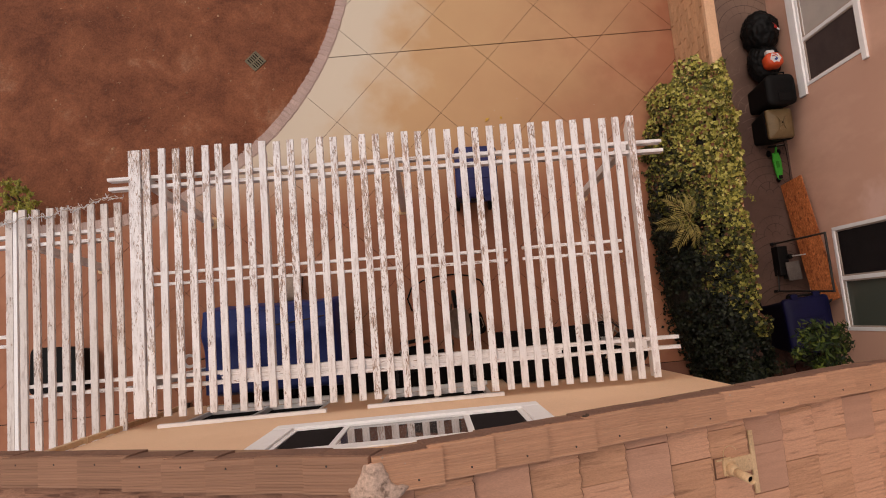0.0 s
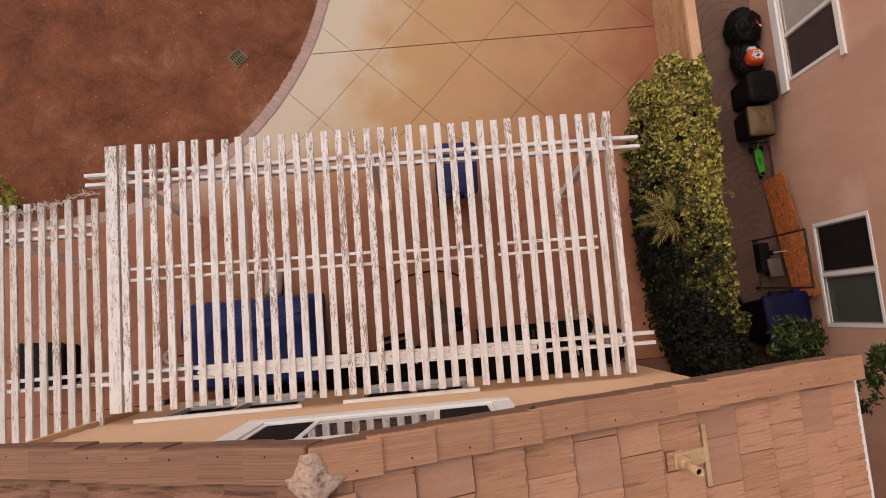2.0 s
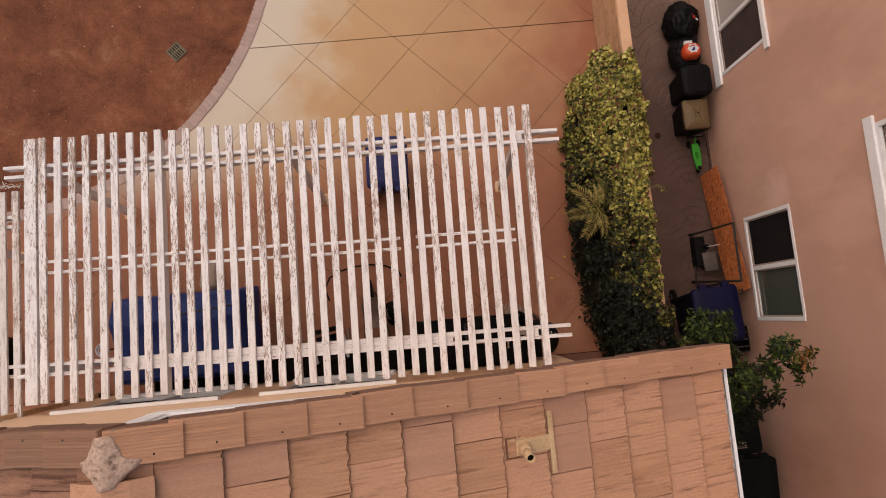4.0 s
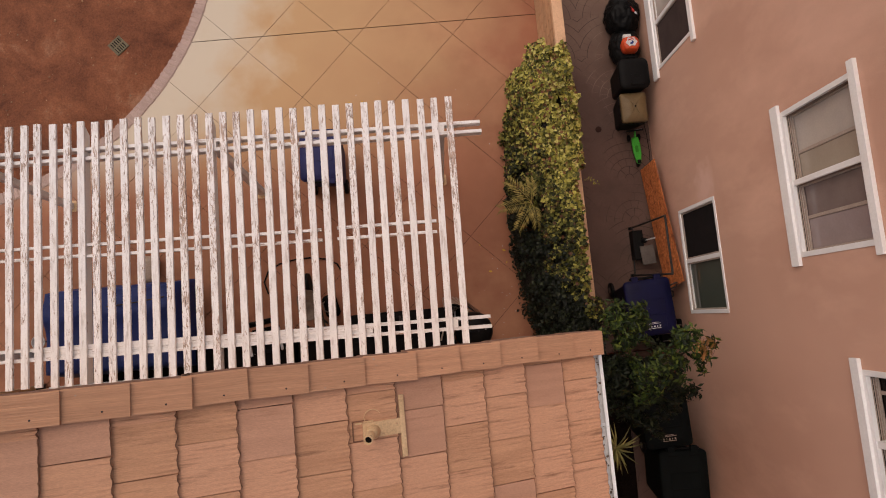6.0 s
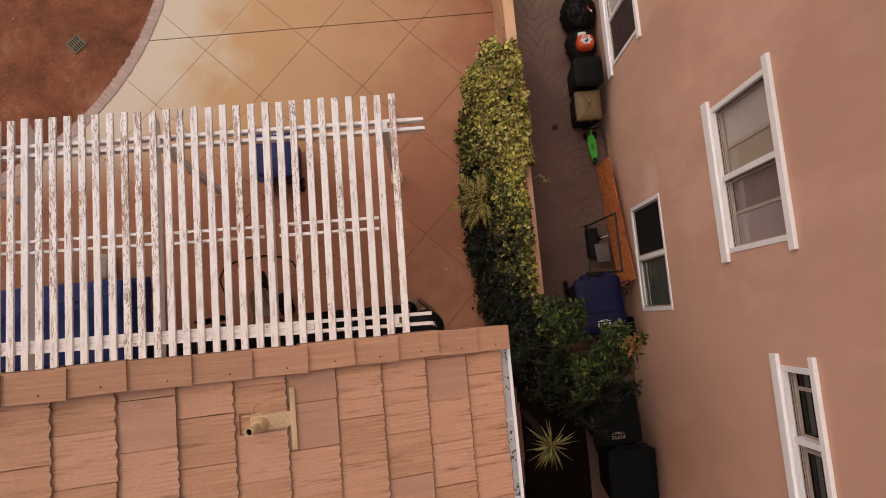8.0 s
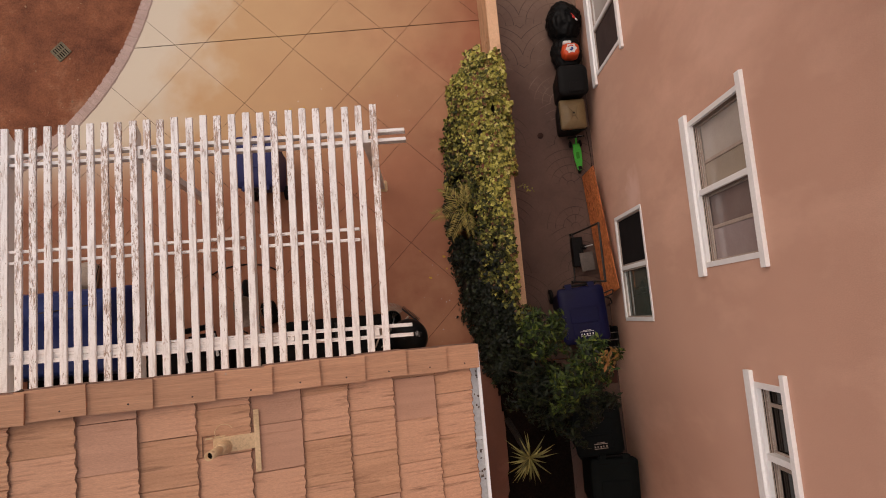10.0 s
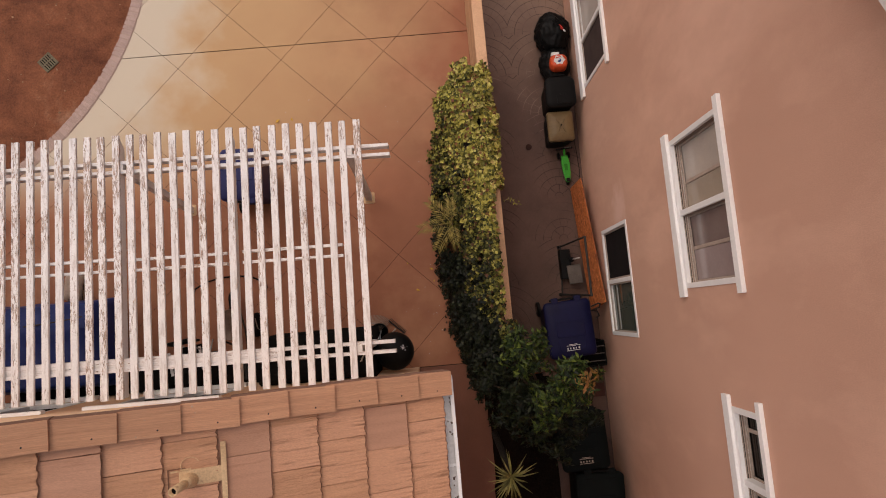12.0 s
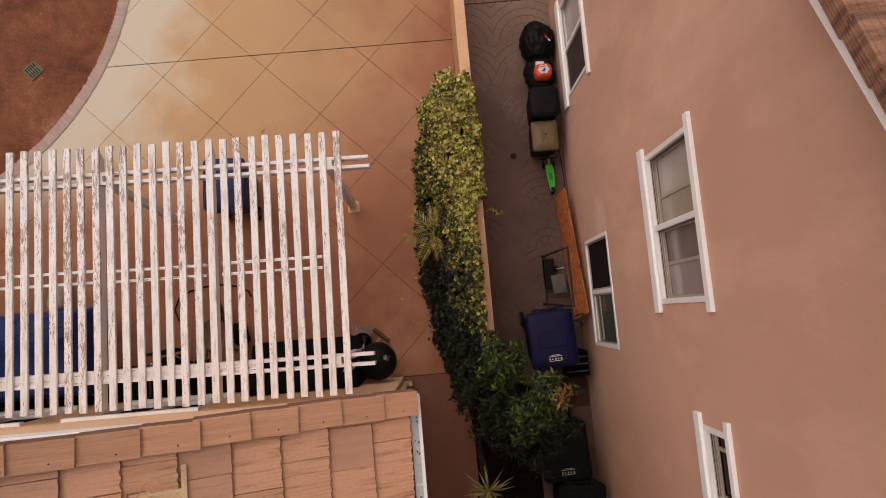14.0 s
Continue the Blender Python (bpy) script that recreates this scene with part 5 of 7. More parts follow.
east = lambda a, d, z: (NEXT_X + d, a, z)
for i, (hole, label, panes, trims) in enumerate((
        (W1, "white-trimmed ground-floor window with one dark screen", ((0.5, M["screen_dusty"], 0.03), (0.5, M["blind"], 0.06)), (3.30, 5.06, 0.59, 0.775, 2.10, 2.195)),
        (W2, "plain white-framed slider with one dark screen", ((0.5, M["glass_green"], 0.06), (0.5, M["screen"], 0.03)), None),
        (W3, "white-trimmed upper slider with pale blinds behind glass", ((0.5, M["shade"], 0.098), (0.5, M["blind"], 0.098)), (0.03, 1.77, 3.755, 3.895, 5.07, 5.16)),
        (W4, "white-trimmed small upper slider", ((0.5, M["dark_pane"], 0.098), (0.5, M["dark_pane"], 0.098)), (-2.43, -0.885, 4.47, 4.585, 5.10, 5.17)))):
    win, bar = window("window_%d" % (i + 4), label, hole, east, panes, M["vinyl"], 0.012, 0.042, 0.06, 0.125 if i in (2, 3) else 0.09)
    if trims:
        y0, y1, s0, s1, h0, h1 = trims
        bar("sill", y0, y1, s0, s1, -0.042, -0.002, M["trim"], win)
        bar("header", y0, y1, h0, h1, -0.042, -0.002, M["trim"], win)
    # slim sash frames round each pane
    y0, y1, z0, z1 = hole[0] + 0.042, hole[1] - 0.042, hole[2] + 0.042, hole[3] - 0.042
    ym = (y0 + y1) / 2
    d0 = 0.074 if i in (2, 3) else 0.012
    for a, b in ((y0, ym - 0.030), (ym + 0.030, y1)):
        for p, q, c, d in ((a, a + 0.022, z0, z1), (b - 0.022, b, z0, z1), (a + 0.022, b - 0.022, z0, z0 + 0.030), (a + 0.022, b - 0.022, z1 - 0.022, z1)):
            bar("sash", p, q, c, d, d0, d0 + 0.016, M["rail"], win)
        if i in (2, 3):
            # tracks of the slider on the sill, and a brown strip on the far jamb
            bar("track", a, b, z0 - 0.004, z0 + 0.005, 0.028, 0.072, M["rail"], win)
            bar("groove", a, b, z0, z0 + 0.007, 0.036, 0.044, M["dark"], win)
            bar("groove", a, b, z0, z0 + 0.007, 0.054, 0.062, M["rust"], win)
            bar("track", b - 0.006, b + 0.004, z0, z1, 0.024, 0.072, M["rust"], win)
    if i in (2, 3):
        # a horizontal rail in each half, and a paler blind behind the lower parts
        for share, tone in ((0.255, M["shade_pale"]), (0.705, M["shade_warm"])) if i == 2 else ((0.43, None), (0.85, None)):
            y = hole[0] + (hole[1] - hole[0]) * share
            bar("rail", y - 0.018, y + 0.018, z0 + 0.03, z1 - 0.022, 0.080, 0.094, M["rail"], win)
            if i == 2:
                bar("pane", (y0 if share < 0.5 else ym + 0.030) + 0.022, y - 0.018, z0 + 0.03, z1 - 0.022, 0.0915, 0.0965, tone, win)


# ---- pergolas ----
def board(length, width, thick, axis, bevel=0.004):
    if axis == "y":
        return box(-width / 2, width / 2, -length / 2, length / 2, -thick, 0.0, bevel)
    return box(-length / 2, length / 2, -width / 2, width / 2, -thick, 0.0, bevel)


def pergola(at, turn, label, top, slats_x, y0, y1, rafters, beams, posts, paint, strips=(), packed=None, wide=0.089):
    """Slats over paired beams on posts. Heights are of the slats' top; beams: (y, x0, x1)."""
    perg = thing("pergola", at, label, "pergola", turn=turn)
    rng = random.Random(int(abs(at[0]) * 100))
    slat = mesh_of(board(y1 - y0, wide, 0.038, "y"), "slat")
    slat.materials.append(paint)
    for i, x in enumerate(slats_x):
        ob = part("slat", slat, None, perg)
        ob.matrix_local = pose(x + rng.uniform(-0.007, 0.007), (y0 + y1) / 2 + rng.uniform(-0.012, 0.012), top + rng.uniform(-0.003, 0.003), 0, rng.uniform(-1.5, 1.5), rng.uniform(-0.22, 0.22))
    for x, lift in rafters:
        bm = bmesh.new()
        outline = [(y0 + 0.01, -0.15), (y0 + 0.01, 0.0), (y1 - 0.02, 0.0), (y1 - 0.05, -0.05), (y1 - 0.13, -0.15)]
        a = [bm.verts.new((x - 0.023, y, top - 0.043 + lift + z)) for y, z in outline]
        b = [bm.verts.new((x + 0.023, y, top - 0.043 + lift + z)) for y, z in outline]
        bm.faces.new(a)
        bm.faces.new(b[::-1])
        for k in range(5):
            bm.faces.new((a[k], a[(k + 1) % 5], b[(k + 1) % 5], b[k]))
        part("rafter", bm, M["trim"], perg)
    for y, x0, x1 in beams:
        for off in (-0.062, 0.062):
            ob = part("beam", board(x1 - x0, 0.044, 0.14, "x"), M["paint_x"], perg)
            ob.matrix_local = pose((x0 + x1) / 2 + rng.uniform(-0.01, 0.01), y + off, top - 0.042, rng.uniform(-1, 1), 0, 0)
    for x0, x1, y, gap in strips:
        for off in (-gap / 2, gap / 2):
            ob = part("strip", board(x1 - x0, 0.036, 0.06, "x", 0.003), M["paint_x"], perg)
            ob.matrix_local = pose((x0 + x1) / 2, y + off, top - 0.041, 0, 0, rng.uniform(-0.15, 0.15))
    if packed:
        x0, x1, y, n = packed
        for k in range(n):
            ob = part("stored_board", board(x1 - x0 - rng.uniform(0, 0.12), 0.026, 0.08, "x", 0.003), M["paint_x"], perg)
            ob.matrix_local = pose((x0 + x1) / 2 + rng.uniform(-0.05, 0.05), y - 0.045 + 0.091 * k / (n - 1) * 1.0, top - 0.046 - rng.uniform(0, 0.012), rng.uniform(-3, 3), 0, rng.uniform(-0.08, 0.08))
    for x, y in posts:
        # the front posts lean: their feet stand back from the beam
        lean = 0.17 if y > 1.0 else 0.0
        bm = box(-0.05, 0.05, -0.05, 0.05, 0.01, top - 0.036, 0.005)
        for v in bm.verts:
            v.co.y -= lean * (1 - v.co.z / top)
        ob = part("post", bm, M["post"], perg)
        ob.matrix_local = pose(x, y, 0)
        part("foot", loft([(rounded(0.19, 0.19, 0.03), 0.0), (rounded(0.19, 0.19, 0.03), 0.006), (rounded(0.12, 0.12, 0.02), 0.02)]), M["flash"], ob, "flat metal post base").matrix_local = pose(0, -lean, 0)
    return perg


CX, CY = -0.67, 1.05
main = pergola((CX, CY, 0), -0.85, "white-painted timber pergola with badly peeling slats", 2.42,
               [-3.072 + 0.1848 * k for k in range(35)], -1.69, 1.70, ((-3.225, 0.0), (-1.594, 0.0), (0.078, 0.0), (1.548, 0.0), (3.205, 0.0)),
               ((1.285, -3.60, 3.62), (-1.27, -3.43, 3.555)), ((-3.10, 1.285), (0.10, 1.285), (3.09, 1.285), (-3.10, -1.27), (3.08, -1.27)), M["paint"],
               strips=((-3.05, -1.62, 0.02, 0.14), (-1.565, 0.05, 0.01, 0.145), (0.24, 1.46, -0.005, 0.135), (1.66, 2.95, 0.0, 0.14)),
               packed=(-2.27, 2.07, -1.27, 5))
end_board = part("end_board", board(3.39, 0.150, 0.040, "y"), M["paint"], main, "wide painted board at the end")
end_board.matrix_local = pose(-3.232, 0.005, 2.421, 0, 0, 0.1)
left = pergola((-5.0, 0.4, 0), -0.4, "greyed white timber pergola beside the house", 2.20,
               [-0.64 + 0.1755 * k for k in range(9)], -2.45, 1.79, ((-0.563, 0.042),), ((1.39, -1.2, 0.72), (-0.56, -0.45, 0.86), (0.10, -1.3, -0.66)),
               ((-0.545, 1.39), (-0.545, -1.9)), M["paint_left"])
# string of dry vine and lights draped along the lower pergola's front edge
rng = random.Random(5)
vine = thing("light_string", (0, 0, 0), "tangled dry string of lights draped over the pergola edge", "light string")
pts = [(-5.95 + 1.84 * k / 44, 2.02 + 0.25 * k / 44 - 0.05 * math.sin(math.pi * k / 44) + 0.022 * math.sin(k * 0.55) + rng.uniform(-0.015, 0.015), 2.26 + 0.02 * math.sin(k * 0.8)) for k in range(45)]
part("cord", tube(pts, 0.006, sides=5), M["white"], vine)
part("cord", tube([(x, y + 0.03 * math.sin(k * 1.1), z + 0.015) for k, (x, y, z) in enumerate(pts)], 0.005, sides=5), M["rope"], vine)
bm = bmesh.new()
for k in range(110):
    p = Vector(rng.choice(pts))
    d = Vector((rng.uniform(-1, 1), rng.uniform(-1, 1), rng.uniform(-0.3, 0.6))).normalized() * rng.uniform(0.03, 0.07)
    tube([p, p + d * 0.5 + Vector((0, 0, 0.008)), p + d], 0.004, bm, 4)
tagged(part("twigs", bm, M["white"], vine, "pale bulbs and dry twigs"), kind="stuff")


# ---- planting ----
def leaf_cloud(points, size, rng, fold=0.25, slim=0.75, up=0.55):
    """Many small folded leaves: points are (place, outward); each leaf is two bent quads."""
    verts, faces = [], []
    for p, out in points:
        s = size * rng.uniform(0.5, 1.4)
        z = (Vector(out) * (1 - up) + Vector((0, 0, 1)) * up + Vector((rng.gauss(0, 0.38), rng.gauss(0, 0.38), rng.gauss(0, 0.25)))).normalized()
        x = z.orthogonal().normalized()
        x = Matrix.Rotation(rng.uniform(0, 6.283), 3, z) @ x
        y = z.cross(x)
        w = s * slim * 0.5
        p = Vector(p)
        k = len(verts)
        tip = -0.10 * s
        verts += [p, p + x * s * 0.5 + z * tip * 0.2, p + x * s + z * tip, p + x * s * 0.45 + y * w + z * fold * w, p + x * s * 0.45 - y * w + z * fold * w]
        faces += [(k, k + 1, k + 3), (k + 1, k + 2, k + 3), (k, k + 4, k + 1), (k + 1, k + 4, k + 2)]
    me = bpy.data.meshes.new("leaves")
    me.from_pydata([tuple(v) for v in verts], [], faces)
    me.update()
    return me


HEDGE = [(3.56, 0.02), (3.56, 0.35), (3.62, 0.72), (3.78, 1.00), (3.98, 1.20), (4.18, 1.34), (4.38, 1.38), (4.49, 1.33), (4.515, 1.15)]


def hedge_point(s, y, rng, swell=1.0):
    """A place on the hedge's outside, s from 0 at its foot to 1 over the wall."""
    i = min(int(s * (len(HEDGE) - 1)), len(HEDGE) - 2)
    f = s * (len(HEDGE) - 1) - i
    x = HEDGE[i][0] + f * (HEDGE[i + 1][0] - HEDGE[i][0])
    z = HEDGE[i][1] + f * (HEDGE[i + 1][1] - HEDGE[i][1])
    dx, dz = HEDGE[i + 1][0] - HEDGE[i][0], HEDGE[i + 1][1] - HEDGE[i][1]
    out = Vector((-dz, 0, dx)).normalized()
    bulge = 0.11 * noise.noise((y * 1.3, s * 3.0, 2.0)) + 0.09 * noise.noise((y * 3.6, s * 7.0, 5.0)) + 0.05 * noise.noise((y * 8.5, s * 15.0, 1.0))
    p = Vector((x, y, z)) + out * (bulge * 1.35 + rng.uniform(-0.10, 0.035))
    # the hedge narrows towards its front end
    keep = 1.0 - 0.36 * max(0.0, min(1.0, (y - 2.0) / 2.0)) ** 1.5
    # and again towards the house
    keep *= 1.0 - 0.40 * max(0.0, min(1.0, (0.1 - y) / 1.2))
    p.x = min(max(4.42 + (p.x - 4.42) * keep, 3.44), 4.53 + 0.03 * noise.noise((y * 6.0, s * 9.0, 8.0)))
    # thicker on top over the bare stretch of cap
    p.z = max(p.z, 0.02) + 0.22 * max(0.0, min(1.0, (s - 0.45) / 0.3)) * max(0.0, min(1.0, (1.95 - y) / 0.3))
    return p, out


# Dark sheet inside the leaves; its colour paints the shade in their gaps.
def hedge_core(y0, y1):
    bm = bmesh.new()
    rows_ = []
    n = int((y1 - y0) / 0.12)
    for j in range(n + 1):
        y = y0 + (y1 - y0) * j / n
        end = (0.6 + 0.4 * min(1.0, min(j, n - j) / 2)) * (1.0 - 0.42 * max(0.0, min(1.0, (0.2 - y) / 1.2))) * (1.0 - 0.40 * max(0.0, min(1.0, (y - 2.0) / 2.0)) ** 1.5)
        rows_.append([bm.verts.new((min(4.45 + (x + 0.07 - 4.45) * end, 4.37 if y < 1.9 else 4.50), y, max(0.0, (z - 0.09) * end + 0.01 * noise.noise((y * 4, x * 4, 0))))) for x, z in HEDGE])
    for a, b in zip(rows_, rows_[1:]):
        for k in range(len(HEDGE) - 1):
            bm.faces.new((a[k], a[k + 1], b[k + 1], b[k]))
    return bm


def scatter(count, y0, y1, s0, s1, keep, rng, power=1.0):
    """Leaf places on the hedge where keep(place, s) allows them, thinned in patches."""
    out_ = []
    while len(out_) < count:
        y, s = rng.uniform(y0, y1), s0 + (s1 - s0) * rng.random() ** power
        p, out = hedge_point(s, y, rng)
        thin = noise.noise((p.y * 5.0, p.x * 5.0, p.z * 5.0 + 3.0)) + 0.6 * noise.noise((p.y * 12.0, p.x * 12.0, p.z * 12.0))
        if thin < (-0.12 if p.x < 4.15 else -0.26) or not keep(p, s):
            continue
        out_.append((p, out))
    return out_


def front_end(p, s):
    return p.y < 3.70 + 0.22 * noise.noise((s * 5, 1, 0)) or (0.3 < s < 0.5 and p.y < 3.98)


def cap_bare(p):
    """The wall's cap stays bare along its far edge over the back half."""
    return -0.12 < p.y < 1.86 and p.x > 4.35 + 0.06 * noise.noise((p.y * 2.5, 7, 0))


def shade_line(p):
    """How far a place lies on the sunny side; leaf colour paints the lower flank's shade by it."""
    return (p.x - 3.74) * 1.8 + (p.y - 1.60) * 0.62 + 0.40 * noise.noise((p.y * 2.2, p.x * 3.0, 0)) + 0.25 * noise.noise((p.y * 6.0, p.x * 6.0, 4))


rng = random.Random(21)
ivy = thing("ivy_hedge", (4.1, 2.6, 0), "yellow-green ivy grown thick over the block wall", "ivy hedge")
dark_ivy = thing("ivy_hedge", (4.0, 0.3, 0), "ivy at the block wall's foot, dark green to paint its shade", "ivy hedge")
core = part("stem_mass", hedge_core(1.1, 3.74), M["stems"], ivy, "dark inner sheet for the shade between leaves")
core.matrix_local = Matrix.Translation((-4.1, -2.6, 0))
core = part("stem_mass", hedge_core(-0.95, 1.2), M["stems"], dark_ivy, "dark inner sheet for the shade between leaves")
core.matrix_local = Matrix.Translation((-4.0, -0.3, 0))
# three leaf colours put the hedge's light and shade into its foliage
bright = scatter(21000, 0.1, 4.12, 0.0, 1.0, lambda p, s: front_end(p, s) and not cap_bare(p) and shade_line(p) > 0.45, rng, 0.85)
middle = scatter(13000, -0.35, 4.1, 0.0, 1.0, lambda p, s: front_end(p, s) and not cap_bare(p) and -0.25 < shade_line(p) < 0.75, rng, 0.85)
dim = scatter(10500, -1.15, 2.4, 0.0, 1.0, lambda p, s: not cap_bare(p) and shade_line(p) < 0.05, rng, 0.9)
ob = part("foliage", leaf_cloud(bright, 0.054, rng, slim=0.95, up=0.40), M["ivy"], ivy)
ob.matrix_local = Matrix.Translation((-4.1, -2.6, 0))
ob = part("foliage", leaf_cloud(middle, 0.052, rng, slim=0.95, up=0.35), M["ivy_mid"], ivy, "olive leaves coloured for half shade")
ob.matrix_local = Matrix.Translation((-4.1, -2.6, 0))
ob = part("foliage", leaf_cloud(dim, 0.052, rng, slim=0.95, up=0.35), M["ivy_shaded"], dark_ivy)
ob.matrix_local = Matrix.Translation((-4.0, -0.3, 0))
# a loose runner that sticks out over the path
runner = [(4.55 + 0.24 * k / 8, 1.66 + 0.03 * math.sin(k * 0.7), 1.25 - 0.006 * k * k * 0.6) for k in range(9)]
part("runner", tube([(x - 4.1, y - 2.6, z) for x, y, z in runner], 0.004, sides=5), M["twig"], ivy)
ob = part("runner_leaves", leaf_cloud([((x, y + d, z), (0, 0, 1)) for x, y, z in runner for d in (-0.012, 0.012)], 0.034, rng, slim=0.5), M["leaf_light"], ivy)
ob.matrix_local = Matrix.Translation((-4.1, -2.6, 0))


def feather_palm(at, fronds, rng):
    palm = thing("feather_palm", at, "small yellowed feather palm growing through the ivy", "palm")
    part("stem", tube([(0.06, 0, -0.75), (0.03, 0, -0.3), (0, 0, 0)], 0.03, sides=8, ends=0.02), M["bark"], palm)
    for az, rise, reach in fronds:
        bm = bmesh.new()
        d = Vector((math.cos(radians(az)), math.sin(radians(az)), 0))
        side = Vector((-d.y, d.x, 0))
        spine = [d * reach * f + Vector((0, 0, rise * math.sin(f * 2.6) - 0.10 * f * f)) for f in (0.0, 0.25, 0.5, 0.75, 1.0)]
        tube(spine, 0.006, bm, 5, ends=0.002)
        for k in range(13):
            f = 0.18 + 0.80 * k / 12
            i = min(int(f * 4), 3)
            root = spine[i].lerp(spine[i + 1], f * 4 - i)
            for s_ in (-1, 1):
                way = (d * (0.55 + 0.45 * f) + side * s_ * rng.uniform(0.75, 0.95)).normalized()
                ln = reach * (0.46 - 0.20 * f) * rng.uniform(0.85, 1.1)
                across = Vector((-way.y, way.x, 0)) * 0.0085
                mid, tip = root + way * ln * 0.5 + Vector((0, 0, 0.012)), root + way * ln + Vector((0, 0, -0.035))
                v = [bm.verts.new(p) for p in (root, mid + across, mid - across, tip, mid + Vector((0, 0, -0.004)))]
                bm.faces.new((v[0], v[1], v[4]))
                bm.faces.new((v[0], v[4], v[2]))
                bm.faces.new((v[1], v[3], v[4]))
                bm.faces.new((v[4], v[3], v[2]))
        part("frond", bm, M["palm"], palm)
    return palm


feather_palm((3.74, 1.42, 1.10), ((186, 0.10, 0.46), (132, 0.14, 0.46), (88, 0.12, 0.36), (-122, 0.10, 0.44), (-82, 0.10, 0.36)), random.Random(3))


def clump_tree(name, at, label, trunk, clumps, material, leaf, rng, extra=None):
    """A small tree: tapered trunk, one limb to each clump, and clumps of leaves at the shoots' tips."""
    tree = thing(name, at, label, "tree")
    part("trunk", tube(trunk, 0.055, sides=10, ends=0.03), M["bark"], tree)
    fork = Vector(trunk[-1])
    pts, odd, sunlit = [], [], []
    for c, r, n in clumps:
        c = Vector(c)
        mid = (fork + c) / 2 + Vector((rng.uniform(-0.06, 0.06), rng.uniform(-0.06, 0.06), 0.05))
        part("limb", tube([fork, mid, c], 0.025, sides=7, ends=0.008), M["bark"], tree)
        shoots = []
        for k in range(max(5, int(n / 34))):
            d = Vector((rng.gauss(0, 1), rng.gauss(0, 1), rng.gauss(0.25, 0.8))).normalized()
            shoots.append((c + Vector((d.x * r, d.y * r, d.z * r * 0.8)) * rng.uniform(0.5, 1.0), d))
        for k in range(n):
            q, d = rng.choice(shoots)
            e = Vector((rng.gauss(0, 1), rng.gauss(0, 1), rng.gauss(0, 1))).normalized()
            p = q + e * r * 0.24 * rng.random() ** 0.5
            # leaves of high clumps take the lit colour, low ones the shaded
            topmost = extra and c.z > extra[2] and rng.random() < 0.85
            (odd if extra and (p - Vector(extra[0])).length < extra[1] and rng.random() < 0.75 else sunlit if topmost else pts).append((p, (e + d).normalized()))
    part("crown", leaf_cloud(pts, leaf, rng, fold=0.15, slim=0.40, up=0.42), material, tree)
    if sunlit:
        part("crown", leaf_cloud(sunlit, leaf * 0.95, rng, fold=0.15, slim=0.38, up=0.5), M["leaf_lit"], tree, "yellow-green leaves, coloured as lit")
    if odd:
        part("new_growth", leaf_cloud(odd, leaf, rng, fold=0.15, slim=0.45, up=0.45), M["leaf_orange"], tree, "orange and yellow young leaves")
    return tree


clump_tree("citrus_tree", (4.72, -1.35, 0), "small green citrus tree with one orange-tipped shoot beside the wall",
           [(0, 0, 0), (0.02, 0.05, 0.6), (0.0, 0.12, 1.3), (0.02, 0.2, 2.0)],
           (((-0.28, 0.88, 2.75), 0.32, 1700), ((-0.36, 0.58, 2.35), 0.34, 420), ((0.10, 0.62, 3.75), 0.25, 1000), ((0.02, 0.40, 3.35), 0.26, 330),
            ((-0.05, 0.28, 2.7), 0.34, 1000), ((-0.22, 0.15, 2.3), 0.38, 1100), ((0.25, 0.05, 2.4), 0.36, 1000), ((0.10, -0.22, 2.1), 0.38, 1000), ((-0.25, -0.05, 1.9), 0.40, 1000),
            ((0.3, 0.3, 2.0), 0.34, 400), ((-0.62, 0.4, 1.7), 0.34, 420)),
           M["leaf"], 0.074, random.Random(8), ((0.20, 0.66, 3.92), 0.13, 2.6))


def yucca(at, size, n, rng):
    plant = thing("yucca", at, "tall yucca with a spiky head of yellow-green sword leaves", "yucca")
    part("stem", tube([(0.05, -0.04, 0), (0.03, -0.02, 1.4), (0, 0, 2.92)], 0.055, sides=8, ends=0.04), M["stems"], plant)
    for k in range(n):
        bm = bmesh.new()
        a, rise = rng.uniform(0, 6.283), rng.uniform(-0.15, 1.15)
        d = Vector((math.cos(a) * math.cos(rise), math.sin(a) * math.cos(rise), math.sin(rise)))
        side = d.cross(Vector((0, 0, 1))).normalized() * 0.0095
        ln = size * rng.uniform(0.6, 1.25)
        o = Vector((0, 0, 2.92))
        p0, p1, p2 = o, o + d * ln * 0.45 + Vector((0, 0, 0.03)), o + d * ln + Vector((0, 0, -0.05 * math.cos(rise)))
        v = [bm.verts.new(p) for p in (p0 + side * 0.7, p0 - side * 0.7, p1 - side, p1 + Vector((0, 0, -0.006)), p1 + side, p2)]
        bm.faces.new((v[0], v[1], v[2], v[3]))
        bm.faces.new((v[0], v[3], v[4]))
        bm.faces.new((v[2], v[5], v[3]))
        bm.faces.new((v[3], v[5], v[4]))
        part("blade", bm, M["yucca"], plant)


yucca((4.12, -1.86, 0.0), 0.29, 52, random.Random(6))
clump_tree("shrub", (-6.62, 2.66, 0), "leafy yellow-green shrub growing beside the pergola", [(0, 0, 0), (0, 0, 0.25)],
           (((0.05, 0.3, 0.55), 0.15, 330), ((0.22, 0.02, 0.5), 0.16, 360), ((-0.1, -0.05, 0.45), 0.2, 380), ((-0.2, 0.25, 0.5), 0.2, 360)), M["leaf_light"], 0.060, random.Random(14))


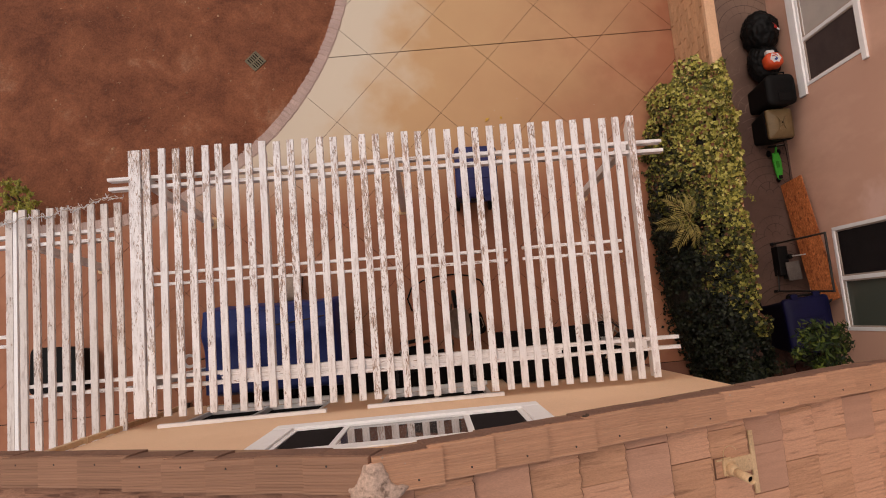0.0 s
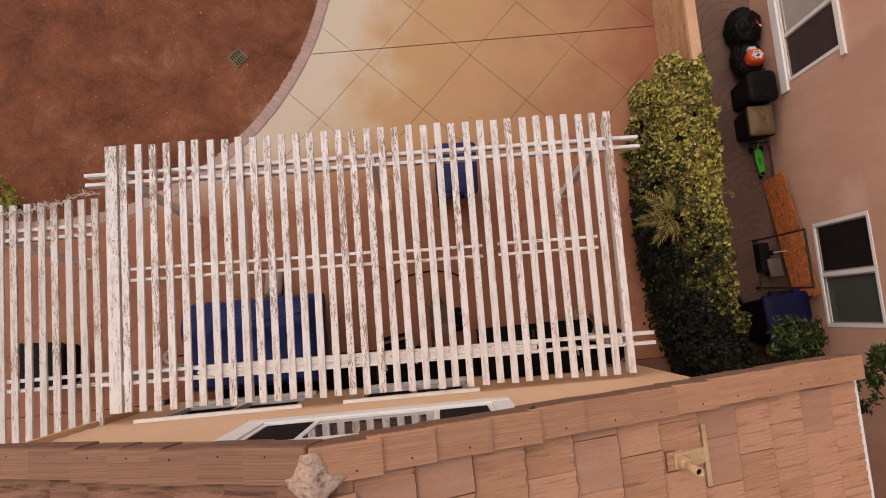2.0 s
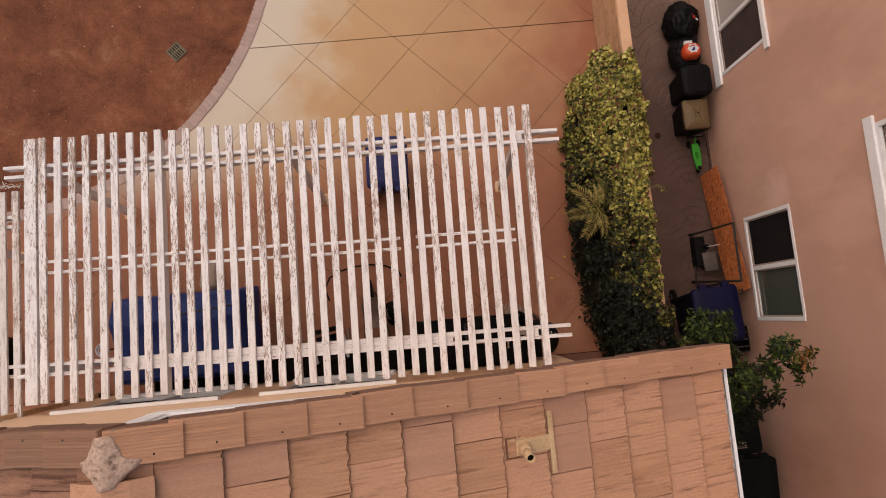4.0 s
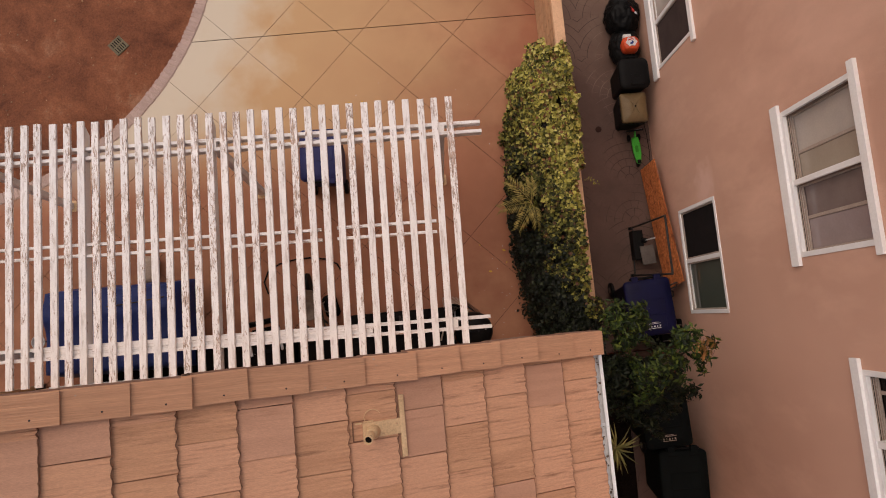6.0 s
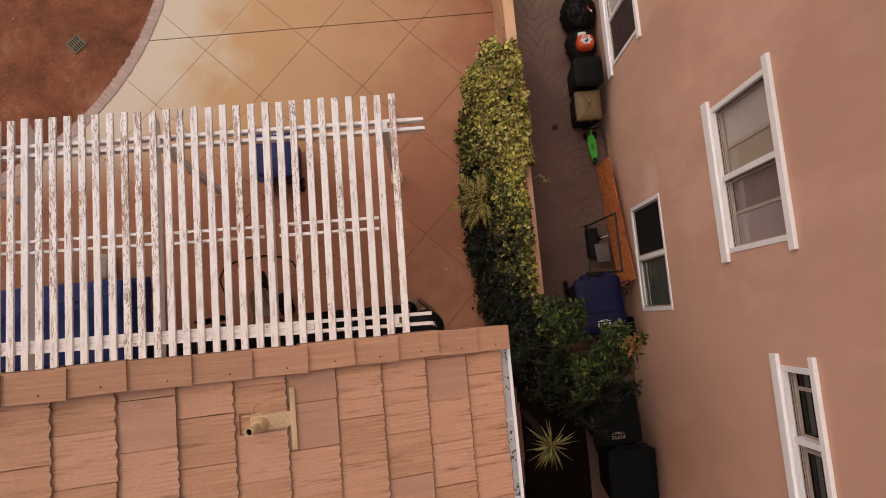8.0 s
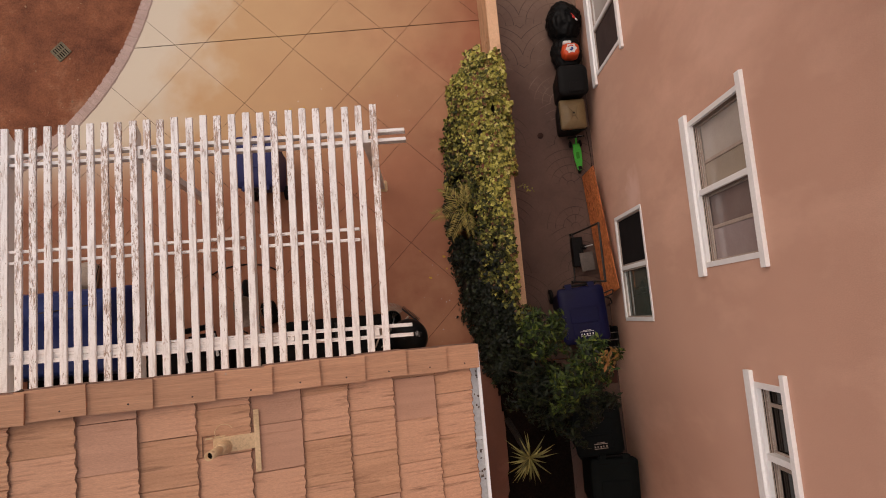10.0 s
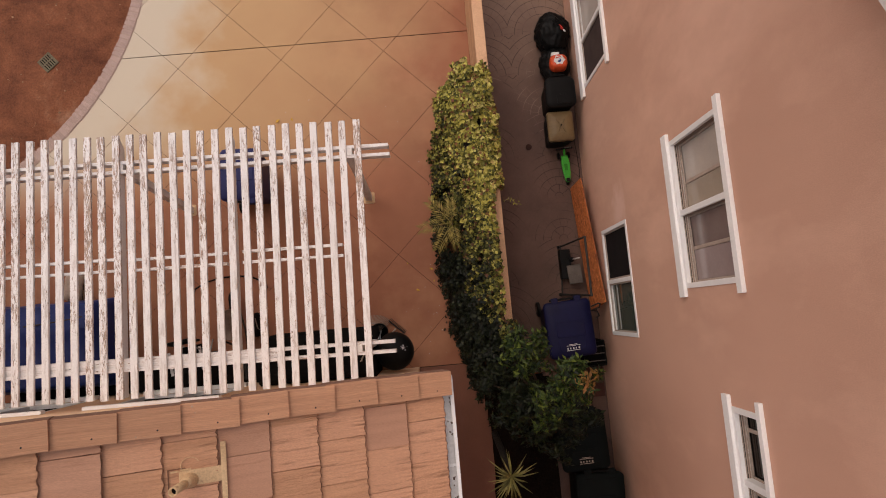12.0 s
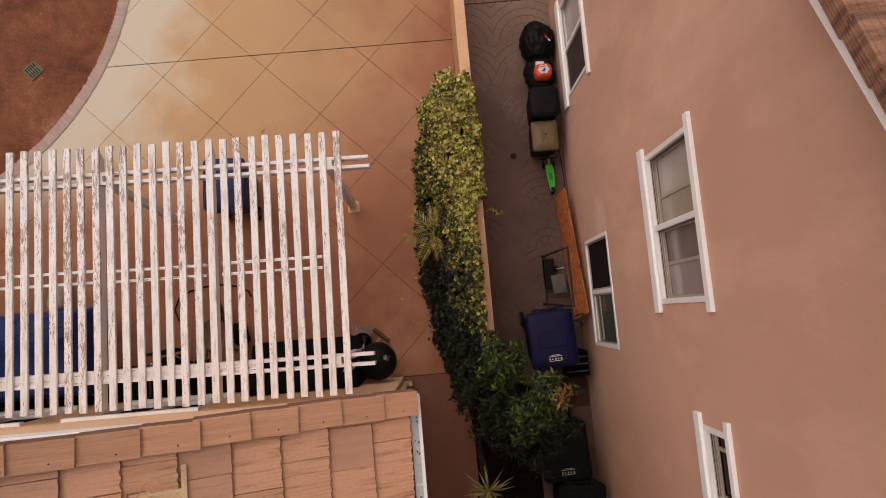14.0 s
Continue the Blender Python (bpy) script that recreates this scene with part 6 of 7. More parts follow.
# ---- bins, bags and clutter in the side path ----
def wheelie_bin(at, label, material, group="", turn=0.0, marks=True, w=0.68, d=0.84, h=1.04):
    """A two-wheeled bin: tapered body, domed lid with a raised panel, hinge bar, handle and wheels. Its front looks along -y."""
    bin_ = thing("wheelie_bin", at, label, "wheelie bin", group, turn=turn)
    body = loft([(rounded(w * 0.78, d * 0.72, 0.05), 0.06), (rounded(w * 0.80, d * 0.75, 0.05), 0.10), (rounded(w * 0.95, d * 0.93, 0.05), h - 0.12), (rounded(w * 0.98, d * 0.96, 0.05), h - 0.09)])
    smooth(part("body", body, M["blue_body"] if material is M["blue"] else material, bin_))
    rim = loft([(rounded(w, d, 0.06), h - 0.09), (rounded(w, d, 0.06), h - 0.05)])
    part("rim", rim, material, bin_)
    lid = loft([(rounded(w * 1.03, d * 1.0, 0.07), h - 0.05), (rounded(w * 1.03, d * 1.0, 0.07), h - 0.025), (rounded(w * 0.97, d * 0.94, 0.07), h + 0.005), (rounded(w * 0.70, d * 0.74, 0.06), h + 0.022)])
    lid_ob = smooth(part("lid", lid, material, bin_))
    part("panel", loft([(rounded(w * 0.64, d * 0.28, 0.03), h + 0.018), (rounded(w * 0.60, d * 0.25, 0.03), h + 0.030)]), material, lid_ob)
    part("panel", loft([(rounded(w * 0.60, d * 0.24, 0.03), h + 0.018), (rounded(w * 0.56, d * 0.21, 0.03), h + 0.028)]), material, lid_ob).matrix_local = pose(0, -d * 0.26, 0)
    for s in (-1, 1):
        part("lug", box(s * w * 0.25 - 0.05, s * w * 0.25 + 0.05, d * 0.47, d * 0.57, h - 0.06, h + 0.005, 0.01), material, bin_)
    if material is M["green"]:
        for s in (-1, 1):
            part("slot", box(s * w * 0.22 - 0.075, s * w * 0.22 + 0.075, d * 0.375, d * 0.425, h - 0.01, h + 0.0155, 0.004), M["dark"], lid_ob, "dark grip opening")
    part("handle", tube([(-w * 0.36, d * 0.53, h - 0.03), (w * 0.36, d * 0.53, h - 0.03)], 0.016, sides=10), M["black"], bin_)
    for s in (-1, 1):
        wheel = part("wheel", lathe([(0.10, -0.03), (0.12, -0.02), (0.12, 0.02), (0.10, 0.03)], sides=20), M["black"], bin_)
        wheel.matrix_local = pose(s * w * 0.42, d * 0.40, 0.12, 0, 90, 0)
        part("hub", lathe([(0.05, -0.034), (0.05, 0.034)], sides=14), M["grey"], wheel)
    if marks:
        # unreadable white lettering between two rules, low on the lid
        for k in range(5):
            x = -0.085 + 0.042 * k
            part("mark", box(x - 0.010, x + 0.010 - 0.006 * (k % 2), -d * 0.352, -d * 0.352 + 0.024, h + 0.010, h + 0.0305, 0.0), M["rail"] if material is M["green"] else M["white"], bin_, "white printed bar")
        for y, half in ((-d * 0.375, 0.10), (-d * 0.295, 0.10), (-d * 0.275, 0.06)):
            part("mark", box(-half, half, y, y + 0.007, h + 0.012, h + 0.0325, 0.0), M["rail"] if material is M["green"] else M["white"], bin_, "white printed rule")
    return bin_


wheelie_bin((5.36, -0.30, 0), "dark blue wheelie bin with white lid lettering on the path", M["blue"], "bins in the side path", turn=3)
wheelie_bin((5.38, -1.93, 0), "dark green wheelie bin with worn white lettering", M["green"], "bins in the side path", turn=2)
wheelie_bin((5.55, -2.82, 0), "very dark green wheelie bin beside the wall", M["green"], "bins in the side path", turn=-2, marks=False)
wheelie_bin((0.62, 2.45, 0), "faded blue wheelie bin standing under the pergola edge", M["blue_faded"], "", turn=178, w=0.62, d=0.80)

# stacked grey crates behind the blue bin, and a rusty sheet
for k in range(4):
    crate = thing("crate", (5.78, -0.72, 0.02 + 0.16 * k), "dark grey slatted plastic crate in a stack by the wall", "crate", "stacked crates", turn=4 - k)
    part("tray", loft([(rounded(0.30, 0.36, 0.03), 0.0), (rounded(0.34, 0.40, 0.03), 0.135), (rounded(0.30, 0.36, 0.03), 0.135), (rounded(0.27, 0.33, 0.03), 0.02)]), M["cover"], crate)
    for j in range(3):
        part("slat", box(-0.16, 0.16, -0.125 + 0.11 * j, -0.11 + 0.11 * j, 0.125, 0.140, 0.004), M["grey"], crate)
sheet = thing("rusty_panel", (5.82, -1.22, 0), "rust-red flat panel lying between the bins", "panel")
part("panel", box(-0.22, 0.20, -0.24, 0.24, 0.0, 0.03, 0.006), mat("rust_red_panel", (0.070, 0.021, 0.014), (0.042, 0.013, 0.009), 5.0), sheet)
part("batten", box(-0.20, 0.18, -0.03, 0.03, 0.03, 0.05, 0.004), M["bark"], sheet)


def rubbish_bag(at, size, label, seed):
    bag = thing("rubbish_bag", at, label, "rubbish bag", "bags by the wall")
    bm = bmesh.new()
    bmesh.ops.create_icosphere(bm, subdivisions=5, radius=1.0)
    for v in bm.verts:
        d = v.co.normalized()
        crease = 0.16 * abs(noise.noise(d * 3.1 + Vector((seed, 0, 0)))) + 0.10 * abs(noise.noise(d * 7.0 + Vector((0, seed, 0))))
        r = 1.0 - crease + 0.10 * noise.noise(d * 1.6 + Vector((0, 0, seed)))
        z = d.z * r
        v.co = Vector((d.x * r * size[0], d.y * r * size[1], max(0.0, (z + 0.75) / 1.75) * size[2]))
    smooth(part("sack", bm, M["bag"], bag))
    knot = bmesh.new()
    for k in range(9):
        a = k * 0.7
        tube([(0.0, 0.0, 0.0), (0.03 * math.cos(a), 0.03 * math.sin(a), 0.04), (0.075 * math.cos(a + 0.3), 0.075 * math.sin(a + 0.3), 0.06 + 0.01 * (k % 3))], 0.013, knot, 5, ends=0.006)
    part("knot", knot, M["bag"], bag).matrix_local = pose(0.02, 0.06, size[2] - 0.04)
    return bag


rubbish_bag((5.74, 4.62, 0), (0.31, 0.36, 0.52), "large creased black rubbish bag against the wall", 1.3)
rubbish_bag((5.74, 4.08, 0), (0.28, 0.34, 0.44), "smaller black rubbish bag against the wall", 5.7)
bottle = thing("spray_bottle", (5.80, 4.66, 0.47), "small pink and white bottle lying on a black bag", "bottle", turn=35, tip=76)
smooth(part("bottle", lathe([(0.022, 0.0), (0.026, 0.01), (0.026, 0.09), (0.012, 0.12), (0.012, 0.14)], sides=16), M["red"], bottle))
smooth(part("cap", lathe([(0.014, 0.138), (0.014, 0.175), (0.008, 0.19)], sides=14), M["white"], bottle, "pale cap"))
tub = thing("detergent_tub", (5.74, 3.98, 0.36), "orange detergent tub with a round white label on a bag", "detergent tub", tip=-14)
smooth(part("tub", loft([(rounded(0.24, 0.20, 0.08), 0.0), (rounded(0.28, 0.25, 0.09), 0.04), (rounded(0.28, 0.25, 0.09), 0.17), (rounded(0.22, 0.20, 0.08), 0.20)]), M["orange"], tub))
part("label", prism([(-0.095, -0.02), (-0.06, -0.06), (-0.05, -0.092), (0.0, -0.075), (0.045, -0.09), (0.07, -0.04), (0.10, -0.01), (0.075, 0.03), (0.06, 0.082), (0.01, 0.07), (-0.045, 0.085), (-0.06, 0.04)], 0.198, 0.204), M["white"], tub, "white printed label")
part("badge", prism([(-0.03, -0.045), (0.01, -0.052), (0.035, -0.02), (0.028, 0.012), (0.0, 0.018), (0.008, -0.012), (-0.022, -0.018)], 0.203, 0.208), M["tarp"], tub, "blue printed shape")
part("badge", prism([(-0.055, 0.022), (0.02, 0.040), (0.045, 0.030), (0.040, 0.050), (0.01, 0.058), (-0.05, 0.040)], 0.203, 0.209), M["red"], tub, "red printed band")
part("cap", box(-0.11, 0.03, 0.09, 0.17, 0.10, 0.19, 0.025), M["white"], tub, "white cap")

tote = thing("storage_tote", (5.68, 3.45, 0), "black lidded storage tote beside the wall", "storage tote")
part("body", loft([(rounded(0.38, 0.40, 0.05), 0.0), (rounded(0.45, 0.48, 0.06), 0.62)]), M["black"], tote)
lid = smooth(part("lid", loft([(rounded(0.49, 0.51, 0.10), 0.62), (rounded(0.49, 0.51, 0.10), 0.65), (rounded(0.45, 0.47, 0.10), 0.685), (rounded(0.30, 0.30, 0.06), 0.70)]), M["black"], tote))
arch = [(-0.10, -0.16), (0.10, -0.16), (0.105, -0.03), (0.085, 0.015), (0.045, 0.035), (-0.045, 0.035), (-0.085, 0.015), (-0.105, -0.03)]
part("panel", prism(arch, 0.69, 0.712), M["black"], lid, "arched raised panel").matrix_local = pose(0.03, -0.04, 0)
part("latch", box(-0.05, 0.06, -0.02, 0.012, 0.70, 0.722, 0.004), M["bag"], lid).matrix_local = pose(0.03, -0.04, 0)
part("handle", tube([(-0.10, 0.255, 0.62), (-0.10, 0.285, 0.64), (0.10, 0.285, 0.64), (0.10, 0.255, 0.62)], 0.012, sides=8), M["black"], tote)

can = thing("storage_bin", (5.65, 2.92, 0), "dark bin with an olive-tan ribbed lid on the path", "storage bin")
part("body", loft([(rounded(0.34, 0.42, 0.05), 0.0), (rounded(0.44, 0.52, 0.05), 0.50)]), M["black"], can, "black body")
lid = smooth(part("lid", loft([(rounded(0.42, 0.49, 0.04), 0.50), (rounded(0.42, 0.49, 0.04), 0.545), (rounded(0.39, 0.46, 0.04), 0.565), (rounded(0.16, 0.24, 0.03), 0.605), (rounded(0.13, 0.21, 0.03), 0.605)]), M["olive"], can, "olive-tan lid"))
for s in (-1, 1):
    part("rib", tube([(s * 0.07, 0.10, 0.606), (s * 0.035, 0.05, 0.612), (s * 0.030, -0.05, 0.612), (s * 0.06, -0.11, 0.600)], 0.010, sides=7), M["olive"], lid)
part("boss", box(-0.016, 0.016, -0.05, 0.05, 0.600, 0.620, 0.006), M["olive"], lid)
part("knob", lathe([(0.012, 0.61), (0.012, 0.632), (0.0001, 0.634)], sides=12), M["black"], lid, "dark knob")

# bright green kick scooter lying by the wall
scoot = thing("kick_scooter", (5.76, 2.36, 0.06), "bright green kick scooter with a black handlebar on the path", "kick scooter", turn=3)
deck = [(-0.055, 0.18), (0.055, 0.18), (0.068, 0.05), (0.060, -0.12), (0.036, -0.26), (0.0, -0.285), (-0.036, -0.26), (-0.060, -0.12), (-0.068, 0.05)]
bm = prism(deck[::-1], 0.03, 0.062)
bmesh.ops.bevel(bm, geom=bm.edges[:], offset=0.008, segments=2, affect="EDGES")
part("deck", bm, M["lime"], scoot)
part("grip_pad", loft([(rounded(0.06, 0.12, 0.02), 0.058), (rounded(0.05, 0.11, 0.02), 0.068)]), mat("green_grip_pad", (0.03, 0.24, 0.02)), scoot).matrix_local = pose(0, -0.02, 0)
part("brake", box(-0.03, 0.03, -0.27, -0.21, 0.06, 0.085, 0.01), M["black"], scoot)
for x in (-0.085, 0.085):
    part("wheel", lathe([(0.045, -0.018), (0.055, -0.010), (0.055, 0.010), (0.045, 0.018)], sides=18), M["black"], scoot).matrix_local = pose(x, 0.19, 0.0, 0, 90, 0)
part("wheel", lathe([(0.035, -0.018), (0.045, -0.010), (0.045, 0.010), (0.035, 0.018)], sides=18), M["black"], scoot).matrix_local = pose(0, -0.27, -0.012, 0, 90, 0)
part("column", tube([(0, 0.17, 0.05), (0, 0.22, 0.09), (0.0, 0.27, 0.11)], 0.017, sides=10), M["lime"], scoot)
part("handlebar", tube([(-0.14, 0.28, 0.115), (0.14, 0.28, 0.115)], 0.016, sides=8), M["black"], scoot)
# thin metal strip put on top for the bar's shine
part("shine_strip", tube([(0.0, 0.292, 0.128), (0.12, 0.292, 0.128)], 0.006, sides=6), M["metal"], scoot, "bare metal strip painting the handlebar's shine")

# strand board leaning on the wall
a, b, c, d = Vector((5.83, 1.99, 0.0)), Vector((5.90, 2.06, 0.49)), Vector((5.995, 0.05, 0.83)), Vector((5.865, -0.07, 0.40))
bm = bmesh.new()
norm = (b - a).cross(d - a).normalized() * 0.015
low = [bm.verts.new(p) for p in (a, b, c, d)]
high = [bm.verts.new(p - norm if norm.x > 0 else p + norm) for p in (a, b, c, d)]
bm.faces.new(low)
bm.faces.new(high[::-1])
for k in range(4):
    bm.faces.new((low[k], low[(k + 1) % 4], high[(k + 1) % 4], high[k]))
strand = thing("strand_board", (5.86, 1.0, 0), "orange strand-board offcut leaning against the wall", "board")
part("sheet", bm, M["osb"], strand).matrix_local = Matrix.Translation((-5.86, -1.0, 0))

# black folding work stand in front of the board
stand = thing("work_stand", (5.58, 0.60, 0), "black steel folding stand with a grey plate and knob", "work stand")
for foot, head in (((-0.06, 0.415, 0.02), (0.11, 0.435, 1.18)), ((-0.11, -0.366, 0.02), (0.119, -0.437, 1.17))):
    part("leg", tube([foot, head], 0.016, sides=8), M["steel"], stand)
    part("foot", box(-0.035, 0.025, -0.022, 0.022, -0.02, 0.04, 0.008), M["black"], stand, "rubber foot").matrix_local = pose(*foot)
part("rail", tube([(0.11, 0.445, 1.18), (0.119, -0.447, 1.17)], 0.018, sides=8), M["steel"], stand)
part("cross_bar", tube([(-0.05, 0.415, 0.10), (-0.10, -0.366, 0.10)], 0.013, sides=8), M["steel"], stand)
part("side_plate", box(-0.09, 0.08, -0.12, 0.36, 0.0, 0.19, 0.012), M["black"], stand)
part("plate", box(-0.004, 0.218, -0.22, 0.085, 0.215, 0.243, 0.008, m=Matrix.Rotation(radians(4), 4, "Z")), M["grey"], stand, "flat grey metal plate")
part("bracket", box(0.06, 0.16, -0.18, 0.05, 0.0, 0.215, 0.006), M["steel"], stand)
knob = smooth(part("knob", lathe([(0.042, 0.185), (0.042, 0.25), (0.025, 0.275), (0.0001, 0.28)], sides=18), M["black"], stand))
knob.matrix_local = pose(0.085, 0.18, 0)
part("lever", tube([(0.005, 0.0, 0.26), (0.055, -0.005, 0.565)], 0.010, sides=7), M["white"], knob, "white lever")
chair_frame = thing("tube_frame", (5.86, 0.0, 0), "bent black steel tube frame against the wall", "tube frame")
part("tube", tube([(-0.10, 0.0, 0.78), (0.02, 0.04, 0.80), (0.06, 0.03, 0.72), (0.07, -0.02, 0.62), (-0.04, -0.06, 0.58), (-0.16, -0.05, 0.58)], 0.011, sides=7), M["steel"], chair_frame)
part("tube", tube([(-0.04, -0.06, 0.58), (0.06, -0.09, 0.50), (0.13, -0.16, 0.30), (0.15, -0.20, 0.0)], 0.011, sides=7), M["steel"], chair_frame)
cable = thing("cable", (5.98, 2.3, 0), "thin black cable lying along the wall foot", "cable")
part("cord", tube([(-0.02, 0.55, 0.02), (0.0, 0.3, 0.04), (0.02, 0.0, 0.02), (0.0, -0.35, 0.02)], 0.006, sides=6), M["black"], cable)

# ---- things kept under the pergolas ----
# blue tarpaulin over a long table
tx0, tx1, ty0, ty1, tz = -3.64, -1.70, -0.52, 0.72, 0.98
bm = bmesh.new()
nx, ny = 40, 30
grid = []
for i in range(nx + 1):
    col = []
    for j in range(ny + 1):
        u, v = i / nx, j / ny
        x, y = tx0 - 0.07 + (tx1 - tx0 + 0.14) * u, ty0 - 0.07 + (ty1 - ty0 + 0.14) * v
        inside = min(x - tx0, tx1 - x, y - ty0, ty1 - y)
        drop = 0.0 if inside > 0.02 else min(1.0, (0.02 - inside) / 0.09)
        fold = 0.025 * math.sin((x * 5 + y * 3) * 2.2) * (1 - drop) + 0.02 * noise.noise((x * 3, y * 3, 0))
        z = tz + 0.04 + fold + 0.10 * math.exp(-((y - 0.35) ** 2) * 40) * (1 - drop) - 0.05 * abs(v - 0.5)
        z = z * (1 - drop) + drop * (0.30 + 0.05 * noise.noise((x * 4, y * 4, 2)))
        wav = 0.010 * drop * math.sin(11 * (x + y))
        col.append(bm.verts.new((x + wav, y + wav, z)))
    grid.append(col)
for i in range(nx):
    for j in range(ny):
        bm.faces.new((grid[i][j], grid[i + 1][j], grid[i + 1][j + 1], grid[i][j + 1]))
cover = thing("tarpaulin", (0, 0, 0), "creased blue tarpaulin spread over a long table", "tarpaulin")
smooth(part("sheet", bm, M["tarp"], cover))
part("cord", tube([(-2.65, 0.42, 1.11), (-2.3, 0.44, 1.13), (-2.0, 0.47, 1.12), (-1.82, 0.50, 1.07)], 0.010, sides=6), M["bark"], cover, "brown tie cord")
table = thing("long_table", (-2.67, 0.1, 0), "long table hidden under a blue tarpaulin", "table")
part("top", box(-0.93, 0.93, -0.58, 0.58, tz - 0.06, tz - 0.02, 0.01), M["grey"], table)
for x in (-0.85, 0.85):
    for y in (-0.5, 0.5):
        part("leg", box(x - 0.03, x + 0.03, y - 0.03, y + 0.03, 0.0, tz - 0.06, 0.005), M["grey"], table)

# black kettle barbecue
grill = thing("kettle_barbecue", (2.72, -0.42, 0), "black kettle barbecue beside the house wall", "barbecue")
smooth(part("bowl", lathe([(0.06, 0.44), (0.20, 0.50), (0.275, 0.62), (0.285, 0.68)], sides=36), M["black"], grill))
dome = smooth(part("lid", lathe([(0.292, 0.68), (0.290, 0.70), (0.265, 0.80), (0.20, 0.875), (0.10, 0.915), (0.0001, 0.925)], sides=36), M["bag"], grill, "glossy black domed lid"))
part("handle", tube([(-0.06, 0, 0.92), (-0.05, 0, 0.965), (0.05, 0, 0.965), (0.06, 0, 0.92)], 0.010, sides=8), M["black"], dome)
for k in range(3):
    a = radians(90 + 120 * k)
    part("leg", tube([(0.14 * math.cos(a), 0.14 * math.sin(a), 0.52), (0.27 * math.cos(a), 0.27 * math.sin(a), 0.0)], 0.012, sides=8), M["metal"], grill)
# small white flakes paint the highlight on the glossy lid
bm = bmesh.new()
rng = random.Random(31)
for k in range(16):
    s = rng.uniform(0.004, 0.010)
    box(-s, s, -s, s, 0, 0.003, 0.0, bm, pose(0.13 + rng.gauss(0, 0.03), 0.06 + rng.gauss(0, 0.02), 0.901, rng.uniform(-20, 20), 25, 0))
tagged(part("droppings", bm, M["white"], dome, "white flecks standing in for glints on the lid"), kind="stuff")


def leaning(name, foot, top, label, category):
    """A tool whose handle runs from its head on the ground up to the wall; returns it with a frame along the handle."""
    tool = thing(name, foot, label, category, "garden tools")
    way = Vector(top) - Vector(foot)
    part("handle", tube([(0, 0, 0.02), way * 0.5 + Vector((0, 0, -0.004)), way], 0.013, sides=8), M["rope"], tool, "pale wooden handle")
    flat = Vector((way.x, way.y, 0)).normalized()
    return tool, flat, Vector((-flat.y, flat.x, 0))


tool, flat, across = leaning("leaf_rake", (2.31, -0.20, 0.16), (2.14, -0.735, 1.25), "leaf rake with pale wire tines leaning on the house", "rake")
for k in range(17):
    f_ = (k - 8) / 8
    hub = Vector((0, 0, 0.02))
    tip_ = across * (0.19 * f_) - flat * (0.36 - 0.05 * f_ * f_) + Vector((0.06, 0.0, -0.12))
    part("tine", tube([hub, hub.lerp(tip_, 0.7) + Vector((0, 0, 0.02)), tip_, tip_ + Vector((0, 0, -0.03))], 0.0045, sides=5), M["rope"], tool)
part("brace", tube([across * -0.12 - flat * 0.22 + Vector((0.04, 0, -0.035)), across * 0.12 - flat * 0.22 + Vector((0.04, 0, -0.035))], 0.006, sides=6), M["metal"], tool)
tool, flat, across = leaning("garden_rake", (2.71, -0.09, 0.05), (2.12, -0.735, 1.20), "garden rake with a dark toothed head leaning on the house", "rake")
part("head", tube([across * -0.165 - flat * 0.03, across * 0.165 - flat * 0.03], 0.012, sides=8), M["steel"], tool)
for k in range(14):
    p = across * (-0.16 + 0.32 * k / 13) - flat * 0.03
    part("tooth", tube([p, p - flat * 0.045, p - flat * 0.055 + Vector((0, 0, -0.03))], 0.005, sides=5), M["steel"], tool)
bucket = thing("bucket", (2.46, -0.12, 0), "black plastic bucket with pale sticks beside the barbecue", "bucket")
smooth(part("pail", lathe([(0.105, 0.0), (0.135, 0.27), (0.145, 0.27), (0.145, 0.29), (0.125, 0.29), (0.10, 0.03)], sides=26), M["black"], bucket))
for k, (x, y) in enumerate(((-0.10, -0.14), (0.02, -0.16), (-0.04, -0.18))):
    part("stick", tube([(0.02 * k - 0.02, 0.02, 0.04), (x, y, 0.44 + 0.05 * k)], 0.009, sides=6), M["white"], bucket, "pale plastic stick")

# covered sofa, and black bench forms added for clutter and shade along the wall
sofa = thing("covered_sofa", (1.60, -0.37, 0), "outdoor sofa under a creased black cover against the house", "sofa")
side_view = [(-0.365, 0.0), (-0.365, 1.10), (-0.33, 1.16), (-0.20, 1.14), (-0.12, 0.62), (-0.05, 0.55), (0.30, 0.52), (0.345, 0.46), (0.36, 0.0)]
bm = bmesh.new()
cuts = [[bm.verts.new((x, y, z)) for y, z in side_view] for x in [-0.84 + 0.084 * k for k in range(21)]]
for a, b in zip(cuts, cuts[1:]):
    for k in range(len(side_view) - 1):
        bm.faces.new((a[k], a[k + 1], b[k + 1], b[k]))
bm.faces.new(cuts[0])
bm.faces.new(cuts[-1][::-1])
for v in bm.verts:
    v.co += Vector((noise.noise(v.co * 6), 0.6 * noise.noise(v.co * 6 + Vector((3, 0, 0))), noise.noise(v.co * 5))) * 0.025
    v.co.z, v.co.y = max(0.0, v.co.z), max(-0.37, v.co.y)
smooth(part("cover", bm, M["cover"], sofa, "creased black cover"))
part("strap", box(-0.02, 0.02, -0.02, 0.28, 0.545, 0.575, 0.003), M["steel"], sofa)
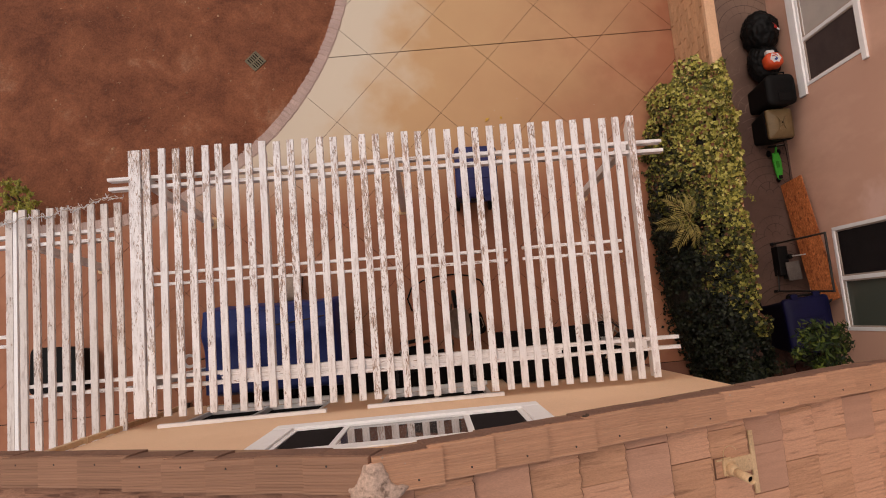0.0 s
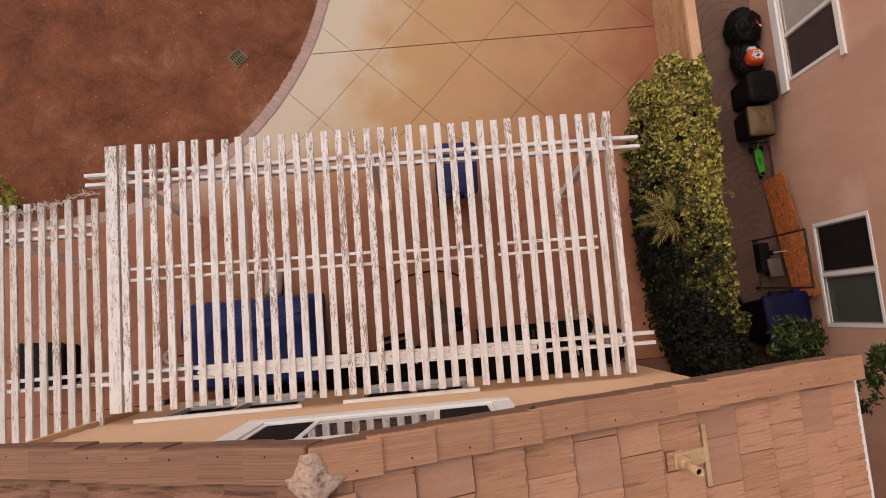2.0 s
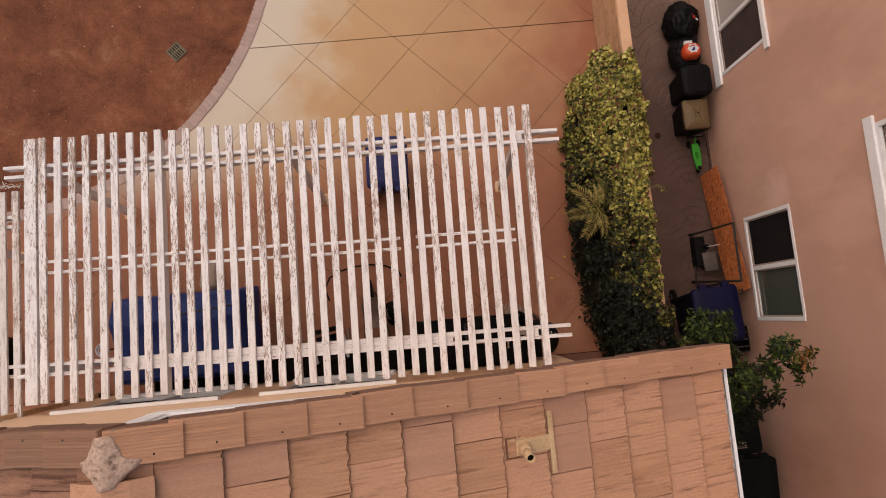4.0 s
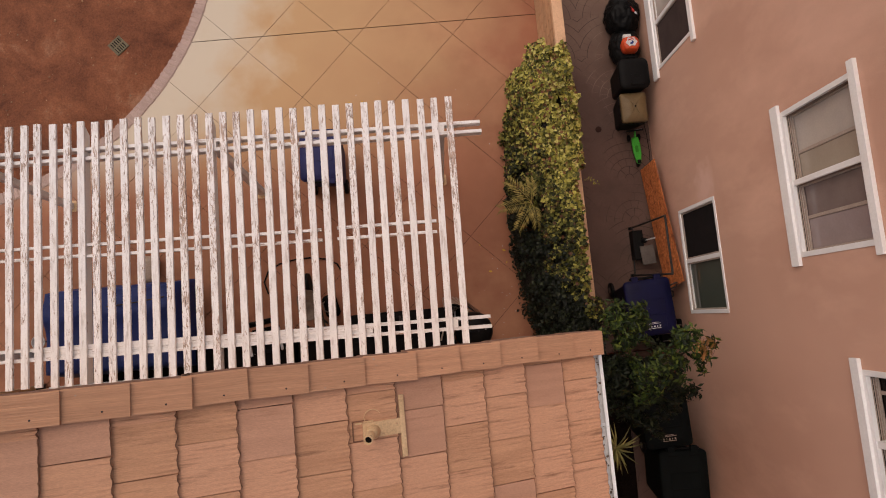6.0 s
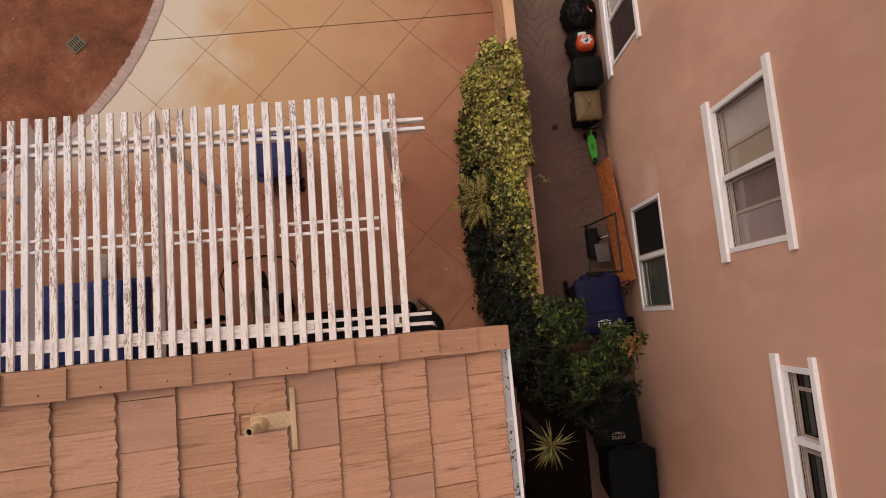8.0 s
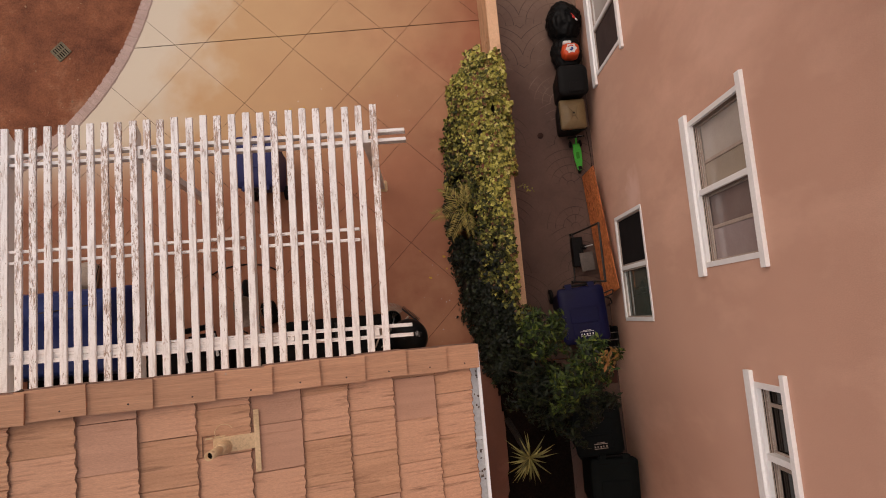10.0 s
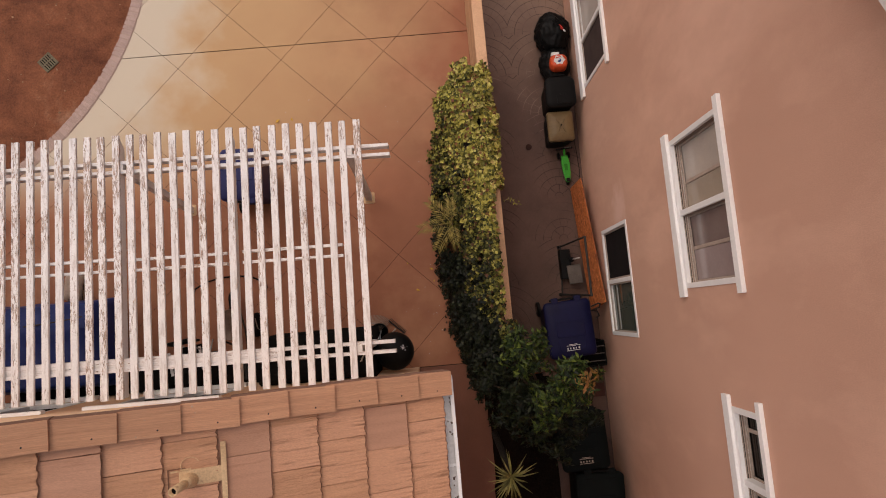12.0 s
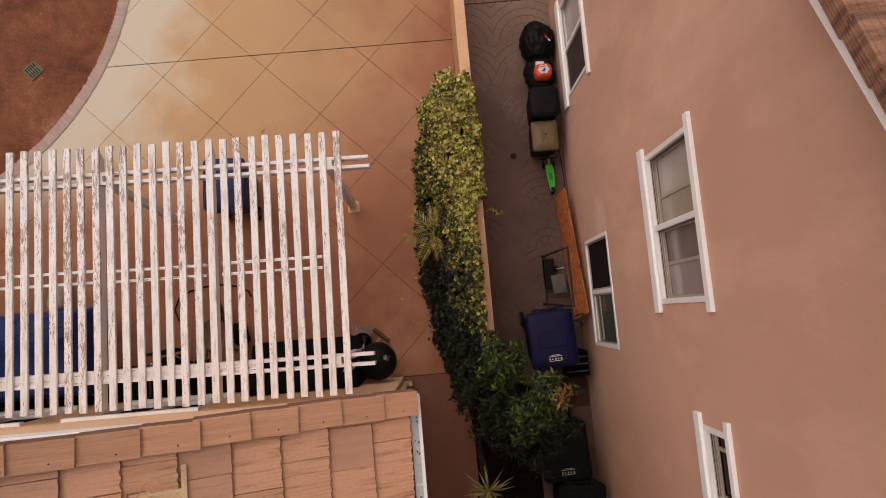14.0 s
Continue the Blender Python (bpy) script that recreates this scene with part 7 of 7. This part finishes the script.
for x0, x1, depth, h in ((-3.30, -1.66, 0.44, 0.40), (-1.62, -0.10, 0.50, 0.46), (-0.06, 0.74, 0.42, 0.38)):
    chest = thing("black_bench_form", ((x0 + x1) / 2, HY + 0.012, 0), "low black form added for clutter and shade against the house", "bench", "benches along the wall")
    half = (x1 - x0) / 2
    steps = 18
    bm = bmesh.new()
    side_view = [(0.0, 0.0), (0.0, h * 0.96), (0.03, h), (depth * 0.5, h * 0.97), (depth - 0.04, h), (depth, h * 0.93), (depth + 0.03, 0.0)]
    cuts = [[bm.verts.new((-half + 2 * half * k / steps, y, z)) for y, z in side_view] for k in range(steps + 1)]
    for a, b in zip(cuts, cuts[1:]):
        for k in range(len(side_view) - 1):
            bm.faces.new((a[k], a[k + 1], b[k + 1], b[k]))
    bm.faces.new(cuts[0])
    bm.faces.new(cuts[-1][::-1])
    for v in bm.verts:
        v.co += Vector((noise.noise(v.co * 5 + Vector((x0, 0, 0))), noise.noise(v.co * 6), noise.noise(v.co * 5 + Vector((0, x0, 0))))) * 0.022
        v.co.z, v.co.y = max(0.0, v.co.z), max(0.0, v.co.y)
    smooth(part("cover", bm, M["cover"], chest))
    part("strap", box(-0.018, 0.018, 0.06, depth - 0.08, h - 0.02, h + 0.018, 0.003), M["steel"], chest)

barrow = thing("wheelbarrow", (0.18, 0.20, 0), "small grey wheelbarrow with a rounded tray under the pergola", "wheelbarrow", turn=-84)
tray = loft([(rounded(0.24, 0.18, 0.07), 0.34), (rounded(0.46, 0.30, 0.12), 0.54), (rounded(0.48, 0.32, 0.13), 0.54), (rounded(0.43, 0.27, 0.11), 0.53), (rounded(0.22, 0.16, 0.06), 0.36)])
smooth(part("tray", tray, M["rust"], barrow))
for y in (-0.16, 0.16):
    part("handle", tube([(-0.32, y * 0.4, 0.20), (0.1, y, 0.34), (0.50, y * 1.3, 0.52)], 0.015, sides=8), M["bark"], barrow)
    part("leg", tube([(0.25, y, 0.36), (0.32, y, 0.0)], 0.014, sides=8), M["steel"], barrow)
wheel = part("wheel", lathe([(0.12, -0.035), (0.17, -0.03), (0.18, 0.0), (0.17, 0.03), (0.12, 0.035)], sides=24), M["black"], barrow)
wheel.matrix_local = pose(-0.36, 0, 0.18, 90, 0, 0)
part("rim", lathe([(0.115, -0.03), (0.115, 0.03)], sides=20), M["grey"], wheel)

bag = thing("tool_bag", (0.47, 0.17, 0), "slack black tool bag beside the wheelbarrow", "bag", turn=14)
bm = loft([(rounded(0.20, 0.34, 0.06), 0.0), (rounded(0.24, 0.38, 0.08), 0.10), (rounded(0.19, 0.34, 0.07), 0.24), (rounded(0.10, 0.28, 0.04), 0.30)])
smooth(part("sack", bm, M["cover"], bag))
for x in (-0.05, 0.05):
    part("handle", tube([(x, -0.09, 0.28), (x * 1.5, -0.06, 0.38), (x * 1.5, 0.06, 0.38), (x, 0.09, 0.28)], 0.009, sides=6), M["rust"], bag)

# beige canvas sack lying beside the covered table
canvas = thing("canvas_sack", (-2.46, 1.02, 0), "beige canvas sack lying beside the covered table", "sack", turn=-8)
bm = loft([(rounded(0.26, 0.42, 0.07), 0.0), (rounded(0.30, 0.46, 0.09), 0.09), (rounded(0.26, 0.42, 0.08), 0.19), (rounded(0.14, 0.28, 0.05), 0.23)])
for v in bm.verts:
    v.co.z = max(0.0, v.co.z + 0.02 * noise.noise(v.co * 9))
smooth(part("sack", bm, M["rope"], canvas))
part("cord", tube([(0.15, 0.20, 0.10), (0.165, 0.05, 0.16), (0.15, -0.18, 0.12)], 0.007, sides=6), M["black"], canvas, "dark tie cord")

chair = thing("folding_chair", (-0.50, -0.28, 0), "black folding chair with pale arms near the wall", "chair", turn=8)
part("seat", box(-0.22, 0.22, -0.20, 0.20, 0.42, 0.45, 0.012), M["black"], chair)
part("backrest", box(-0.22, 0.22, 0.19, 0.22, 0.50, 0.86, 0.012, m=Matrix.Rotation(radians(-6), 4, "X")), M["black"], chair)
for x in (-0.24, 0.24):
    part("leg", tube([(x, -0.22, 0.0), (x, 0.05, 0.42), (x, 0.18, 0.86)], 0.012, sides=8), M["metal"], chair)
    part("leg", tube([(x, 0.24, 0.0), (x, -0.18, 0.44)], 0.012, sides=8), M["metal"], chair)
    part("armrest", box(x - 0.02, x + 0.02, -0.2, 0.16, 0.60, 0.625, 0.006), M["white"], chair, "pale armrest")

hose = thing("garden_hose", (0.1, 0.86, 0), "dark garden hose lying in a loose loop on the patio", "hose")
pts = [(-0.66, -0.40, 0.012), (-0.72, -0.2, 0.012), (-0.64, -0.02, 0.012), (-0.45, 0.08, 0.012), (-0.2, 0.13, 0.012), (0.05, 0.14, 0.012), (0.3, 0.10, 0.012), (0.5, 0.0, 0.012), (0.55, -0.1, 0.012)]
part("hose", tube(pts, 0.013, sides=8), M["black"], hose)
pot = thing("red_pot", (0.62, -0.46, 0), "red plastic pot standing by the wall", "pot")
smooth(part("pot", lathe([(0.10, 0.0), (0.13, 0.24), (0.145, 0.24), (0.145, 0.28), (0.12, 0.28), (0.11, 0.22)], sides=22), M["red"], pot))
part("soil", lathe([(0.115, 0.20), (0.115, 0.235), (0.0001, 0.24)], sides=18), M["bark"], pot)
coil = thing("rope_coil", (-4.02, 0.0, 0.0), "pale rope coil hanging on a hook stand", "rope coil")
for k in range(3):
    r = 0.075 + 0.012 * k
    part("turn", tube([(r * math.cos(a), r * math.sin(a), 0.50 + 0.014 * k) for a in (2 * math.pi * i / 20 for i in range(21))], 0.011, sides=6), M["white"], coil)
part("stake", tube([(0.08, 0, 0.0), (0.08, 0, 0.52)], 0.012, sides=7), M["bark"], coil)
cooler = thing("black_chest", (-6.03, 0.04, 0), "black plastic chest under the lower pergola", "chest", turn=-3)
part("body", loft([(rounded(0.70, 0.62, 0.07), 0.0), (rounded(0.76, 0.68, 0.08), 0.50)]), M["black"], cooler)
lid = part("lid", loft([(rounded(0.80, 0.72, 0.10), 0.50), (rounded(0.80, 0.72, 0.10), 0.55), (rounded(0.72, 0.64, 0.10), 0.58)]), M["black"], cooler)
part("rail", tube([(0.33, -0.2, 0.585), (0.33, 0.2, 0.585)], 0.010, sides=7), M["rust"], lid, "dull side rail")

# fallen yellow leaves on the patio
rng = random.Random(77)
for x, y in ((1.02, 3.60), (1.22, 3.62), (3.34, 0.86), (3.16, 0.50), (3.4, 0.62), (2.98, 0.98)):
    leaf = solid("fallen_leaf", leaf_cloud([((0, 0, 0), (0, 0, 1))], 0.085, rng, slim=0.5, up=0.97), M["leaf_yellow"], "single yellow leaf fallen on the patio", "leaf", group="fallen leaves", at=(x, y, 0.012))

# pale flecks of paint and dry bits blown into the corner by the house and the hedge
rng = random.Random(52)
bm = bmesh.new()
for k in range(34):
    x, y = (rng.uniform(2.9, 3.55), rng.gauss(0.2, 0.7)) if k % 3 else (rng.uniform(-0.5, 3.4), rng.uniform(2.6, 3.9))
    if x > 3.5 or y < -0.7:
        continue
    s = rng.uniform(0.002, 0.005)
    box(-s, s, -s * rng.uniform(0.6, 2.0), s, 0.0005, 0.0025, 0.0, bm, pose(x, y, 0.001, rng.uniform(-8, 8), rng.uniform(-8, 8), rng.uniform(0, 180)))
solid("paint_flakes", bm, M["white"], "tiny pale paint flakes scattered on the patio", "litter", "stuff")
# withered leaves caught at the hedge's edge
dry = thing("dead_branch", (3.58, 2.05, 0.0), "withered brown branch caught at the edge of the ivy", "branch")
part("twig", tube([(0.05, 0.0, 0.0), (0.0, 0.02, 0.35), (-0.06, 0.06, 0.62)], 0.008, sides=6, ends=0.004), M["bark"], dry)
spots = [((rng.gauss(-0.03, 0.05), rng.gauss(0.04, 0.09), rng.uniform(0.35, 0.72)), (-1, 0, 0.3)) for k in range(34)]
part("dry_leaves", leaf_cloud(spots, 0.06, rng, slim=0.5), M["rust_leaf"], dry, "curled rust-brown leaves")
